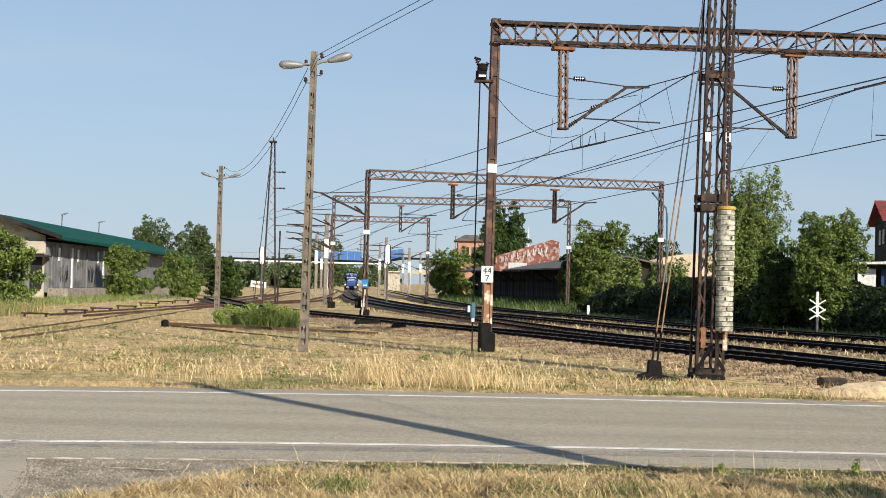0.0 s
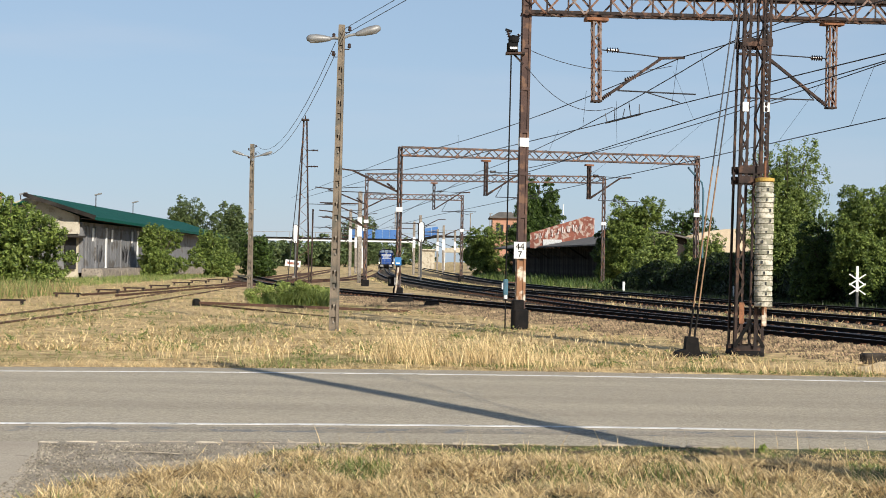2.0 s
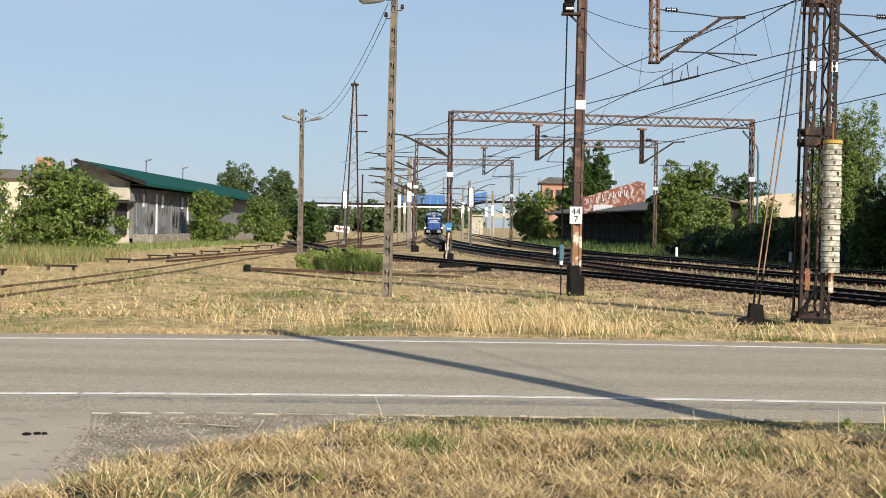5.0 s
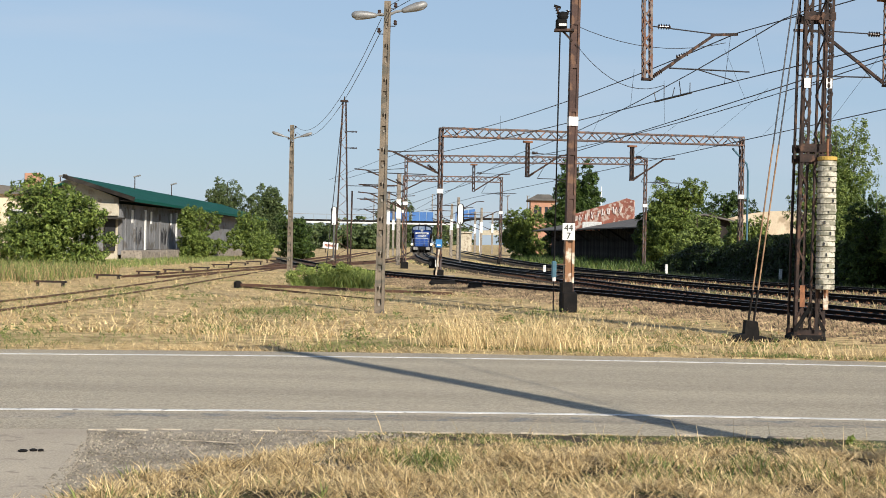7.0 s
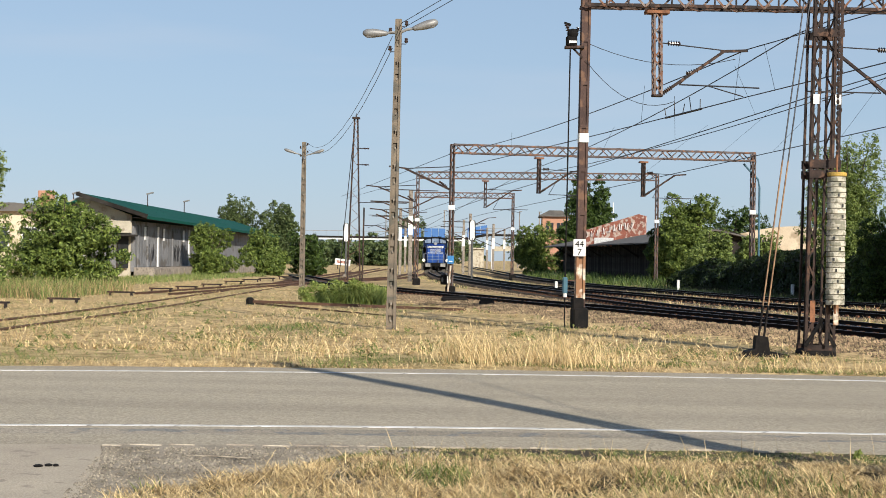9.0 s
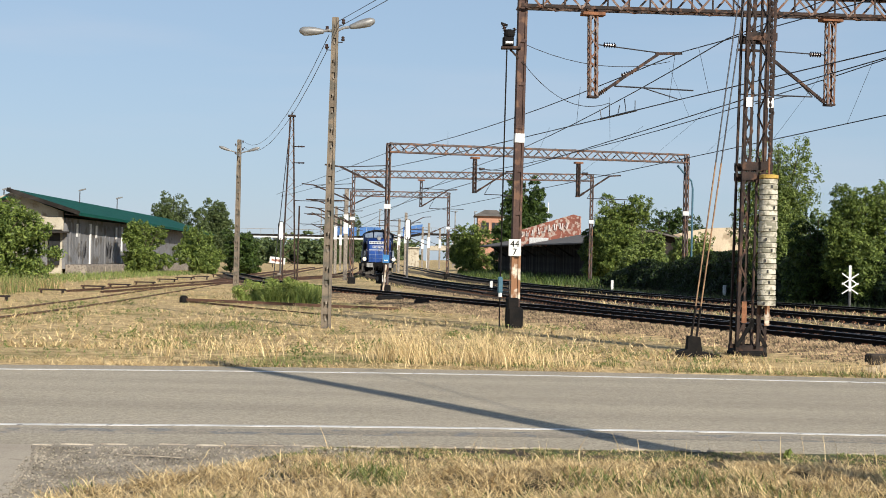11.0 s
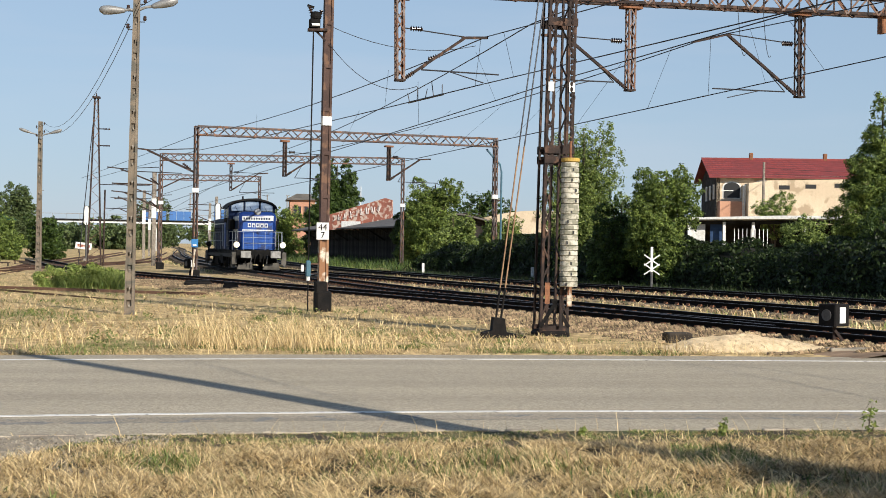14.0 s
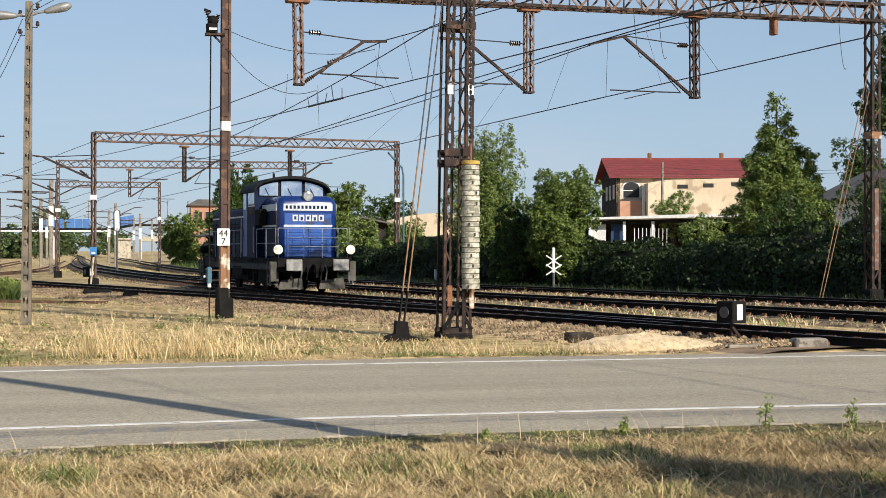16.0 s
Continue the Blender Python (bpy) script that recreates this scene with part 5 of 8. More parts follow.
def window(parent, name, p, u, w, hgt, out, frame_mat=WHITE, glass=GLASS):
    """A recessed window: frame of four bars, pane set back."""
    p, u, out = Vector(p), Vector(u).normalized(), Vector(out).normalized()
    up = Vector((0, 0, 1))
    fr = Mesh()
    b = 0.07
    for a0, a1 in (((0, 0), (w, 0)), ((0, hgt), (w, hgt)), ((0, 0), (0, hgt)), ((w, 0), (w, hgt)), ((w / 2, 0), (w / 2, hgt))):
        fr.bar(p + u * a0[0] + up * a0[1] + out * 0.03, p + u * a1[0] + up * a1[1] + out * 0.03, b, 0.08, out)
    ob = part(name, fr, frame_mat, parent)
    part("pane", Mesh().prism([(0, 0), (w, 0), (w, hgt), (0, hgt)], p + out * 0.015, u, up, 0.01), glass, ob)
    return ob


def warehouse():
    t = thing("warehouse", "grey sheet-clad railway warehouse with green metal roof", "building")
    x0, x1, xr, y0, y1 = -35.5, -28.0, -32.1, 105, 164
    zw, zr = 4.75, 6.16
    part("wall", Mesh().box((x1 - 0.12, (y0 + y1) / 2, 2.3), (0.24, y1 - y0, 3.8)), GREY_WALL, t, "long grey wall with graffiti")
    gab = Mesh().prism([(0, 0), (x1 - x0 - 0.25, 0), (x1 - x0 - 0.25, zw - 0.1), (xr - x0, zr - 0.15), (0, zw - 0.1)], (x0, y0, 0), (1, 0, 0), (0, 0, 1), -0.25)
    part("gable_wall", gab, CREAM, t, "stained cream gable end")
    part("back_wall", Mesh().box((x0 + 0.1, (y0 + y1) / 2, 2), (0.2, y1 - y0, 4)).box(((x0 + x1) / 2, y1, 2), (x1 - x0, 0.2, 4)), CREAM, t)
    part("loading_platform", Mesh().box((x1 + 0.75, (y0 + y1) / 2 + 1, 0.3), (1.5, y1 - y0 + 2, 0.85), None, 0.04), CONCRETE, t, "crumbling concrete loading platform")
    for k in range(26):
        part("platform_stone", Mesh().box((x1 + 1.52, y0 + 1 + k * 2, 0.3), (0.1, 1.85, 0.7), None, 0.02), CONCRETE, t)
    # roof sheets; the roof falls a little along the building
    def sag(y):
        return -0.5 * (y - y0) / (y1 - y0)

    for s in range(26):
        ya, yb = y0 - 1.2 + s * (y1 - y0 + 2) / 26, y0 - 1.2 + (s + 1) * (y1 - y0 + 2) / 26 - 0.02
        low = [(-26.7, ya, zw - 0.25 + sag(ya)), (-26.7, yb, zw - 0.25 + sag(yb)), (xr, yb, zr + 0.02 + sag(yb)), (xr, ya, zr + 0.02 + sag(ya))]
        part("roof_sheet", Mesh().add(low + [(q[0], q[1], q[2] + 0.06) for q in low], [(0, 1, 2, 3), (4, 7, 6, 5), (0, 4, 5, 1), (1, 5, 6, 2), (2, 6, 7, 3), (3, 7, 4, 0)]), GREEN_ROOF, t)
    part("roof_slope", Mesh().prism([(x0 - 0.8, zw - 0.35), (xr, zr - 0.5), (xr, zr - 0.6), (x0 - 0.8, zw - 0.43)], (0, y0 - 1.2, 0), (1, 0, 0), (0, 0, 1), -(y1 - y0 + 2)), GREEN_ROOF, t)
    part("fascia", Mesh().bar((-26.68, y0 - 1.25, zw - 0.3), (-26.68, y1 + 0.8, zw - 0.8), 0.05, 0.22), GREEN_ROOF, t)
    part("barge_board", Mesh().bar((-26.7, y0 - 1.22, zw - 0.22), (xr, y0 - 1.22, zr), 0.06, 0.3, (0, 1, 0)), DARK_WOOD, t)
    part("soffit", Mesh().bar((-27.3, y0 - 1, zw - 0.32), (-27.3, y1, zw - 0.82), 1.1, 0.05), DARK_WOOD, t)
    part("fascia_panel", Mesh().box((-30.9, y0 - 0.35, 3.75), (5.6, 0.2, 0.9), None, 0.02), CREAM, t, "pale panel over the loading door")
    part("canopy", Mesh().box((-29.6, y0 - 0.7, 3.1), (3.8, 1.2, 0.14), None, 0.02), DARK_WOOD, t)
    part("loading_door", Mesh().box((-30.2, y0 - 0.28, 1.85), (1.9, 0.06, 2.4), None, 0.01), GREY_WALL, t, "grey sliding loading door")
    part("door_gap", Mesh().box((-28.75, y0 - 0.27, 1.85), (0.8, 0.04, 2.4)), DARK, t)
    part("white_pier", Mesh().box((-31.9, y0 - 0.45, 2.0), (0.5, 0.3, 4.0), None, 0.02), WHITE, t)
    for k, y in enumerate((106, 108.8, 112, 117, 123, 129)):
        part("pilaster", Mesh().box((x1 + 0.06, y, 2.3), (0.14, 0.32, 3.2), None, 0.01), WHITE if k in (2, 4) else GREY_WALL, t)
    for k in range(30):
        y = 105.5 + k * 0.85
        part("wall_sheet", Mesh().box((x1 + 0.02, y, 2.3), (0.05, 0.8, 3.1), None, 0.01), GREY_WALL, t)
    for y in (109, 110.4, 117.9, 119.1):
        for s in range(7):
            part("graffiti_stroke", Mesh().bar((x1 + 0.06, y + rs.uniform(-0.5, 0.5), 1.1 + rs.uniform(0, 0.5)), (x1 + 0.06, y + rs.uniform(-0.5, 0.5), 2.0 + rs.uniform(0, 0.6)), 0.02, 0.13), GRAFFITI_DARK, t)
    for y in (108, 114, 121):
        part("vent_strip", Mesh().box((x1 + 0.06, y, 3.3), (0.05, 0.5, 1.0)), WHITE, t)
    for x, y, z in ((-33.6, 108, 5.3), (-31.4, 122, 5.95), (-31.4, 136, 5.85)):
        f = thing("roof_lamp", "small floodlight on a thin pole above the warehouse roof", "floodlight", "roof lamps")
        part("pole", Mesh().tube([(x, y, z - 0.3), (x, y, z + 1.0)], 0.04, 6), RUST, f)
        part("lamp_head", Mesh().bar((x - 0.1, y, z + 1.0), (x + 0.5, y, z + 1.15), 0.2, 0.12), ALU, f)
    a = thing("annex", "low cream building with corrugated roof beside the warehouse", "building")
    part("wall", Mesh().box((-35.2, 91, 2.2), (12.4, 6, 4.4)), PALE_RENDER, a)
    part("roof", Mesh().prism([(-41.9, 4.3), (-28.6, 4.3), (-28.6, 4.5), (-31, 4.85), (-41.9, 4.7)], (0, 87.6, 0), (1, 0, 0), (0, 0, 1), -7), FELT, a)
    part("chimney", Mesh().box((-29.6, 89.5, 5.1), (0.9, 0.7, 1.2), None, 0.03), BRICK_ORANGE, a)
    for x in (-30.6, -32.6, -34.6, -37.5):
        window(a, "window", (x, 87.98, 1.9), (1, 0, 0), 1.1, 1.4, (0, -1, 0))


warehouse()


def shed_row():
    t = thing("freight_shed", "dark wooden freight shed with overhanging roof by the tracks", "building")
    p, u, L = wall_frame((13.6, 116, 0), (6.6, 166, 0))
    n = Vector((u.y, -u.x, 0))
    n = n if n.x > 0 else -n
    part("wall", Mesh().prism([(0, 0), (L, 0), (L, 3.6), (0, 3.6)], p, u, (0, 0, 1), 0.2), DARK_WOOD, t)
    part("end_wall", Mesh().prism([(0, 0), (8, 0), (8, 3.4), (4, 4.6), (0, 3.6)], p, n, (0, 0, 1), 0.2), DARK_WOOD, t)
    part("back_wall", Mesh().prism([(0, 0), (L, 0), (L, 3.6), (0, 3.6)], p + n * 8, u, (0, 0, 1), 0.2), DARK_WOOD, t)
    me = Mesh().box((0, 0, 1.7), (0.28, 0.05, 3.3), None, 0.006).data("board", DARK_WOOD)
    a = math.atan2(u.y, u.x)
    for k in range(150):
        ob = part("board", me, None, t)
        ob.matrix_basis = Matrix.Translation(p + u * (0.15 + k * 0.33) - n * 0.05) @ Matrix.Rotation(a, 4, "Z")
    for k in range(9):
        part("roof_prop", Mesh().bar(p + u * (1 + k * 5.5) - n * 0.1 + Vector((0, 0, 2.2)), p + u * (1 + k * 5.5) - n * 1.9 + Vector((0, 0, 3.3)), 0.14), DARK_WOOD, t)
    e = Vector((0, 0, 1))
    for s, (b, zb, c, zc) in enumerate(((-2.1, 3.25, 3.2, 4.4), (8.6, 3.3, 3.2, 4.4))):
        vs = []
        for k in (-1.0, L + 1):
            for q, z in ((b, zb), (c, zc)):
                vs += [p + u * k + n * q + e * z, p + u * k + n * q + e * (z + 0.12)]
        part("roof", Mesh().add(vs, [(0, 2, 3, 1), (4, 5, 7, 6), (0, 1, 5, 4), (2, 6, 7, 3), (0, 4, 6, 2), (1, 3, 7, 5)]), FELT, t)
    # brick fire wall rising above the roof
    f = thing("fire_wall", "flaking red brick gable wall with pale graffiti letters", "wall")
    c = Vector((7.5, 141, 0))
    part("wall", Mesh().prism([(0, 3.2), (6.6, 3.2), (6.6, 6.2), (5.9, 6.4), (0, 4.7)], c, (1, -0.45, 0), (0, 0, 1), 0.4), RED_WALL, f)
    w = Vector((1, -0.45, 0)).normalized()
    nn = Vector((-0.45, -1, 0)).normalized()
    for k in range(9):
        x = 0.5 + k * 0.58
        zb = 4.0 + k * 0.12
        for j in range(3):
            part("graffiti_stroke", Mesh().bar(c + w * (x + 0.1 * j) + nn * 0.46 + e * (zb + rs.uniform(0, 0.15)), c + w * (x + rs.uniform(0, 0.4)) + nn * 0.46 + e * (zb + rs.uniform(0.5, 0.75)), 0.1, 0.02), GRAFFITI, f)
    part("pale_patch", Mesh().box(c + w * 2.4 + nn * 0.46 + e * 3.75, (2.0, 0.03, 0.65), Matrix.Rotation(math.atan2(w.y, w.x), 3, "Z"), 0.01), WHITE, f)
    # orange brick house behind
    b = thing("brick_building", "orange brick station building with flat grey roof", "building")
    part("wall", Mesh().box((7.0, 212, 4.1), (3.7, 8, 8.2)), BRICK_ORANGE, b)
    part("roof", Mesh().box((7.0, 212, 8.3), (4.7, 9, 0.25), None, 0.05).prism([(-2.2, 0), (2.2, 0), (0.9, 0.7), (-0.9, 0.7)], (7.0, 208, 8.4), (1, 0, 0), (0, 0, 1), -8), FELT, b)
    for x in (5.6, 7.2):
        window(b, "window", (x, 207.96, 5.3), (1, 0, 0), 1.2, 2.0, (0, -1, 0), BRICK_ORANGE)
    # pale vaulted hall behind the bushes
    v = thing("vaulted_hall", "low hall with pale curved roof behind the bushes", "building")
    arc = [(-9 + 18 * k / 14, 3.2 + 2.0 * math.sin(math.pi * k / 14)) for k in range(15)]
    part("roof", Mesh().prism([(-9, 2.8)] + arc + [(9, 2.8)], (26, 128, 0), (1, -0.25, 0), (0, 0, 1), -14), PALE_RENDER, v)
    part("wall", Mesh().prism([(-8.7, 0), (8.7, 0), (8.7, 3), (-8.7, 3)], (26, 128.3, 0), (1, -0.25, 0), (0, 0, 1), -13), CREAM, v)


shed_row()


def house():
    t = thing("house", "two-storey peach house with dark red tiled roof and terrace", "house")
    p, q = Vector((39.6, 118, 0)), Vector((53.6, 115.2, 0))
    u = (q - p).normalized()
    n = Vector((u.y, -u.x, 0))
    e = Vector((0, 0, 1))
    L = (q - p).length
    D = 11.0
    ze, zr = 8.3, 10.0
    part("wall", Mesh().prism([(0, 0), (L, 0), (L, ze), (0, ze)], p, u, e, -0.3), PALE_RENDER, t, "stained cream wall")
    part("side_wall", Mesh().prism([(0, 0), (D, 0), (D, ze), (D / 2, zr), (0, ze)], p, -n, e, 0.3), DARK_WOOD, t, "dark timbered gable wall")
    part("side_wall", Mesh().prism([(0, 0), (D, 0), (D, ze), (D / 2, zr), (0, ze)], q, -n, e, 0.3), CREAM, t)
    part("back_wall", Mesh().prism([(0, 0), (L, 0), (L, ze), (0, ze)], p - n * D, u, e, 0.3), CREAM, t)
    rot = Matrix.Rotation(math.atan2(u.y, u.x), 3, "Z")
    for s in (0, 1):
        a = p - u * 0.7 + (n * 0.6 if s == 0 else -n * (D + 0.6)) + e * (ze - 0.25)
        b = p - u * 0.7 - n * D / 2 + e * zr
        rows = 9
        for k in range(rows):
            lo, hi = a.lerp(b, k / rows), a.lerp(b, (k + 1) / rows + 0.01)
            x = u * (L + 1.4)
            up = e * 0.09
            part("roof_strip", Mesh().add([lo, lo + x, hi + x, hi, lo + up, lo + x + up, hi + x + up * 0.5, hi + up * 0.5], [(0, 1, 2, 3), (4, 7, 6, 5), (0, 4, 5, 1), (1, 5, 6, 2), (2, 6, 7, 3), (3, 7, 4, 0)]), RED_ROOF, t)
    part("ridge", Mesh().bar(p - u * 0.7 - n * D / 2 + e * (zr + 0.08), q + u * 0.7 - n * D / 2 + e * (zr + 0.08), 0.3, 0.16), RED_ROOF, t)
    for f in (0.26, 0.72):
        part("chimney", Mesh().box(p + u * L * f - n * D / 2 + e * (zr + 0.25), (0.34, 0.34, 0.75), rot, 0.04), RUST_RED, t)
    part("gable_boards", Mesh().prism([(0.4, ze - 0.1), (D - 0.4, ze - 0.1), (D / 2, zr - 0.2)], p - u * 0.05, -n, e, 0.1), DARK_WOOD, t)
    # terrace block and arched windows
    part("terrace_wall", Mesh().prism([(0, 0), (3.0, 0), (3.0, 6.0), (0, 6.0)], p + u * 0.1 + n * 1.6, u, e, -1.8), PEACH, t, "peach terrace wall")
    part("extension", Mesh().prism([(0, 0), (11.4, 0), (11.4, 8.0), (1.6, 7.75), (0, 7.5)], p + u * 2.3 + n * 3.0, u, e, -3.0), PALE_RENDER, t, "unfinished stained extension")
    for x, w, z in ((0.5, 1.6, 6.3), (3.2, 1.4, 6.5)):
        arc = [(w / 2 * math.cos(a), 1.0 + w / 2 * 0.6 * math.sin(a)) for a in (math.pi * k / 8 for k in range(9))]
        fr = part("window", Mesh().prism([(-w / 2, 0)] + arc[::-1] + [(w / 2, 0)], p + u * (x + w / 2) + n * 0.02 + e * z, u, e, -0.04), WHITE, t)
        arc2 = [(a * 0.86, b * 0.94) for a, b in arc]
        part("pane", Mesh().prism([(-w / 2 * 0.86, 0.05)] + arc2[::-1] + [(w / 2 * 0.86, 0.05)], p + u * (x + w / 2) + n * 0.05 + e * z, u, e, -0.02), DARK, fr)
    for x, z in ((4.8, 7.0), (7.0, 7.1), (9.4, 7.2)):
        part("vent_opening", Mesh().prism([(0, 0), (0.9, 0), (0.9, 0.35), (0, 0.35)], p + u * x + n * 3.01 + e * z, u, e, -0.02), DARK, t)
    for k in range(6):
        window(t, "window", p - n * (1.2 + k * 1.3) - u * 0.02 + e * (3.5 if k % 2 else 6.3), -n, 0.8, 1.2, -u)
    part("balcony_rail", Mesh().bar(p + u * 0.2 + n * 1.65 + e * 6.9, p + u * 1.2 + n * 1.65 + e * 6.9, 0.06), WHITE, t)
    part("column", Mesh().bar(p + u * 2.1 + n * 1.75, p + u * 2.1 + n * 1.75 + e * 7.4, 0.2), WHITE, t)
    m = thing("utility_pole", "grey concrete utility pole in front of the house", "pole")
    part("pole", Mesh().tube([(35.3, 95, 0), (35.3, 95, 8.0)], 0.13, 8, 0.09), CONCRETE, m)
    lines = thing("house_wires", "thin service wires to the house", "overhead wire")
    for z in (7.6, 7.2):
        span(lines, "wire", (35.3, 95, z), p + u * 4 + n * 1.7 + e * 7.9, 0.4, 0.012, WIRE)
        span(lines, "wire", (35.3, 95, z), (60, 90, 8.5), 0.6, 0.012, WIRE)


house()


def carport():
    t = thing("carport", "low carport with white edged flat roof behind ivy", "carport")
    p, q = Vector((25.2, 82, 0)), Vector((36.5, 77.5, 0))
    u = (q - p).normalized()
    n = Vector((u.y, -u.x, 0))
    e = Vector((0, 0, 1))
    L = (q - p).length
    part("roof", Mesh().prism([(-0.4, 3.6), (L * 0.5, 3.7), (L, 3.82), (L, 3.92), (L * 0.5, 3.9), (-0.4, 3.7)], p, u, e, -5.5), WHITE, t, "white flat roof edge")
    part("beam", Mesh().bar(p + e * 3.45 - n * 0.6, q + e * 3.6 - n * 0.6, 0.2, 0.22), DARK_WOOD, t)
    part("back_wall", Mesh().prism([(0, 0), (L, 0), (L, 3.5), (0, 3.5)], p - n * 5, u, e, -0.2), DARK_WOOD, t)
    for f in (0.05, 0.22, 0.36, 0.6, 0.85):
        part("post", Mesh().bar(p + u * L * f - n * 0.5, p + u * L * f - n * 0.5 + e * 3.5, 0.16), WHITE, t)
    part("blue_door", Mesh().box(p + u * 2.3 - n * 0.9 + e * 2.6, (0.9, 0.1, 1.5), Matrix.Rotation(math.atan2(u.y, u.x), 3, "Z")), GATE_BLUE, t, "blue garage door")
    part("side_panel", Mesh().box(p + u * 1.1 - n * 0.8 + e * 2.6, (0.9, 0.1, 1.8), Matrix.Rotation(math.atan2(u.y, u.x), 3, "Z")), WHITE, t)
    for k in range(9):
        part("gate_bar", Mesh().bar(p + u * (3.3 + k * 0.24) - n * 0.4 + e * 1.4, p + u * (3.3 + k * 0.24) - n * 0.4 + e * 3.1, 0.03), WHITE, t)
    b = thing("white_house", "small white house with dark roof behind trees", "house")
    part("wall", Mesh().box((39.4, 70, 2.3), (6, 6, 4.6)), WHITE, b)
    part("roof", Mesh().prism([(-3.6, 4.5), (3.6, 4.5), (0, 6.2)], (39.4, 66.6, 0), (1, 0, 0), (0, 0, 1), -7), FELT, b)
    window(b, "window", (37.2, 66.97, 2.2), (1, 0, 0), 1.0, 1.3, (0, -1, 0))


carport()


def footbridge():
    t = thing("footbridge", "long grey footbridge with blue panels over the station", "footbridge")
    part("deck", Mesh().bar((-80, 306, 6.05), (-9.0, 300, 6.0), 2.2, 0.42).bar((-9.0, 300, 6.0), (-4.6, 299, 6.85), 2.2, 0.42).bar((-4.6, 299, 6.85), (8, 299, 6.9), 2.2, 0.42), DARK_WOOD, t, "dark deck girder")
    part("edge_beam", Mesh().bar((-80, 304.8, 5.65), (-9, 298.8, 5.6), 0.2, 0.34), WHITE, t)
    part("hand_rail", Mesh().bar((-80, 305, 7.35), (-9, 299, 7.3), 0.08).bar((-9, 299, 7.3), (-4.6, 298, 8.2), 0.08).bar((-4.6, 298, 8.2), (8, 298, 8.25), 0.08), CONCRETE, t)
    for k in range(30):
        x = -78 + k * 2.8
        y = 306 - (x + 80) * 6 / 71
        z = 6.0 + (0.85 if x > -4.6 else 0)
        part("rail_post", Mesh().bar((x, y - 1.1, z), (x, y - 1.1, z + 1.3), 0.06), CONCRETE, t)
    for x, z in ((-70, 5.9), (-58, 5.9), (-46, 5.9), (-36, 5.9), (-27, 5.9), (-20.6, 5.9), (-3, 6.7), (3.5, 6.7)):
        part("pillar", Mesh().box((x, 301 - (x + 17) * 0.08, z / 2 - 0.5), (0.65, 0.6, z + 1), None, 0.05), WHITE, t, "white concrete pillar")
    for x0, x1, z in ((-22.9, -18.2, 6.2), (-17.6, -13.1, 6.2)):
        for k in range(3):
            w = (x1 - x0) / 3
            part("side_panel", Mesh().box((x0 + w * (k + 0.5), 299.2, z + 0.95), (w - 0.08, 0.1, 1.9), None, 0.02), BRIDGE_BLUE, t, "blue side panel")
    for k in range(3):
        x = -8.4 + k * 1.4
        part("side_panel", Mesh().prism([(0, 0), (1.32, 0.17), (1.32, 2.3), (0, 2.1)], (x, 298.6, 6.15 + k * 0.25), (1, 0, 0), (0, 0, 1), 0.1), BRIDGE_BLUE, t, "blue side panel")
    for x in (-44, -26, -13.5, 2.6, 6.8):
        f = thing("bridge_lamp", "slim lamp on the footbridge", "street lamp", "footbridge lamps")
        part("pole", Mesh().tube([(x, 302, 6), (x, 302, 12.0)], 0.1, 6), CONCRETE, f)
        part("lamp_head", Mesh().bar((x - 0.2, 302, 12), (x + 0.5, 302, 12), 0.3, 0.15), ALU, f)
    o = thing("road_overpass", "pale concrete road overpass far down the line", "overpass")
    part("deck", Mesh().bar((-4, 430, 4.9), (70, 424, 6.2), 8, 1.4), CREAM, o)
    for x in (4, 16, 30):
        part("pillar", Mesh().box((x, 428, 1.8), (1.2, 4, 5.8)), CONCRETE, o)
    w = thing("station_hut", "low white station hut beyond the masts", "building")
    part("wall", Mesh().box((-7.2, 342, 1.6), (3.2, 4, 5.2)), CREAM, w)
    part("roof", Mesh().box((-7.2, 342, 4.3), (3.8, 5, 0.3), None, 0.05), CREAM, w)


footbridge()

# ---- plants ----


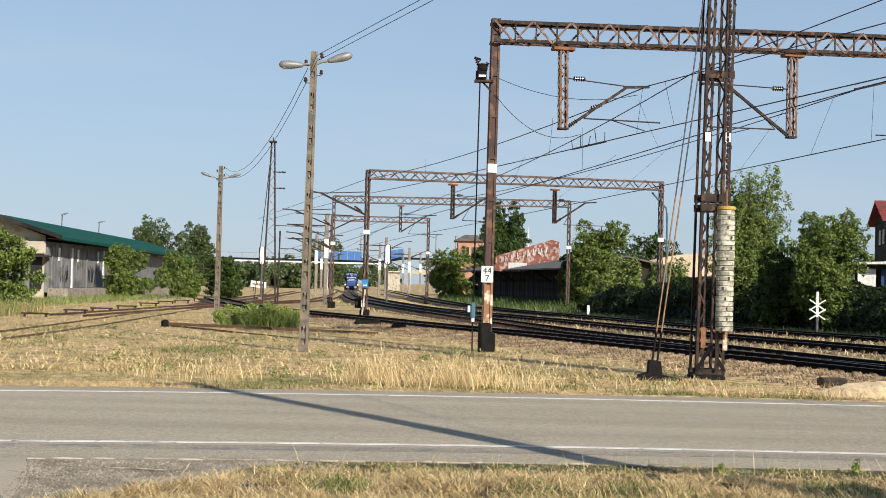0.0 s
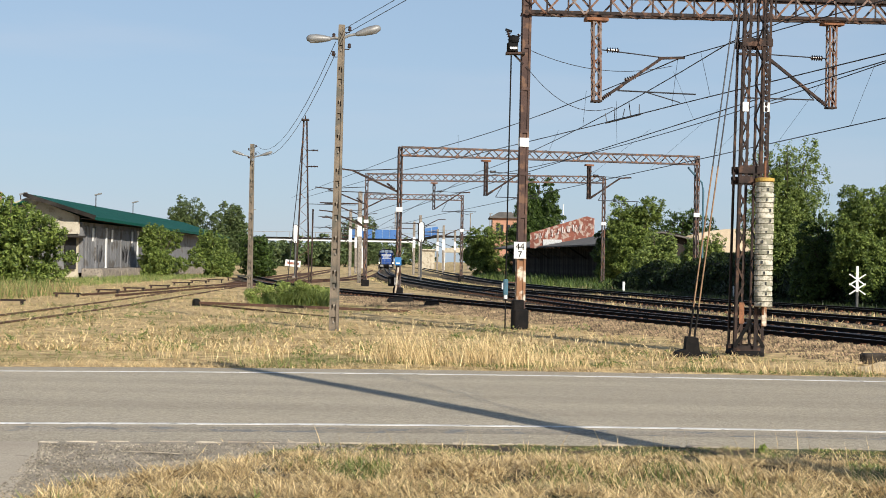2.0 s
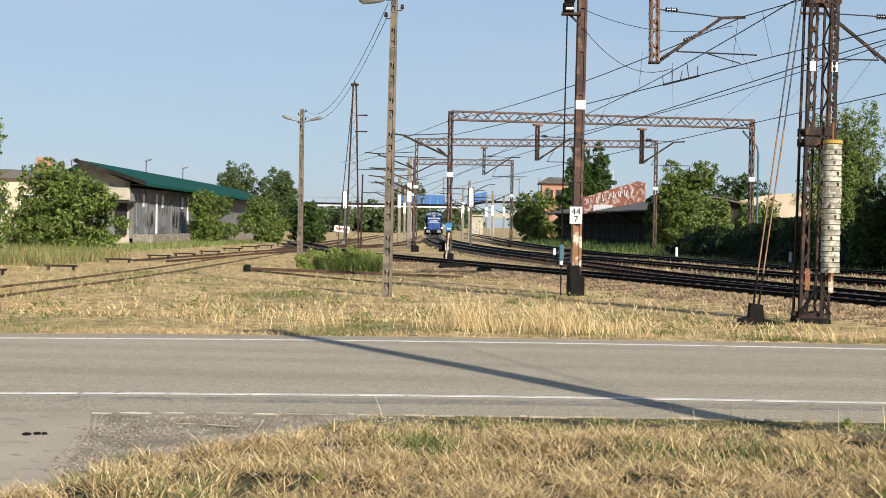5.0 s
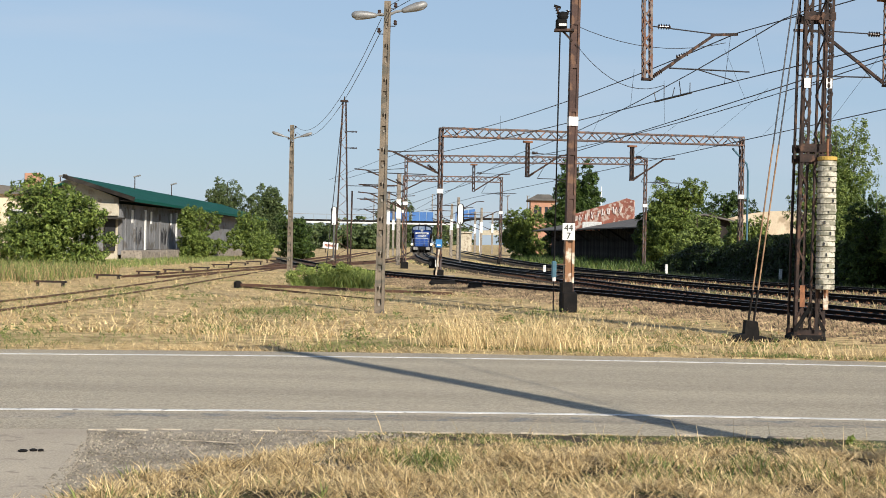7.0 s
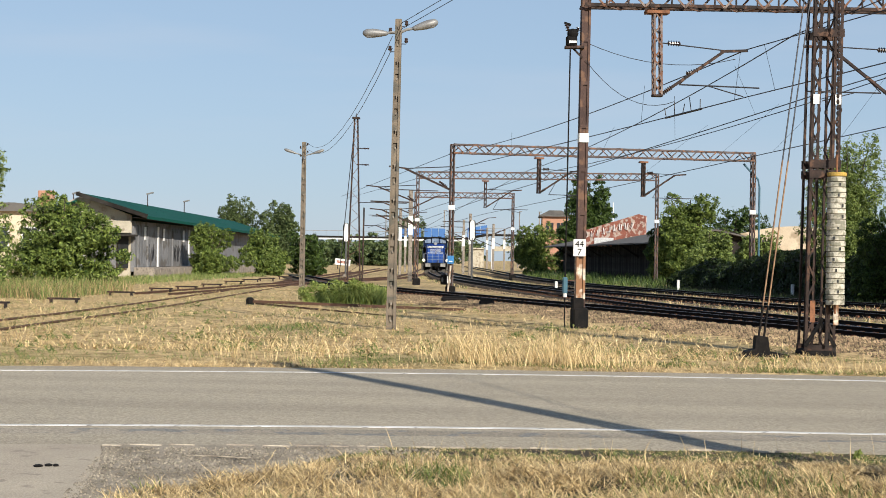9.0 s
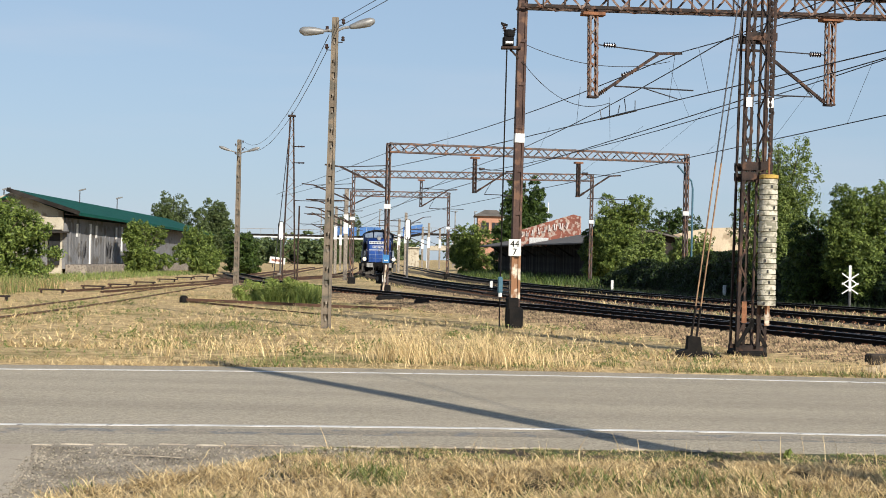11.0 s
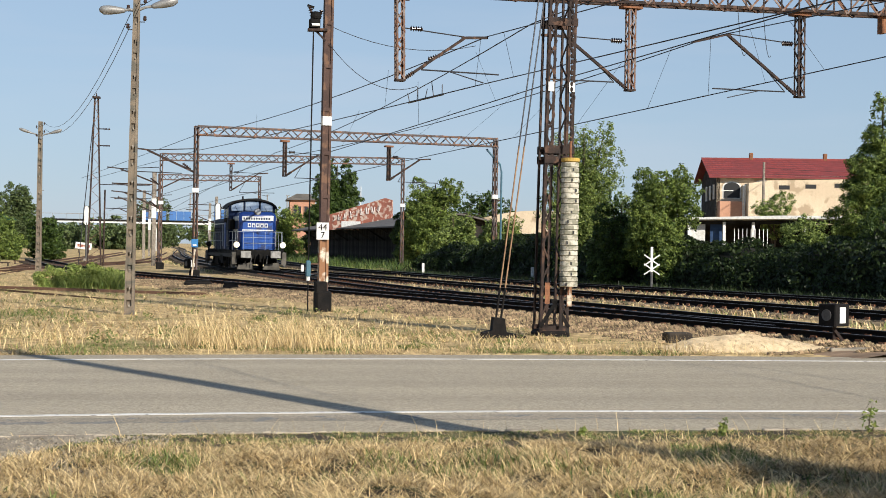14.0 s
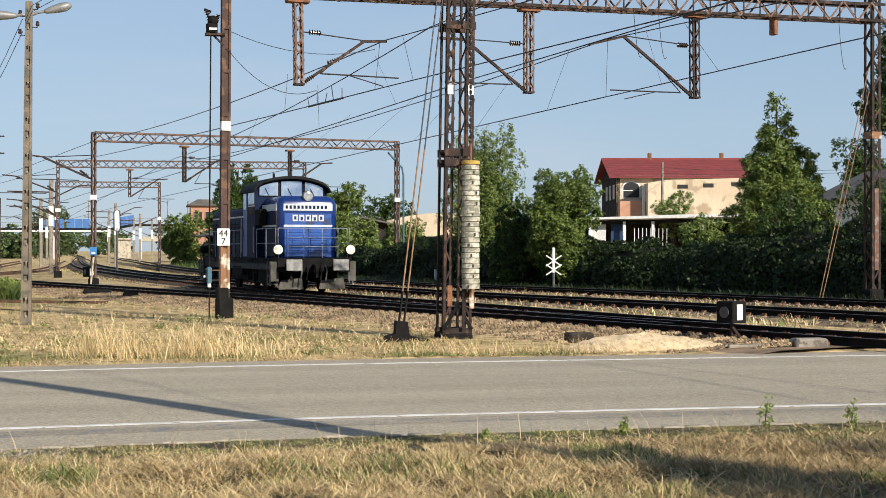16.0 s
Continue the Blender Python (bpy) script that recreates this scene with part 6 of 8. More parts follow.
def crown_mesh(name, clusters, n, size, material, seed, clumps=22, fill=0.12):
    """Leaves in many small clumps over lumpy ellipsoids, and a thinner filling inside. clusters: x, y, z, rx, ry, rz."""
    rnd = np.random.RandomState(seed)
    n = int(n * 1.6)
    C = np.array(clusters, float)
    vol = C[:, 3] * C[:, 5] + C[:, 3] * C[:, 4]
    cen, rad = [], []
    for c, v in zip(C, vol / vol.sum()):
        k = max(14, int(2.2 * clumps * len(C) * v))
        d = rnd.normal(size=(k, 3))
        d /= np.linalg.norm(d, axis=1)[:, None]
        r = rnd.uniform(0.55, 1.06, (k, 1)) ** 0.5
        cen.append(c[:3] + d * c[3:] * r)
        rad.append(np.full(k, (c[3] * c[4] * c[5]) ** (1 / 3)) * rnd.uniform(0.12, 0.3, k))
    cen, rad = np.concatenate(cen), np.concatenate(rad)
    pick = rnd.choice(len(cen), n, p=rad ** 2 / (rad ** 2).sum())
    d = rnd.normal(size=(n, 3))
    d /= np.linalg.norm(d, axis=1)[:, None]
    p = cen[pick] + d * (rad[pick] * rnd.uniform(0.3, 1.2, n))[:, None] * (1, 1, 0.8)
    inner = rnd.rand(n) < fill
    which = rnd.choice(len(C), n, p=vol / vol.sum())
    deep = C[which, :3] + d * C[which, 3:] * (rnd.rand(n) ** 0.4)[:, None]
    p = np.where(inner[:, None], deep, p)
    nor = d * 1.1 + rnd.normal(size=(n, 3)) * 0.55 + (0, 0, 0.35)
    nor /= np.linalg.norm(nor, axis=1)[:, None]
    a = np.cross(nor, rnd.normal(size=(n, 3)))
    a /= np.linalg.norm(a, axis=1)[:, None]
    b = np.cross(nor, a)
    s = (size * rnd.uniform(0.6, 1.45, n))[:, None]
    v = np.stack([p - a * s * 0.6 - b * s * 0.3, p + a * s * 0.1 - b * s * 0.3 + nor * s * 0.12, p + a * s * 0.35 + b * s * 0.5], 1)
    v[..., 2] = np.maximum(v[..., 2], -0.05)
    return raw_mesh(name, v.reshape(-1, 3), np.arange(n * 3).reshape(-1, 3), material)


def plant(name, label, category, x, y, clusters, n, size, material, seed, trunk=0.0, group="", clumps=22):
    t = thing(name, label, category, group, pose(x, y, h(x, y)))
    top = max(c[2] + c[5] * 0.5 for c in clusters)
    rnd = random.Random(seed)
    if trunk:
        m = Mesh().tube([(0, 0, -0.2), (0.05, 0, top * 0.3), (-0.05, 0.05, top * 0.65), (0, 0, top)], trunk, 8, trunk * 0.25)
        part("trunk", m, BARK, t)
    for c in clusters:
        z0 = max(0.1, min(c[2] - c[5] * 0.7, top * 0.5))
        m = Mesh().tube([(0, 0, z0 * (0.6 if trunk else 0.1)), (c[0] * 0.5, c[1] * 0.5, (z0 + c[2]) / 2), (c[0] * 0.95, c[1] * 0.95, c[2] + c[5] * 0.4)], (max(0.05, trunk * 0.45) if trunk > 0.02 else trunk), 6, 0.015 if trunk > 0.02 else 0.002)
        part("limb", m, BARK, t)
    part("crown", crown_mesh("crown", clusters, n, size, material, seed, clumps), None, t)
    return t


def blob(w, d, hgt, k, seed, base=0.2, taper=0.6):
    """Clusters that fill a bush or crown of that width, depth and height."""
    r = random.Random(seed)
    out = []
    k *= 2
    for i in range(k):
        f = (i + 0.5) / k
        z = base + (hgt - base) * (0.06 + 0.76 * f)
        s = (1 - (1 - taper) * f * f)
        q = w * 0.2 * s
        out.append((r.uniform(-1, 1) * (w / 2 - q) * s, r.uniform(-1, 1) * (d / 2 - q * d / w) * s, z, q * r.uniform(0.9, 1.25), q * d / w * r.uniform(0.9, 1.2), (hgt - base) * r.uniform(0.12, 0.19)))
    return out


plant("bush", "large dense green bush beside the warehouse", "bush", -21.9, 69, blob(6.4, 4, 5.0, 14, 1, 0.1, 0.6), 20900, 0.163, LEAF_MID, 21, 0.08)
plant("tree", "birch with light drooping leaves at the yard's edge", "tree", -22.4, 57, blob(3.6, 3.5, 10.0, 14, 2, 0.8, 0.5), 17100, 0.136, LEAF_LIGHT, 22, 0.14)
plant("bush", "dark low bush under the birch", "bush", -21.9, 55, blob(3.6, 3, 3.4, 8, 3), 9500, 0.136, LEAF_MID, 23, 0.05)
plant("bush", "round green bush against the warehouse wall", "bush", -24.9, 119, blob(4.6, 4, 5.0, 11, 4, 0.1, 0.5), 15200, 0.190, LEAF_MID, 24, 0.07)
plant("bush", "green bush at the warehouse corner", "bush", -22.0, 127, blob(4.6, 4, 4.6, 10, 5), 13300, 0.190, LEAF_MID, 25, 0.07)
plant("bush", "dark green bush beyond the warehouse", "bush", -19.0, 133, blob(4.6, 4, 4.6, 10, 6), 13300, 0.190, LEAF_DARK, 26, 0.07)
plant("tree", "tall poplar behind the warehouse roof", "tree", -50, 262, blob(9.5, 8, 13.4, 16, 7, 1.5, 0.6), 17100, 0.340, LEAF_FAR, 27, 0.3)
plant("tree", "tall leafy tree behind the warehouse roof", "tree", -42.4, 262, blob(8.5, 8, 12.6, 14, 8, 1.5, 0.6), 15200, 0.340, LEAF_FAR, 28, 0.3)
plant("tree", "low round tree over the roof ridge", "tree", -61, 275, blob(8, 7, 9.6, 10, 9, 1.5), 9500, 0.340, LEAF_FAR, 29, 0.3)
plant("tree", "round tree behind the footbridge", "tree", -24.5, 350, blob(13, 9, 13, 14, 10, 1), 15200, 0.408, LEAF_FAR, 30, 0.3)
plant("tree", "conical dark tree behind the shed", "tree", 9.7, 168, blob(7.2, 5, 12.8, 14, 11, 0.3, 0.5), 40000, 0.3, LEAF_DARK, 31, 0.15)
plant("bush", "round bush at the end of the freight shed", "bush", 3.9, 182, blob(6.6, 5, 7.0, 12, 12, 0.1, 0.55), 15200, 0.231, LEAF_MID, 32, 0.1)
plant("tree", "spreading dark green tree by the freight shed", "tree", 12.4, 113, blob(3.2, 3.4, 5.6, 9, 13, 0.6), 12350, 0.163, LEAF_DARK, 33, 0.12)
plant("tree", "broad leafy tree beside the tracks", "tree", 14.1, 110, blob(6.4, 5, 7.3, 16, 14, 0.6, 0.65), 38000, 0.163, LEAF_MID, 34, 0.15)
plant("bush", "light green shrub at the foot of the bank", "bush", 13.9, 98, blob(4.0, 3, 4.4, 9, 15, 0.1), 13300, 0.150, LEAF_LIGHT, 35, 0.06)
plant("bush", "pale green shrub behind the portal post", "bush", 17.8, 100, blob(4.2, 3, 4.3, 9, 16, 0.1), 13300, 0.150, LEAF_LIGHT, 36, 0.06)
plant("tree", "leafy tree beyond the pale hall", "tree", 24, 150, blob(11, 6, 8.3, 12, 17, 0.5), 15200, 0.245, LEAF_DARK, 37, 0.2)
plant("tree", "tree line behind the hall", "tree", 38, 165, blob(14, 7, 7.6, 12, 18, 0.5), 15200, 0.272, LEAF_DARK, 38, 0.2)
plant("tree", "light green birch with hanging twigs on the bank", "tree", 16.3, 69, blob(4.9, 3.4, 8.4, 18, 19, 0.1, 0.6), 36000, 0.116, LEAF_LIGHT, 39, 0.12, clumps=40)
plant("tree", "ivy-covered tree with drooping leaf curtains", "tree", 17.9, 60, blob(3.6, 3, 5.6, 16, 20, 0.1, 0.75), 36000, 0.116, LEAF_MID, 40, 0.15, clumps=34)
plant("bush", "dark shrub beside the ivy tree", "bush", 16.6, 62.5, blob(3.2, 3, 4.3, 10, 21, 0.1), 15200, 0.122, LEAF_DARK, 41, 0.06)
plant("tree", "tall walnut-like tree behind the ivy wall", "tree", 30.6, 66, [(0, 0, 8.6, 0.7, 0.7, 1.0), (0.1, 0, 7.3, 1.0, 0.9, 0.8), (-0.5, 0, 6.0, 1.3, 1.1, 0.9), (0.8, 0, 6.0, 1.2, 1.1, 0.9), (0, 0, 4.6, 2.0, 1.5, 1.0), (-1.2, 0, 3.3, 1.5, 1.3, 1.1), (1.4, 0, 3.4, 1.6, 1.3, 1.1), (0, -0.3, 2.2, 2.2, 1.5, 1.2), (1.5, 0, 4.8, 1.0, 1.0, 0.8), (0, -0.4, 5.4, 1.4, 1.0, 1.0), (0, 0, 6.6, 1.2, 1.0, 0.8), (2.3, 0, 2.5, 1.2, 1.0, 1.0)], 52000, 0.13, LEAF_MID, 42, 0.14, clumps=30)
plant("tree", "tall dark tree beyond the white house", "tree", 47.2, 88, blob(6.4, 5, 10.2, 14, 23, 0.5, 0.7), 22000, 0.177, LEAF_DARK, 43, 0.2)
plant("tree", "dark conifer at the end of the bank", "tree", 35.3, 62, blob(4.6, 4, 12.8, 16, 24, 7.4, 0.85), 19000, 0.150, LEAF_DARK, 44, 0.2)
plant("bush", "small pale shrub growing on the carport roof edge", "bush", 31.2, 82, [(-0.6, 0, 4.3, 0.8, 0.6, 0.5), (0.5, 0, 4.7, 0.8, 0.6, 0.6), (0, 0, 4.1, 1.0, 0.7, 0.5), (0, 0, 3.2, 0.7, 0.6, 0.8)], 4200, 0.102, LEAF_LIGHT, 45, 0.04)
plant("bush", "pale shrub at the ivy wall", "bush", 22.6, 56, [(0, 0, 2.4, 0.9, 0.8, 0.9), (0.3, 0, 1.4, 1.0, 0.8, 1.0)], 5700, 0.102, LEAF_LIGHT, 46, 0.04)


# unseen shrubs, added only for the shade they cast on the verge
plant("bush", "unseen leafy shrub added to shade the verge beside the street lamp", "bush", 5.9, 7.7, [(0, 0, 1.2, 0.6, 0.6, 0.7), (0.2, 0, 2.0, 0.45, 0.45, 0.5)], 3000, 0.09, LEAF_MID, 47, 0.03)
plant("bush", "broad unseen shrub added to shade the verge", "bush", 8.6, 8.0, blob(2.6, 2, 2.4, 7, 25), 5000, 0.09, LEAF_MID, 48, 0.03)


plant("bush", "ivy-hung bush on top of the bank", "bush", 24.0, 50.5, blob(3.6, 2.6, 4.3, 9, 26, 0.1, 0.8), 9000, 0.12, LEAF_DARK, 49, 0.05)
plant("bush", "rank green bush on the bank", "bush", 26.3, 46.4, blob(3.8, 2.6, 4.9, 9, 27, 0.1, 0.8), 9000, 0.12, LEAF_DARK, 50, 0.05)
plant("bush", "dark bush under the walnut tree", "bush", 29.5, 53, blob(5, 3, 5.2, 10, 28, 0.1, 0.8), 9000, 0.14, LEAF_DARK, 51, 0.05)


def ivy_bank():
    """A steep bank along the far track, overgrown from end to end."""
    far = TRACK_FAR[(TRACK_FAR[:, 1] > 10) & (TRACK_FAR[:, 1] < 92)]
    line = smooth_line([tuple(q) for q in offset_line(far, -4.2)[::6]], 1.0)
    back = offset_line(line, -4.5)
    n = len(line)
    zz = land(line[:, 0], line[:, 1])
    rnd = np.random.RandomState(8)
    lift = np.clip((118 - line[:, 1]) / 45, 0.15, 1) * 0.95 * (1 - 0.3 * np.exp(-((line[:, 1] - 55) / 6) ** 2))
    bank = Mesh()
    vs = []
    for f, z in ((0, -0.2), (0.06, 1.1), (0.14, 2.1), (0.4, 2.65), (1.0, 2.3)):
        p = line + (back - line) * f
        vs += [(p[i, 0], p[i, 1], zz[i] + z * lift[i] * (1 + 0.12 * noise.noise((i * 0.21, f * 3, 0)))) for i in range(n)]
    fs = []
    for r in range(4):
        fs += [(r * n + i, r * n + i + 1, (r + 1) * n + i + 1, (r + 1) * n + i) for i in range(n - 1)]
    bank.add(vs, fs)
    gr = np.random.RandomState(17)
    k = gr.randint(0, len(far), 12000)
    side = gr.uniform(1.7, 5.0, 12000)
    fo = np.gradient(far, axis=0)
    fo /= np.linalg.norm(fo, axis=1)[:, None]
    gx, gy = far[k, 0] - fo[k, 1] * side, far[k, 1] + fo[k, 0] * side
    blades("grass", gx, gy, land(gx, gy) - 0.02, 0.3, 0.03, 0.7, IVY, "rank grass at the foot of the bank, coloured dark as in shade", 18)
    foot = Mesh()
    fa, fb = offset_line(far, -2.1), offset_line(far, -5.2)
    q = len(far)
    foot.add([(fa[i, 0], fa[i, 1], h(fa[i, 0], fa[i, 1]) + 0.012) for i in range(q)] + [(fb[i, 0], fb[i, 1], h(fb[i, 0], fb[i, 1]) + 0.15) for i in range(q)], [(i, i + 1, q + i + 1, q + i) for i in range(q - 1)])
    solid("bank_foot", foot, EARTH, "earth strip at the foot of the bank, coloured dark as in shade", "ground", "structure")
    solid("bank", bank, EARTH, "steep earth bank beside the far track, coloured dark as in shade", "bank", "structure", smooth=True)
    V = np.array(vs).reshape(5, n, 3)
    m = 90000
    i = np.clip((rnd.rand(m) * (n - 1)).astype(int), 0, n - 2)
    r = rnd.uniform(0, 3.6, m)
    k = r.astype(int)
    fr = (r - k)[:, None]
    p = V[k, i] * (1 - fr) + V[k + 1, i] * fr
    p += (V[k, i + 1] - V[k, i]) * rnd.rand(m, 1)
    out = np.stack([-np.ones(m) * 0.93, -np.ones(m) * 0.36, np.zeros(m)], -1)
    lumps = np.array([noise.noise((a * 0.7, b * 0.7, c * 1.1)) for a, b, c in p])
    p += out * (0.1 + 0.9 * np.clip(lumps + 0.2, 0, 1) * rnd.rand(m))[:, None]
    p[:, 2] += np.clip(lumps, 0, 1) * 0.7 * (r > 2)
    keep = p[:, 2] > 0.25 + 0.2 * rnd.rand(m)
    p = p[keep]
    m = len(p)
    nor = out[:m] * 0.8 + rnd.normal(size=(m, 3)) * 0.6 + (0, 0, 0.15)
    nor /= np.linalg.norm(nor, axis=1)[:, None]
    a = np.cross(nor, rnd.normal(size=(m, 3)))
    a /= np.linalg.norm(a, axis=1)[:, None]
    b = np.cross(nor, a)
    s = (0.14 * rnd.uniform(0.6, 1.4, m))[:, None]
    v = np.stack([p - a * s * 0.55, p - b * s * 0.35, p + a * s * 0.55, p + b * s * 0.35], 1)
    tagged(new("ivy", raw_mesh("ivy", v.reshape(-1, 3), np.arange(m * 4).reshape(-1, 4), IVY)), "thick dark ivy covering the bank, with shade put into its colour", "ivy", kind="stuff")


ivy_bank()


def far_hedges():
    rnd = np.random.RandomState(31)
    for name, label, x0, x1, y0, y1, z, n, size, seed in (
            ("hedge", "green hedge line under the footbridge", -75, -22.5, 285, 300, 5.2, 30000, 0.6, 1),
            ("far_wood", "hazy wood on the horizon", -160, -8, 430, 520, 9.5, 14000, 1.3, 2),
            ("far_wood", "hazy trees beyond the overpass", 2, 150, 480, 560, 13, 12000, 1.4, 3),
            ("hedge", "dark trees behind the houses", 45, 140, 150, 190, 8.0, 14000, 0.7, 4),
            ("hedge", "green scrub behind the yard", -90, -36, 120, 150, 4.0, 12000, 0.4, 5)):
        r = np.random.RandomState(seed)
        k = 90
        cl = []
        for q in range(k):
            f = r.rand()
            cl.append((x0 + (x1 - x0) * f, y0 + (y1 - y0) * r.rand(), z * r.uniform(0.25, 0.6), abs(x1 - x0) / 34, abs(x1 - x0) / 40, z * r.uniform(0.28, 0.5)))
        me = crown_mesh(name, cl, n, size, LEAF_FAR, seed + 50, 9)
        tagged(new(name, me), label, "trees", kind="stuff")


far_hedges()


def weeds(x, y, w, d, hgt, n, seed, label, material=None, category="weeds"):
    rnd = np.random.RandomState(seed)
    px, py = x + rnd.uniform(-w / 2, w / 2, n), y + rnd.uniform(-d / 2, d / 2, n)
    blades("weeds", px, py, land(px, py) - 0.02, hgt, 0.035, 0.5, material or GRASS, label, seed, category)


weeds(-6.05, 53, 2.9, 2.2, 0.6, 2600, 61, "patch of tall green weeds in front of the lamp post", WEED)
plant("weed_patch", "leafy green dock plants among the dry grass", "weeds", -6.1, 53, [(-1.1, 0, 0.38, 0.55, 0.9, 0.42), (-0.4, 0, 0.42, 0.6, 0.9, 0.46), (0.4, 0, 0.4, 0.6, 0.9, 0.46), (1.1, 0, 0.36, 0.5, 0.9, 0.4)], 6500, 0.085, WEED, 62, 0.03)
for k, (x, y, s, lab) in enumerate(((4.56, 13.05, 0.14, "small green weed at the road edge"), (3.2, 13.1, 0.08, "low weed at the road edge"), (6.09, 13.2, 0.25, "tall thin weed at the verge"), (7.02, 13.2, 0.22, "leggy dock stalk at the verge"))):
    plant("weed", lab, "weed", x, y, [(0, 0, s * 0.6, s * 0.28, s * 0.28, s * 0.45), (0.03, 0, s * 1.1, s * 0.16, s * 0.16, s * 0.35)], 60, 0.04, WEED, 70 + k, 0.005)


def meadow():
    rnd = np.random.RandomState(41)

    def patchy(x, y, sc, seed):
        return np.array([noise.noise((a * sc, b * sc, seed)) for a, b in zip(x, y)])

    # near verge: long dry grass, partly lying, partly upright, in hummocks
    n = 185000
    x, y = rnd.uniform(-3.2, 8.5, n), rnd.uniform(8.7, 13.25, n)
    edge = -2.9 + (y - 9.6) * 0.5 + 0.3 * patchy(x, y, 0.9, 1)
    keep = (x > np.clip(edge, -3.3, 0)) & (y < 13.24 + 0.15 * patchy(x, y, 1.3, 2))
    x, y = x[keep], y[keep]
    p = patchy(x, y, 0.8, 4)
    tuft = patchy(x, y, 3.5, 14)
    keep = rnd.rand(len(x)) < 0.72 + tuft * 1.6
    x, y, p, tuft = x[keep], y[keep], p[keep], tuft[keep]
    gap = bend(x) + 0.05
    right = np.clip((x - 3.9) / 1.0, 0, 1)
    kind = rnd.rand(len(x)) + p * 0.4
    z = 0.11 * np.clip(patchy(x, y, 1.4, 8) + 0.2, 0, 1) * np.clip((12.9 - y) * 0.6, 0, 1)
    short = np.clip((13.3 - y) / 1.9, 0.32, 1)
    z += (rnd.uniform(0, 0.04, len(x)) + 0.05 * np.clip(tuft, 0, 1)) * short
    green = (kind > 1.0) | ((patchy(x, y, 0.9, 21) > 0.42) & (rnd.rand(len(x)) < 0.5)) | ((y > 12.4) & (rnd.rand(len(x)) < 0.3))
    dull = ~green & ((rnd.rand(len(x)) < 0.3) | (rnd.rand(len(x)) < right * 0.75))
    straw = ~green & ~dull
    up = rnd.rand(len(x)) < 0.4 + 0.6 * p
    for k, (s, m, ln, w, lean, tl, lab) in enumerate((
            (straw & up, STRAW, 0.17, 0.0065, 1.3, 0.6, "upright straw-coloured grass on the verge"),
            (straw & ~up, STRAW, 0.23, 0.0065, 0.8, 1.05, "long flattened straw on the verge"),
            (dull, STRAW_DULL, 0.19, 0.008, 0.8, 0.95, "dull brown matted grass on the verge"),
            (green, GRASS, 0.13, 0.009, 0.8, 0.4, "short green grass among the straw"))):
        blades("grass", x[s], y[s] + gap[s], z[s], ln * 0.78 * short[s], w, lean, m, lab, 42 + k, tilt=tl, loose=0.75)
    k = 1500
    x, y = rnd.uniform(-2.0, 8.2, k), rnd.uniform(9.2, 13.0, k)
    blades("grass", x, y, np.full(k, 0.07), 0.24 * np.clip((13.3 - y) / 1.9, 0.4, 1), 0.006, 0.9, STRAW, "long pale stalks lying across the verge", 47, tilt=0.9, loose=0.9)
    # tall single stalks with seed heads
    k = 150
    x, y = rnd.uniform(-1.2, 8, k), rnd.uniform(12.2, 13.1, k)
    y = y + bend(x)
    blades("stalks", x, y, np.full(k, -0.02), 0.24, 0.005, 0.5, STRAW, "tall dry stalks along the road edge", 48)
    # strip beyond the road
    n = 60000
    x, y = rnd.uniform(-11, 14, n), 23.0 + rnd.gamma(1.1, 2.4, n)
    y = y + bend(x)
    p = patchy(x, y, 0.55, 6)
    track_x = np.interp(-y, -TRACK_NEAR[:, 1], TRACK_NEAR[:, 0])
    heap = ((x - 9.2) / 1.85) ** 2 + ((y - 24.75) / 0.9) ** 2
    keep = (y < 40) & (x < track_x - 4.5 - 0.9 * p) & (heap > 1) & ((x < 7.8) | (y < 24.1))
    x, y, p = x[keep], y[keep], p[keep]
    kind = rnd.rand(len(x)) + p * 0.9
    ln = np.clip(1.0 - (y - bend(x) - 23.0) * 0.25, 0.5, 1.0)
    for lo, hi, m, L, w, tl, lab in ((-9, 0.42, STRAW, 0.14, 0.009, 0.8, "straw-coloured grass beyond the road"), (0.42, 0.8, STRAW_DULL, 0.13, 0.01, 0.75, "dull dry grass beyond the road"), (0.8, 9, GRASS, 0.15, 0.013, 0.5, "greener grass beyond the road")):
        s = (kind >= lo) & (kind < hi)
        blades("grass", x[s], y[s], land(x[s], y[s]) - 0.02, L * ln[s], w, 1.0, m, lab, 52 + int(abs(lo) * 10), tilt=tl, loose=0.7)
    for k, (cx, cy, r, cnt, L) in enumerate(((0.95, 24.3, 0.4, 420, 0.6), (-0.6, 24.4, 0.35, 420, 0.66), (0.3, 24.1, 0.6, 260, 0.4), (2.1, 24.0, 0.5, 200, 0.4), (-4.9, 24.4, 0.3, 60, 0.6), (-3.4, 24.2, 0.5, 120, 0.4), (4.8, 24.2, 0.8, 220, 0.3), (7.2, 24.0, 1.0, 300, 0.3))):
        x, y = rnd.normal(cx, r, cnt), np.clip(rnd.normal(cy, 0.35, cnt), 23.3, 26)
        blades("straw_tuft", x, y, np.full(cnt, -0.02), L, 0.009, 0.8, STRAW, "tall pale tuft of straw by the roadside", 57 + k)
    # meadow towards the yard
    n = 135000
    y = 26 + 79 * rnd.rand(n) ** 1.8
    x = rnd.uniform(-30, 6, n)
    p = patchy(x, y, 0.3, 9)
    track_x = np.interp(-y, -TRACK_NEAR[:, 1], TRACK_NEAR[:, 0])
    keep = (x < track_x - 4.6) & (rnd.rand(n) < 0.8 + p * 1.5)
    x, y, p = x[keep], y[keep], p[keep]
    kind = rnd.rand(len(x)) + p * 0.9
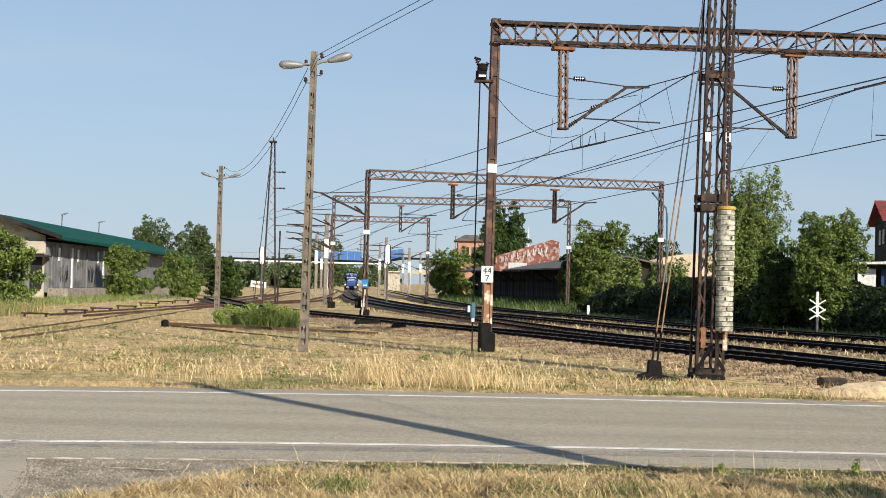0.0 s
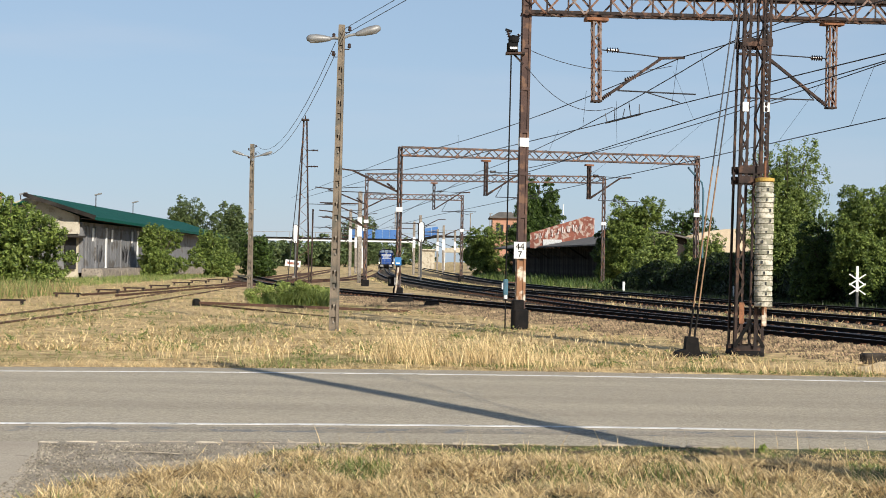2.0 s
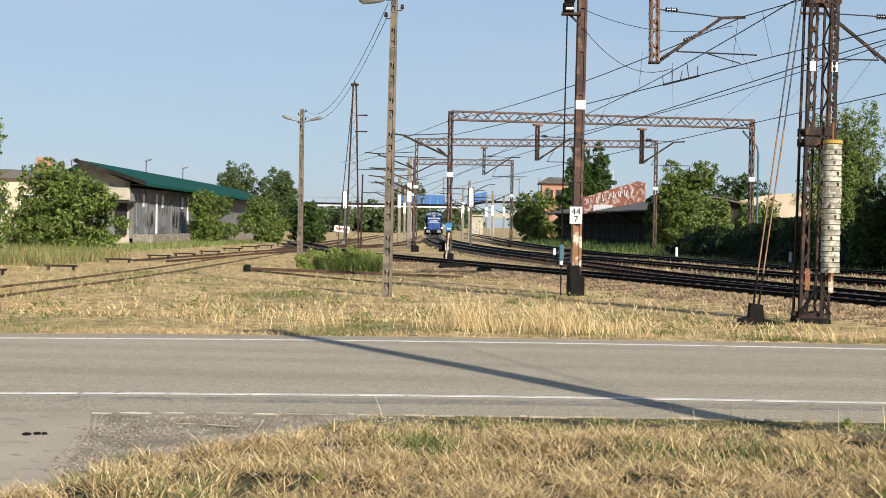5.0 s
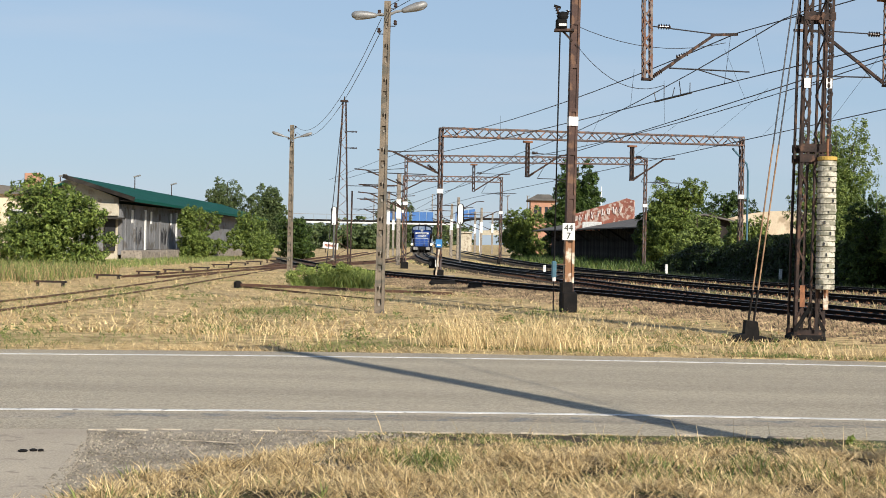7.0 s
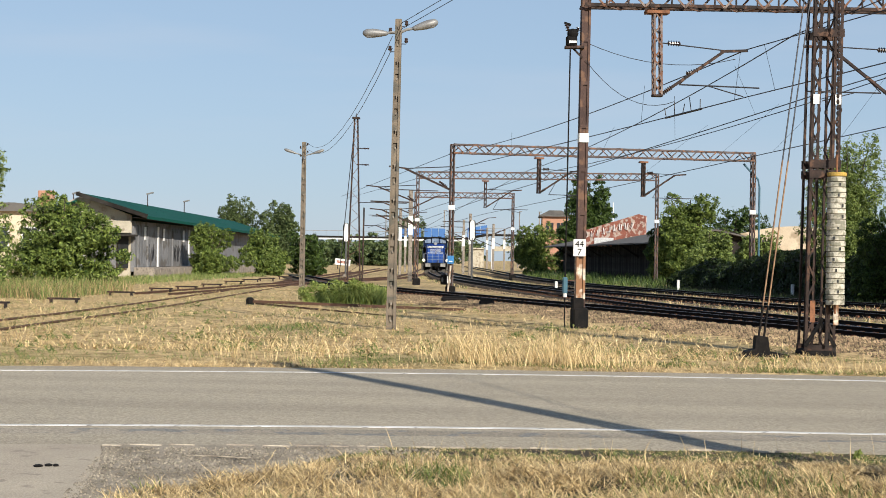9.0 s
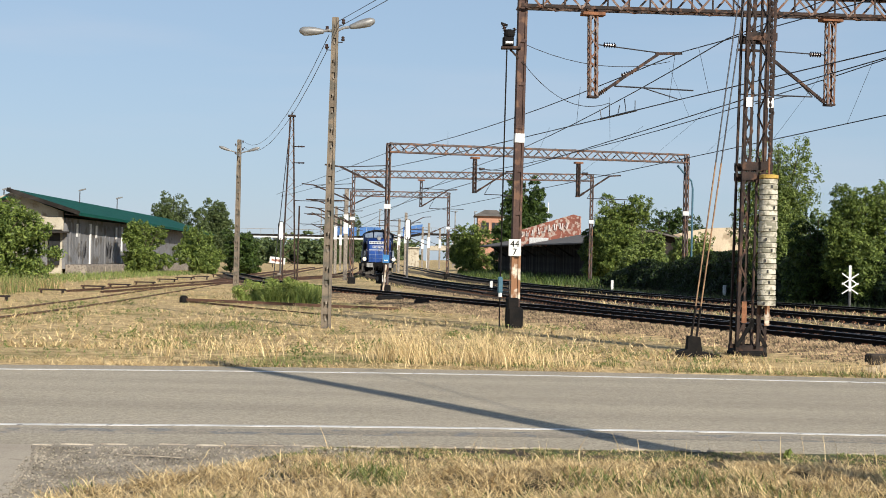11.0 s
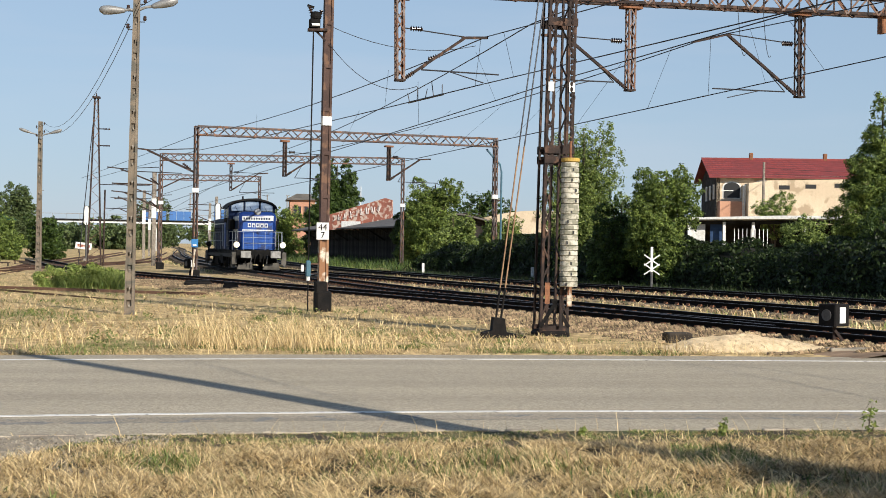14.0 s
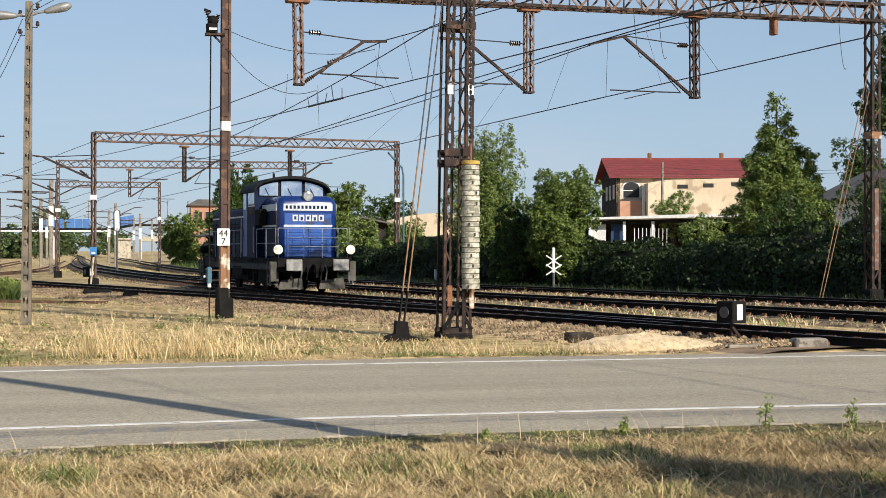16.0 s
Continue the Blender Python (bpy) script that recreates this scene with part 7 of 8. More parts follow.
    for lo, hi, m, ln, w, lab in ((-9, 0.6, STRAW, 0.18, 0.02, "pale dry meadow grass"), (0.6, 0.82, STRAW_DULL, 0.17, 0.02, "dull dry meadow grass"), (0.82, 9, GRASS, 0.16, 0.02, "greener meadow grass")):
        s = (kind >= lo) & (kind < hi)
        blades("grass", x[s], y[s], land(x[s], y[s]) - 0.03, ln, w, 1.0, m, lab, 64 + int(abs(lo) * 10), tilt=0.6, loose=0.8)
    k = 6000
    x, y = rnd.uniform(-22, -17.0, k), rnd.uniform(52, 64, k)
    blades("grass", x[::2], y[::2], land(x[::2], y[::2]) - 0.02, 0.7, 0.022, 0.5, GRASS, "tall pale green grass in front of the bushes", 71)
    blades("grass", x[1::2], y[1::2], land(x[1::2], y[1::2]) - 0.02, 0.6, 0.018, 0.6, STRAW_DULL, "tall straw in front of the bushes", 73)
    k = 4500
    x, y = rnd.uniform(-27, -20.5, k), rnd.uniform(72, 130, k)
    blades("grass", x, y, land(x, y) - 0.02, 0.3, 0.04, 0.6, GRASS, "green grass along the loading platform", 72)
    n = 110
    cx, cy = rnd.uniform(-12, 6, n), 23.8 + 30 * rnd.rand(n) ** 1.5
    tx = np.interp(-cy, -TRACK_NEAR[:, 1], TRACK_NEAR[:, 0])
    ok = cx < tx - 3.5
    cx, cy = cx[ok], cy[ok]
    cl = [(a, b, 0.05, 0.3 * r, 0.25 * r, 0.1 * r) for a, b, r in zip(cx, cy, rnd.uniform(0.4, 1.3, len(cx)))]
    tagged(new("low_weeds", crown_mesh("low_weeds", cl, 4200, 0.045, GRASS, 91, 7)), "low green weeds scattered in the dry grass", "weeds", kind="stuff")
    # rank growth in front of the freight shed
    k = 11000
    y = rnd.uniform(92, 168, k)
    x = np.interp(-y, -TRACK_FAR[:, 1], TRACK_FAR[:, 0]) + 2.2 + rnd.rand(k) * np.clip(10.5 - (y - 92) * 0.03, 6, 11)
    keep = patchy(x, y, 0.25, 33) + rnd.rand(k) * 0.7 > 0.2
    x, y = x[keep], y[keep]
    s = rnd.rand(len(x)) < 0.6
    blades("grass", x[s], y[s], land(x[s], y[s]) - 0.03, 0.75, 0.06, 0.7, LEAF_DARK, "rank dark weeds in front of the freight shed", 76)
    blades("grass", x[~s], y[~s], land(x[~s], y[~s]) - 0.03, 0.55, 0.05, 0.8, GRASS, "yellow-green grass beside the freight shed", 77)
    # weeds and dry grass between the tracks
    n = 24000
    k = rnd.randint(0, len(TRACK_MID), n)
    c = TRACK_MID[k]
    off = np.where(rnd.rand(n) < 0.5, rnd.uniform(-4.3, -1.6, n), rnd.uniform(1.5, 3.6, n))
    x, y = c[:, 0] - off, c[:, 1] + rnd.uniform(-0.4, 0.4, n)
    p = patchy(x, y, 0.4, 12)
    keep = (y > 25) & (y < 160) & (p + rnd.rand(n) * 0.5 > 0.18)
    x, y = x[keep], y[keep]
    s = rnd.rand(len(x)) < 0.62
    blades("grass", x[s], y[s], land(x[s], y[s]) - 0.02, 0.24, 0.025, 0.8, STRAW, "dry grass between the tracks", 74)
    blades("grass", x[~s], y[~s], land(x[~s], y[~s]) - 0.02, 0.2, 0.03, 0.8, GRASS, "green weeds between the tracks", 75)


meadow()

# ---- small things by the tracks ----


def switch_lantern(x, y, label, tall=0.85, s=1.0, turn=0):
    t = thing("switch_lantern", label, "switch lantern", "switch lanterns", pose(x, y, h(x, y), 0, 0, turn))
    part("foot", Mesh().box((0.35, 0, 0.0), (1.2 * s, 0.35, 0.12), None, 0.02), CONCRETE, t)
    part("stem", Mesh().tube([(0, 0, 0.0), (0.02, 0, tall * 0.45)], 0.035 * s, 8).bar((0.05, 0, 0.1), (0.22, 0, 0.02), 0.06), RUST, t)
    part("lever", Mesh().bar((0.0, -0.05, 0.32), (0.16, -0.05, 0.12), 0.05), RUST, t)
    b = part("lantern_box", Mesh().box((0, 0, tall * 0.45 + 0.2 * s), (0.42 * s, 0.4 * s, 0.42 * s), Matrix.Rotation(0.5, 3, "Z"), 0.02), TAR, t, "black lantern box")
    r = Matrix.Rotation(0.5, 3, "Z")
    z = tall * 0.45 + 0.2 * s
    part("white_face", Mesh().box(r @ Vector((0.0, -0.204 * s, 0)) + Vector((0, 0, z)), (0.17 * s, 0.012, 0.3 * s), r), WHITE, b, "white arrow glass")
    part("round_glass", Mesh().lathe(r @ Vector((-0.212 * s, 0, 0)) + Vector((0, 0, z)), [(0, 0.11 * s), (0.012, 0.11 * s)], 16, r @ Vector((-1, 0, 0))), LOCO_GREY, b)


switch_lantern(11.0, 25.6, "black switch lantern with a white glass beside the turnout", 0.9)
switch_lantern(-3.35, 79.0, "small switch lantern at the far turnout", 1.0, 1.3)


def small_things():
    c = thing("warning_cross", "white crossed warning boards on a white post", "sign", at=pose(16.5, 57.2, h(16.5, 57.2) + 0.05))
    part("post", Mesh().tube([(0, 0, -0.1), (0, 0, 0.7)], 0.06, 8), LOCO_GREY, c)
    part("post_top", Mesh().box((0, 0, 1.15), (0.1, 0.06, 1.2)), WHITE, c)
    for s in (-1, 1):
        for z in (1.2, 0.82):
            part("board", Mesh().bar((-0.33 * s, -0.045, z - 0.22), (0.33 * s, -0.045 - 0.01 * s, z + 0.22), 0.02, 0.05, (0, 1, 0)), WHITE, c)
    for x, y in ((10.6, 88), (14.6, 73), (2.9, 83)):
        w = thing("marker_post", "short white marker post beside the track", "post", "marker posts", pose(x, y, h(x, y)))
        part("shaft", Mesh().box((0, 0, 0.3), (0.16, 0.16, 0.75), None, 0.02), WHITE, w)
    s = thing("sand_heap", "low heap of pale sand at the road edge", "sand heap")
    me = Mesh()
    n, m = 80, 30
    vs = []
    for j in range(m + 1):
        for i in range(n + 1):
            u, v = i / n * 2 - 1, j / m * 2 - 1
            z = 0.3 * max(0, 1 - (abs(u + 0.12) ** 1.7)) * max(0, 1 - v * v) * (1 + 0.25 * noise.noise((u * 4, v * 3, 1)))
            vs.append((9.2 + u * 1.8 + v * 0.1, 24.75 + v * 0.75, -0.04 + z + 0.03 * noise.noise((u * 16, v * 9, 4)) + 0.015 * noise.noise((u * 40, v * 20, 2))))
    me.add(vs, [(j * (n + 1) + i, j * (n + 1) + i + 1, (j + 1) * (n + 1) + i + 1, (j + 1) * (n + 1) + i) for j in range(m) for i in range(n)])
    part("mound", me, SAND, s, smooth=True)
    for x, y, a, w, lab in ((8.2, 26.4, 5, 0.5, "dark kerb block half sunk by the sand"), (11.75, 23.85, 0, 0.62, "concrete block beside the level crossing")):
        b = thing("concrete_block", lab, "concrete block", "concrete blocks", pose(x, y, 0, 0, 0, a))
        part("block", Mesh().box((0, 0, 0.08), (w, 0.35, 0.24), None, 0.03), CONCRETE if x > 9 else SLEEPER, b)
    pl = thing("crossing_plate", "grey steel cover plate beside the turnout", "plate")
    part("plate", Mesh().box((10.75, 24.05, 0.04), (1.0, 0.42, 0.1), Matrix.Rotation(-0.1, 3, "Z"), 0.02), GRIT, pl)
    for x, y, w, hh in ((-2.1, 57.2, 1.1, 0.25), (-0.75, 53.5, 0.55, 0.27)):
        b = thing("point_machine", "black point machine box beside the near track", "point machine", "point machines", pose(x, y, h(x, y) - 0.02, 0, 0, 4))
        part("casing", Mesh().box((0, 0, hh / 2), (w, 0.5, hh), None, 0.06), TAR, b)
        part("lid", Mesh().box((0, 0, hh + 0.02), (w * 0.9, 0.4, 0.04), None, 0.015), TAR, b)
        part("rod", Mesh().tube([(w * 0.4, 0.2, 0.1), (w * 0.4 + 0.9, 0.9, 0.1)], 0.03, 6), RUST, b)
    f = thing("point_lever", "blackened switch frame between the rails", "switch frame")
    for k in range(4):
        part("rod", Mesh().bar((1.9 + k * 0.25, 66.5 - k * 0.3, 0.2), (2.6 + k * 0.25, 67 - k * 0.3, 0.26), 0.07), TAR, f)
    part("lever", Mesh().bar((2.6, 66.0, 0.1), (2.75, 66.0, 0.55), 0.06), TAR, f)
    g = thing("blue_sign", "small blue square sign on the portal post", "sign")
    part("plate", Mesh().box((-3.1, 77.7, 1.72), (0.36, 0.04, 0.44), None, 0.01), SIGN_BLUE, g)
    part("mark", Mesh().box((-3.1, 77.67, 1.62), (0.2, 0.02, 0.07), None, 0.005), WHITE, g)
    part("pale_tube", Mesh().tube([(-3.25, 77.6, -0.25), (-3.08, 77.6, 1.4)], 0.05, 8), WHITE_WORN, g)
    # wire carriers along the siding
    for k, (x, y) in enumerate(((-16.15, 43.7), (-15.34, 48.4), (-15.93, 57.8), (-16.03, 65), (-15.85, 69.5), (-15.96, 76), (-16.64, 85.6), (-16.9, 92.8), (-16.9, 99), (-17, 108))):
        w = thing("wire_carrier", "low rusty signal-wire carrier on two short legs", "wire carrier", "signal-wire carriers", pose(x, y, 0, 0, 0, rs.uniform(-5, 5)))
        part("cross_bar", Mesh().box((0, 0, 0.17), (1.15, 0.1, 0.07), None, 0.01), RUST, w)
        for d in (-0.45, 0.45):
            part("leg", Mesh().box((d, 0, 0.05), (0.09, 0.09, 0.2)), RUST, w)
    o = thing("old_rail", "rusty length of rail lying in the grass", "scrap rail")
    part("rail", Mesh().bar((-9.2, 50.6, 0.12), (-1.4, 48.5, 0.03), 0.08, 0.1).bar((-9.0, 50.4, 0.06), (-3.6, 43.0, 0.0), 0.05, 0.06), RAIL_RUSTY, o)
    part("stop_block", Mesh().box((-9.25, 50.7, 0.12), (0.26, 0.4, 0.28), Matrix.Rotation(0.3, 3, "Z"), 0.06), TAR, o)
    r = thing("barrier_board", "red and white barrier board in the yard", "barrier")
    part("board", Mesh().box((-23.3, 200, 1.0), (2.2, 0.1, 0.9), Matrix.Rotation(0.1, 3, "Y"), 0.02), WHITE, r)
    part("stripe", Mesh().box((-23.3, 199.94, 1.0), (1.7, 0.02, 0.35), Matrix.Rotation(0.1, 3, "Y")), RED_WALL, r)
    for d in (-0.7, 0.7):
        part("leg", Mesh().box((-23.3 + d, 200.06, 0.35), (0.1, 0.1, 0.8)), RUST, r)
    q = thing("rubbish", "dark flattened rag lying on the driveway", "litter")
    part("rag", Mesh().lathe((-3.82, 11.45, 0.03), [(0, 0.035), (0.012, 0.04), (0.02, 0.02)], 10).lathe((-3.75, 11.5, 0.03), [(0, 0.03), (0.012, 0.034), (0.02, 0.015)], 8).lathe((-3.69, 11.5, 0.03), [(0, 0.024), (0.012, 0.026), (0.02, 0.01)], 8), TAR, q)
    st = thing("dry_stick", "pale dry stick on the gravel verge", "stick")
    part("stick", Mesh().tube([(-2.72, 12.2, 0.045), (-2.5, 12.15, 0.05), (-2.2, 12.1, 0.045)], 0.006, 6), SLAB, st)


def slim_poles():
    c = thing("bent_pole", "thin green pole bending over to the portal post", "pole")
    part("shaft", Mesh().tube([(14.79, 84, -0.1), (14.79, 84, 6.3), (14.7, 84, 6.75), (14.3, 84, 7.15), (13.85, 84, 7.65)], 0.06, 8), TEAL, c)
    part("clamp", Mesh().box((14.55, 84, 4.6), (0.5, 0.08, 0.08)), RUST, c)
    m = thing("radio_mast", "slender white mast far behind the trees", "mast")
    part("shaft", Mesh().tube([(22.3, 300, -0.2), (22.3, 300, 14.2)], 0.16, 8, 0.08), WHITE, m)


slim_poles()


def board_fence():
    t = thing("board_fence", "dark weathered board fence under the shrubs by the far track", "fence")
    p, q = Vector((14.4, 104, 0)), Vector((21.5, 96.5, 0))
    u = (q - p).normalized()
    L = (q - p).length
    a = math.atan2(u.y, u.x)
    for f in (0.15, 0.5, 0.85):
        part("post", Mesh().box(p + u * L * f + Vector((0.05, 0.08, 0.75)), (0.14, 0.14, 1.7), None, 0.01), DARK_WOOD, t)
    for z in (0.45, 1.3):
        part("rail", Mesh().bar(p + Vector((0.03, 0.04, z)), q + Vector((0.03, 0.04, z)), 0.05, 0.1), DARK_WOOD, t)
    me = Mesh().box((0, 0, 0.8), (0.2, 0.03, 1.6), None, 0.006).data("board", DARK_WOOD)
    for k in range(int(L / 0.23)):
        ob = part("board", me, None, t)
        ob.matrix_basis = Matrix.Translation(p + u * (0.1 + k * 0.23) + Vector((0, 0, rs.uniform(-0.1, 0.06)))) @ Matrix.Rotation(a, 4, "Z") @ Matrix.Rotation(rs.uniform(-0.03, 0.03), 4, "Y")


board_fence()
small_things()

# ---- locomotive ----


def rounded_hood(x, y0, y1, z0, z1, r, cap, nose=True):
    """A hood: rounded plan corners in front, shoulders rounded to the top."""
    m = Mesh()

    def ring(inset, z):
        pts = []
        rr = max(0.02, r - inset * 0.5)
        for cx, cy, a0 in ((x - inset - rr, y1 - inset - rr, 0), (-x + inset + rr, y1 - inset - rr, 90)):
            for k in range(6):
                a = radians(a0 + 90 * k / 5)
                pts.append((cx + rr * math.cos(a), cy + rr * math.sin(a), z))
        pts += [(-x + inset, y0, z), (x - inset, y0, z)]
        return pts

    levels = [(0, z0), (0, z1 - cap)] + [(cap * (1 - math.cos(radians(a))), z1 - cap + cap * math.sin(radians(a))) for a in (22, 45, 67, 90)]
    rings = [ring(i, z) for i, z in levels]
    n = len(rings[0])
    vs = [p for q in rings for p in q]
    fs = []
    for k in range(len(rings) - 1):
        fs += [(k * n + j, k * n + (j + 1) % n, (k + 1) * n + (j + 1) % n, (k + 1) * n + j) for j in range(n)]
    fs += [tuple(range(n - 1, -1, -1)), tuple(range((len(rings) - 1) * n, len(rings) * n))]
    return m.add(vs, fs)


def locomotive():
    t = thing("diesel_locomotive", "blue diesel shunting locomotive with white stripes and lit headlamps", "locomotive")
    part("underframe", Mesh().box((0, 0, 1.2), (2.9, 13.0, 0.22), None, 0.03).box((0, 0, 0.98), (2.0, 12.4, 0.3)), LOCO_BLACK, t)
    for s in (-1, 1):
        part("side_sill", Mesh().box((1.42 * s, -0.2, 1.08), (0.06, 11.6, 0.42), None, 0.01), LOCO_SILL, t, "dull dark grey side sill")
        y = 6.5 * s
        b = part("buffer_beam", Mesh().box((0, y, 1.06), (2.75, 0.12, 0.52), None, 0.02), LOCO_BLACK, t)
        for x in (-0.88, 0.88):
            bf = part("buffer", Mesh().lathe((x, y, 1.06), [(0, 0.2), (0.1, 0.2), (0.12, 0.14), (0.35, 0.14), (0.36, 0.1), (0.52, 0.1)], 14, (0, s, 0)), LOCO_BLACK, t)
            part("buffer_plate", Mesh().box((x, y + 0.55 * s, 1.06), (0.6, 0.06, 0.4), None, 0.02), BUFFER, bf, "pale rectangular buffer plate")
        part("coupling_hook", Mesh().bar((0, y, 1.0), (0, y + 0.4 * s, 1.0), 0.14).bar((0, y + 0.4 * s, 1.02), (0, y + 0.42 * s, 0.6), 0.09), LOCO_BLACK, t)
        for x in (-0.45, -0.25, 0.28, 0.5):
            part("brake_hose", Mesh().tube([(x, y + 0.05 * s, 1.0), (x, y + 0.22 * s, 0.85), (x + 0.05, y + 0.2 * s, 0.5)], 0.03, 6), LOCO_BLACK if abs(x) < 0.4 else LOCO_GREY, t)
        for x in (-0.78, 0.78):
            part("rail_guard", Mesh().prism([(-0.5, 0), (0.5, 0), (0.42, 0.32), (-0.42, 0.42)], (x, y - 0.25 * s, 0.16), (1, 0.12 * (1 if x > 0 else -1), 0), (0, 0, 1), 0.04), PLOUGH, t, "dusty grey snow plough plate")
            part("rail_guard_arm", Mesh().bar((x, y - 0.25 * s, 0.5), (x, y - 0.3 * s, 0.95), 0.08), LOCO_BLACK, t)
        for x in (-1.4, 1.4):
            hl = part("headlamp", Mesh().lathe((x * 0.98, y - 0.15 * s, 1.62), [(0, 0.1), (0.06, 0.17), (0.24, 0.19), (0.28, 0.2), (0.29, 0.17)], 18, (0, s, 0)), LOCO_BLACK, t)
            part("headlamp_glass", Mesh().lathe((x * 0.98, y + 0.13 * s, 1.62), [(0, 0.175), (0.02, 0.175), (0.035, 0.1)], 18, (0, s, 0)), LAMP_LIT if s > 0 else LAMP_OFF, hl, "glowing headlamp glass" if s > 0 else "")
            part("lamp_bracket", Mesh().box((x, y - 0.05 * s, 1.36), (0.12, 0.12, 0.2)), LOCO_BLACK, t)
            st = Mesh()
            for z in (0.35, 0.65, 0.95):
                st.box((x * 1.02, y - 0.45 * s, z), (0.32, 0.4, 0.04))
            st.bar((x * 1.12, y - 0.25 * s, 0.3), (x * 1.12, y - 0.25 * s, 1.2), 0.05).bar((x * 1.12, y - 0.65 * s, 0.3), (x * 1.12, y - 0.65 * s, 1.2), 0.05)
            part("steps", st, LOCO_GREY, t, "grey boarding steps")
            part("corner_plate", Mesh().box((x * 1.05, y - 0.02 * s, 0.82), (0.3, 0.05, 0.72), None, 0.01), PLOUGH, t)
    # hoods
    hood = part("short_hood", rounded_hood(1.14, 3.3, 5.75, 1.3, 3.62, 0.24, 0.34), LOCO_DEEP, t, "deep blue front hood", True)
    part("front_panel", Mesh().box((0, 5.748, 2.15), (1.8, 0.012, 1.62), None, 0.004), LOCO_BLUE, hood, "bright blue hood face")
    yf = 5.755
    part("white_band", Mesh().box((0, yf - 0.002, 3.19), (1.88, 0.02, 0.25)), LOCO_WHITE, hood, "white name band")
    for s in (-1, 1):
        part("white_band", Mesh().box((1.142 * s, 4.45, 3.19), (0.02, 2.2, 0.25)), LOCO_WHITE, hood)
        # Navy sheets over the blue hood put its side shade into the colour.
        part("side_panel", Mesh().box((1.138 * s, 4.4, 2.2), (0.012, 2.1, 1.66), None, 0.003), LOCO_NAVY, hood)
        part("white_line", Mesh().box((1.142 * s, 4.4, 2.5), (0.02, 2.2, 0.07)), LOCO_WHITE, hood)
    for k in range(11):
        part("letter_bar", Mesh().box((-0.68 + k * 0.15, yf + 0.012, 3.19), (0.085, 0.012, 0.12)), LOCO_NAVY, hood)
    for k in range(5):
        part("logo_bar", Mesh().box((-0.5 + k * 0.25, yf + 0.008, 2.79), (0.2, 0.016, 0.24), None, 0.004), LOCO_WHITE, hood)
        part("logo_core", Mesh().box((-0.5 + k * 0.25, yf + 0.02, 2.79 - 0.03 * (k % 2)), (0.09, 0.01, 0.12), None, 0.003), LOCO_DEEP, hood)
    part("white_line", Mesh().box((0, yf, 2.5), (1.86, 0.02, 0.075)), LOCO_WHITE, hood)
    for x in (-0.42, 0.42):
        part("hood_door", Mesh().box((x, yf, 1.88), (0.82, 0.03, 1.02), None, 0.01), LOCO_BLUE, hood)
        for k in range(9):
            part("louvre", Mesh().box((x, yf + 0.022, 1.5 + k * 0.095), (0.68, 0.02, 0.03), Matrix.Rotation(0.5, 3, "X")), LOCO_BLUE, hood)
    tl = part("top_headlamp", Mesh().lathe((0.0, 5.42, 3.6), [(0, 0.13), (0.1, 0.19), (0.3, 0.21), (0.34, 0.18)], 20, (0, 1, 0)), LOCO_GREY, t)
    part("headlamp_glass", Mesh().lathe((0.0, 5.73, 3.6), [(0, 0.175), (0.03, 0.175), (0.045, 0.1)], 20, (0, 1, 0)), LAMP_OFF, tl, "large unlit headlamp glass")
    lh = part("long_hood", rounded_hood(1.08, -6.0, 1.4, 1.3, 3.3, 0.05, 0.2), LOCO_NAVY, t, "long navy engine hood with side shade in its colour")
    for s in (-1, 1):
        for k in range(9):
            d = part("engine_door", Mesh().box((1.085 * s, -5.6 + k * 0.76, 2.1), (0.03, 0.68, 1.35), None, 0.01), LOCO_NAVY, lh)
        for k in range(9):
            for j in range(4):
                part("louvre", Mesh().box((1.105 * s, -5.6 + k * 0.76, 2.3 + j * 0.12), (0.02, 0.5, 0.04)), LOCO_BLACK, lh)
        part("white_line", Mesh().box((1.1 * s, -2.5, 2.95), (0.012, 6.8, 0.06)), LOCO_WHITE, lh)
    for y in (-5, -3.4, -1.6):
        part("roof_fan", Mesh().lathe((0, y, 3.28), [(0, 0.5), (0.1, 0.5), (0.12, 0.4)], 18), LOCO_BLACK, lh)
    part("exhaust", Mesh().box((0.2, 0.3, 3.5), (0.4, 0.7, 0.5), None, 0.05), LOCO_BLACK, lh)
    # cab with curved roof
    def bow(x, r=1.46, rise=0.5):
        return 3.86 + rise * math.sqrt(max(0, 1 - (x / r) ** 2))

    span_x = [-1.42 + 2.84 * k / 14 for k in range(15)]
    prof = [(-1.42, 1.3), (1.42, 1.3)] + [(x, bow(x) - 0.02) for x in span_x[::-1]]
    cab = Mesh().prism(prof, (0, 1.35, 0), (1, 0, 0), (0, 0, 1), -2.0)
    cb = part("cab", cab, LOCO_NAVY, t, "blue driver's cab")
    shell = [(1.53 * math.cos(c), 3.84 + 0.62 * math.sin(c)) for c in (math.pi * k / 18 for k in range(19))]
    inner = [(1.49 * math.cos(c), 3.82 + 0.53 * math.sin(c)) for c in (math.pi * k / 18 for k in range(19))]
    roof = Mesh().prism(shell + inner[::-1], (0, 1.2, 0), (1, 0, 0), (0, 0, 1), -2.42)
    part("cab_roof", roof, LOCO_ROOF, t, "black curved cab roof with overhang")
    part("roof_hatch", Mesh().box((-0.5, 2.1, 4.45), (0.5, 0.6, 0.12), None, 0.03).tube([(0.4, 2.2, 4.35), (0.4, 2.2, 4.62)], 0.05, 8), LOCO_ROOF, t)
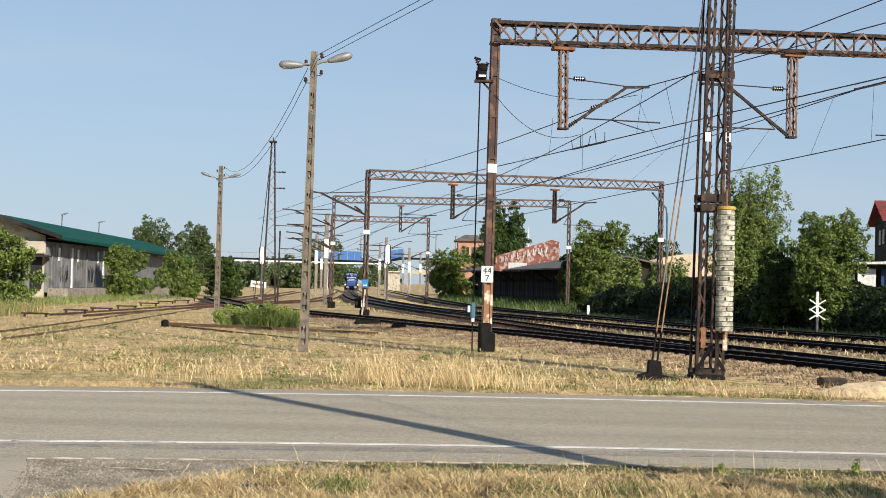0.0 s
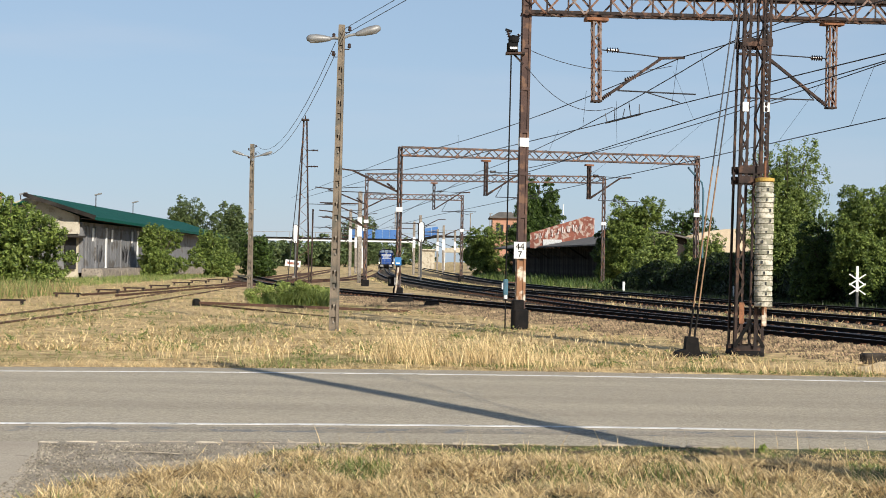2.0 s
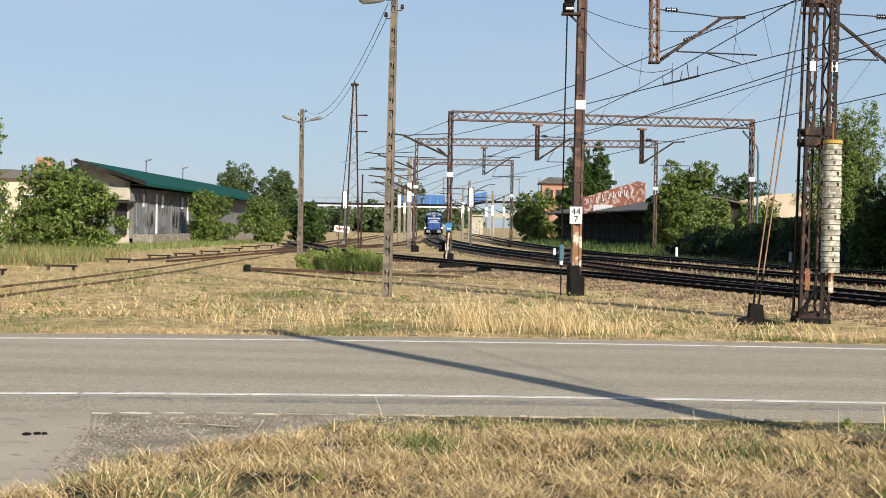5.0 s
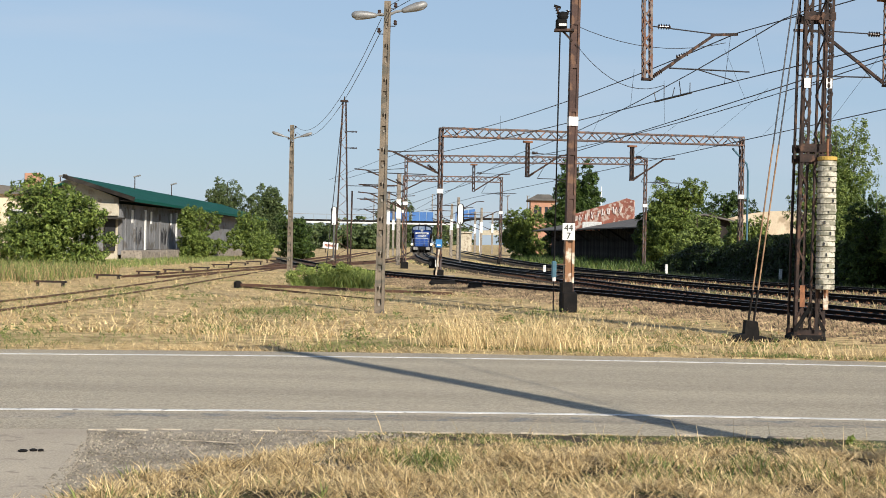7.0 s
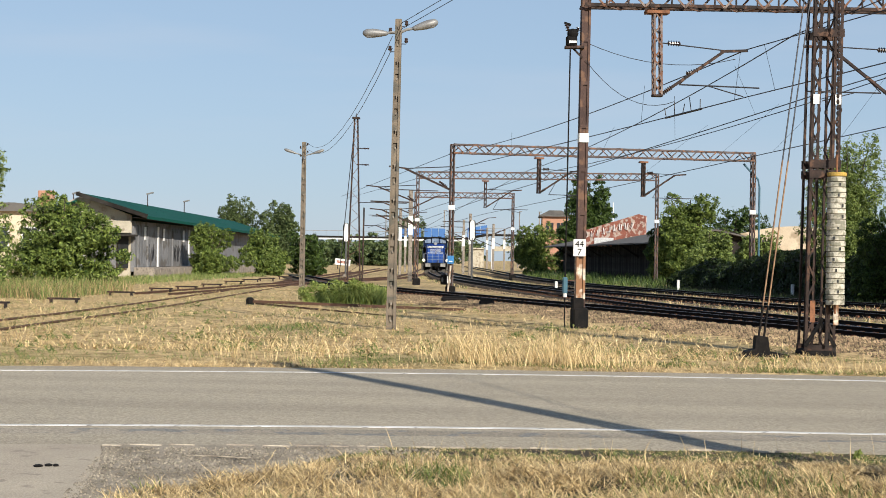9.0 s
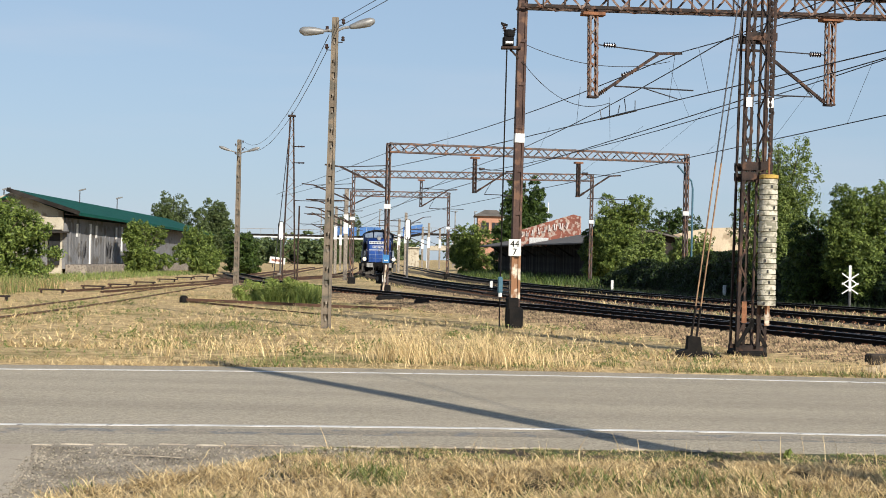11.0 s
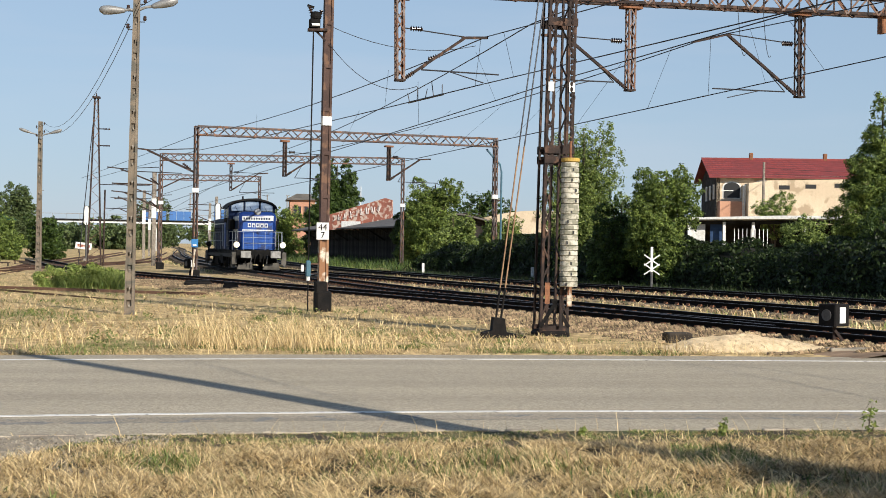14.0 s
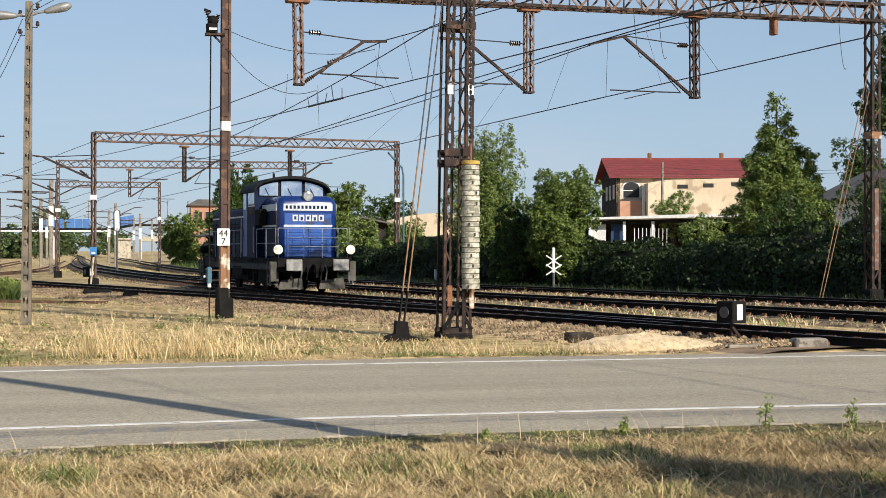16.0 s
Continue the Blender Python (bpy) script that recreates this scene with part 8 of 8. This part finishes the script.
    for x0, x1 in ((-1.3, -0.5), (-0.44, 0.44), (0.5, 1.3)):
        xs = [x0 + (x1 - x0) * k / 6 for k in range(7)]
        for name, g, y, m, lab in (("windscreen_frame", 0.0, 3.352, LOCO_BLACK, ""), ("windscreen", 0.035, 3.372, WINDSCREEN, "windscreen with a sky reflection put into its colour")):
            inn = [min(max(x, x0 + g), x1 - g) for x in xs]
            me = Mesh().prism([(inn[0], 3.66 + g), (inn[-1], 3.66 + g)] + [(x, bow(x) - 0.06 - g) for x in inn[::-1]], (0, y, 0), (1, 0, 0), (0, 0, 1), -0.02)
            if g == 0:
                fr = part(name, me, m, cb)
            else:
                part(name, me, m, fr, lab)
        part("wiper", Mesh().bar(((x0 + x1) / 2, 3.4, 3.7), ((x0 + x1) / 2 + 0.15, 3.41, 3.98), 0.02), LOCO_BLACK, fr)
    for s in (-1, 1):
        fr = part("side_window_frame", Mesh().box((1.41 * s, 2.74, 3.62), (0.05, 1.12, 0.56), None, 0.02), LOCO_RAIL, cb)
        part("side_window", Mesh().box((1.435 * s, 2.48, 3.62), (0.02, 0.48, 0.46)).box((1.435 * s, 3.0, 3.62), (0.02, 0.48, 0.46)), WINDSCREEN, fr)
        dr = part("cab_door", Mesh().box((1.425 * s, 1.75, 2.6), (0.03, 0.66, 2.5), None, 0.01), LOCO_BLUE, cb)
        part("door_window", Mesh().box((1.445 * s, 1.75, 3.5), (0.02, 0.46, 0.62)), WINDSCREEN, dr)
        part("door_handle", Mesh().bar((1.46 * s, 1.5, 2.1), (1.46 * s, 1.5, 2.4), 0.03), LOCO_GREY, dr)
        part("white_line", Mesh().box((1.43 * s, 2.74, 3.3), (0.012, 1.1, 0.05)), LOCO_WHITE, cb)
        part("air_box", Mesh().box((1.3 * s, 3.75, 2.85), (0.3, 0.7, 0.62), None, 0.04), LOCO_BLACK, cb, "black box beside the hood")
        part("grab_rail", Mesh().tube([(1.5 * s, 1.36, 1.5), (1.5 * s, 1.36, 2.9)], 0.03, 6).tube([(1.5 * s, 3.38, 1.5), (1.5 * s, 3.38, 2.5)], 0.025, 6), LOCO_RAIL, cb)
        part("mirror", Mesh().box((1.6 * s, 3.3, 3.1), (0.18, 0.04, 0.3), None, 0.01), LOCO_BLACK, cb)
    # hand rails
    for s in (1, -1):
        y = 6.42 * s
        for z in (1.72, 2.05, 2.4):
            part("hand_rail", Mesh().tube([(-1.3 if z > 2.3 else -0.95, y, z), (1.3 if z > 2.3 else 0.95, y, z)], 0.014, 6), LOCO_RAIL, t)
        for x in (-1.32, -0.95, -0.35, 0.35, 0.95, 1.32):
            part("rail_post", Mesh().tube([(x, y, 1.3), (x, y, 2.4)], 0.014, 6), LOCO_RAIL, t)
    for s in (-1, 1):
        for y0, y1 in ((3.5, 6.4), (-6.4, 0.8)):
            for z in (1.85, 2.4):
                part("hand_rail", Mesh().tube([(1.4 * s, y0, z), (1.4 * s, y1, z)], 0.014, 6), LOCO_RAIL, t)
            k = max(2, int((y1 - y0) / 1.2))
            for j in range(k + 1):
                y = y0 + (y1 - y0) * j / k
                part("rail_post", Mesh().tube([(1.4 * s, y, 1.3), (1.4 * s, y, 2.4)], 0.014, 6), LOCO_RAIL, t)
    part("fuel_tank", Mesh().box((0, 0, 0.72), (2.5, 3.0, 0.6), None, 0.1), LOCO_BLACK, t)
    for s in (-1, 1):
        part("tool_box", Mesh().box((1.3 * s, 0.4, 0.8), (0.3, 1.6, 0.4), None, 0.03), LOCO_BLACK, t)
    # bogies
    axles = []
    for c in (3.75, -3.75):
        bg = part("bogie", Mesh().box((0, c, 0.72), (1.9, 3.6, 0.18), None, 0.03), LOCO_BLACK, t)
        for s in (-1, 1):
            part("side_frame", Mesh().prism([(-1.9, 0.15), (-1.2, -0.08), (1.2, -0.08), (1.9, 0.15), (1.9, 0.42), (-1.9, 0.42)], (1.08 * s, c, 0.42), (0, 1, 0), (0, 0, 1), 0.12), LOCO_BLACK, bg)
            for d in (-1.3, 1.3):
                part("axle_box", Mesh().box((1.2 * s, c + d, 0.55), (0.16, 0.34, 0.34), None, 0.04), LOCO_BLACK, bg)
                sp = Mesh()
                for j in range(6):
                    sp.lathe((1.16 * s, c + d + 0.35, 0.45 + j * 0.06), [(0, 0.08), (0.03, 0.1), (0.05, 0.08)], 10)
                part("spring", sp, LOCO_BLACK, bg)
        for d in (-1.3, 1.3):
            ax = part("wheelset", Mesh().tube([(-1.0, 0, 0), (1.0, 0, 0)], 0.09, 10), LOCO_BLACK, t)
            for s in (-1, 1):
                part("wheel", Mesh().lathe((0.72 * s, 0, 0), [(-0.065, 0.5), (-0.06, 0.55), (0.06, 0.55), (0.065, 0.5), (0.07, 0.2), (0.1, 0.12)], 22, (s, 0, 0)), RAIL, ax)
            axles.append((ax, c + d))
    return t, axles


LOCO, AXLES = locomotive()

# ---- what moves ----


def on_track(s):
    """Plan point at a distance s along the locomotive's track, then along the near track past the turnout."""
    line = TRACK_LOCO
    i = min(max(s / 0.6, 0), len(line) - 1.001)
    k = int(i)
    return Vector((*(line[k] + (line[k + 1] - line[k]) * (i - k)), 0))


def motions():
    # the locomotive runs in at a steady 16.4 metres a second
    ys = TRACK_LOCO[:, 1]
    rows, run = [], []
    for k in range(161):
        tm = k / 10
        y = 51.2 + 16.4 * (16 - tm)
        s = float(np.interp(-y, -ys, np.arange(len(ys)) * 0.6))
        run.append(s)
        front, rear = on_track(s - 3.37), on_track(s - 10.87)
        f = (front - rear).normalized()
        c = (front + rear) / 2
        z = h(c.x, c.y) + RAIL_Z + 0.005
        if k % 5 == 0:
            rows.append((tm, pose(c.x, c.y, z, 0, 0, math.degrees(math.atan2(f.y, f.x)) - 90)))
    walk(LOCO, rows)
    for ax, y in AXLES:
        turns = []
        for k in range(481):
            s = float(np.interp(k / 30, np.arange(161) / 10, run))
            turns.append((k / 30, pose(0, y, 0.555, -math.degrees((s - run[0]) / 0.55) % 360, 0, 0)))
        walk(ax, turns)


motions()
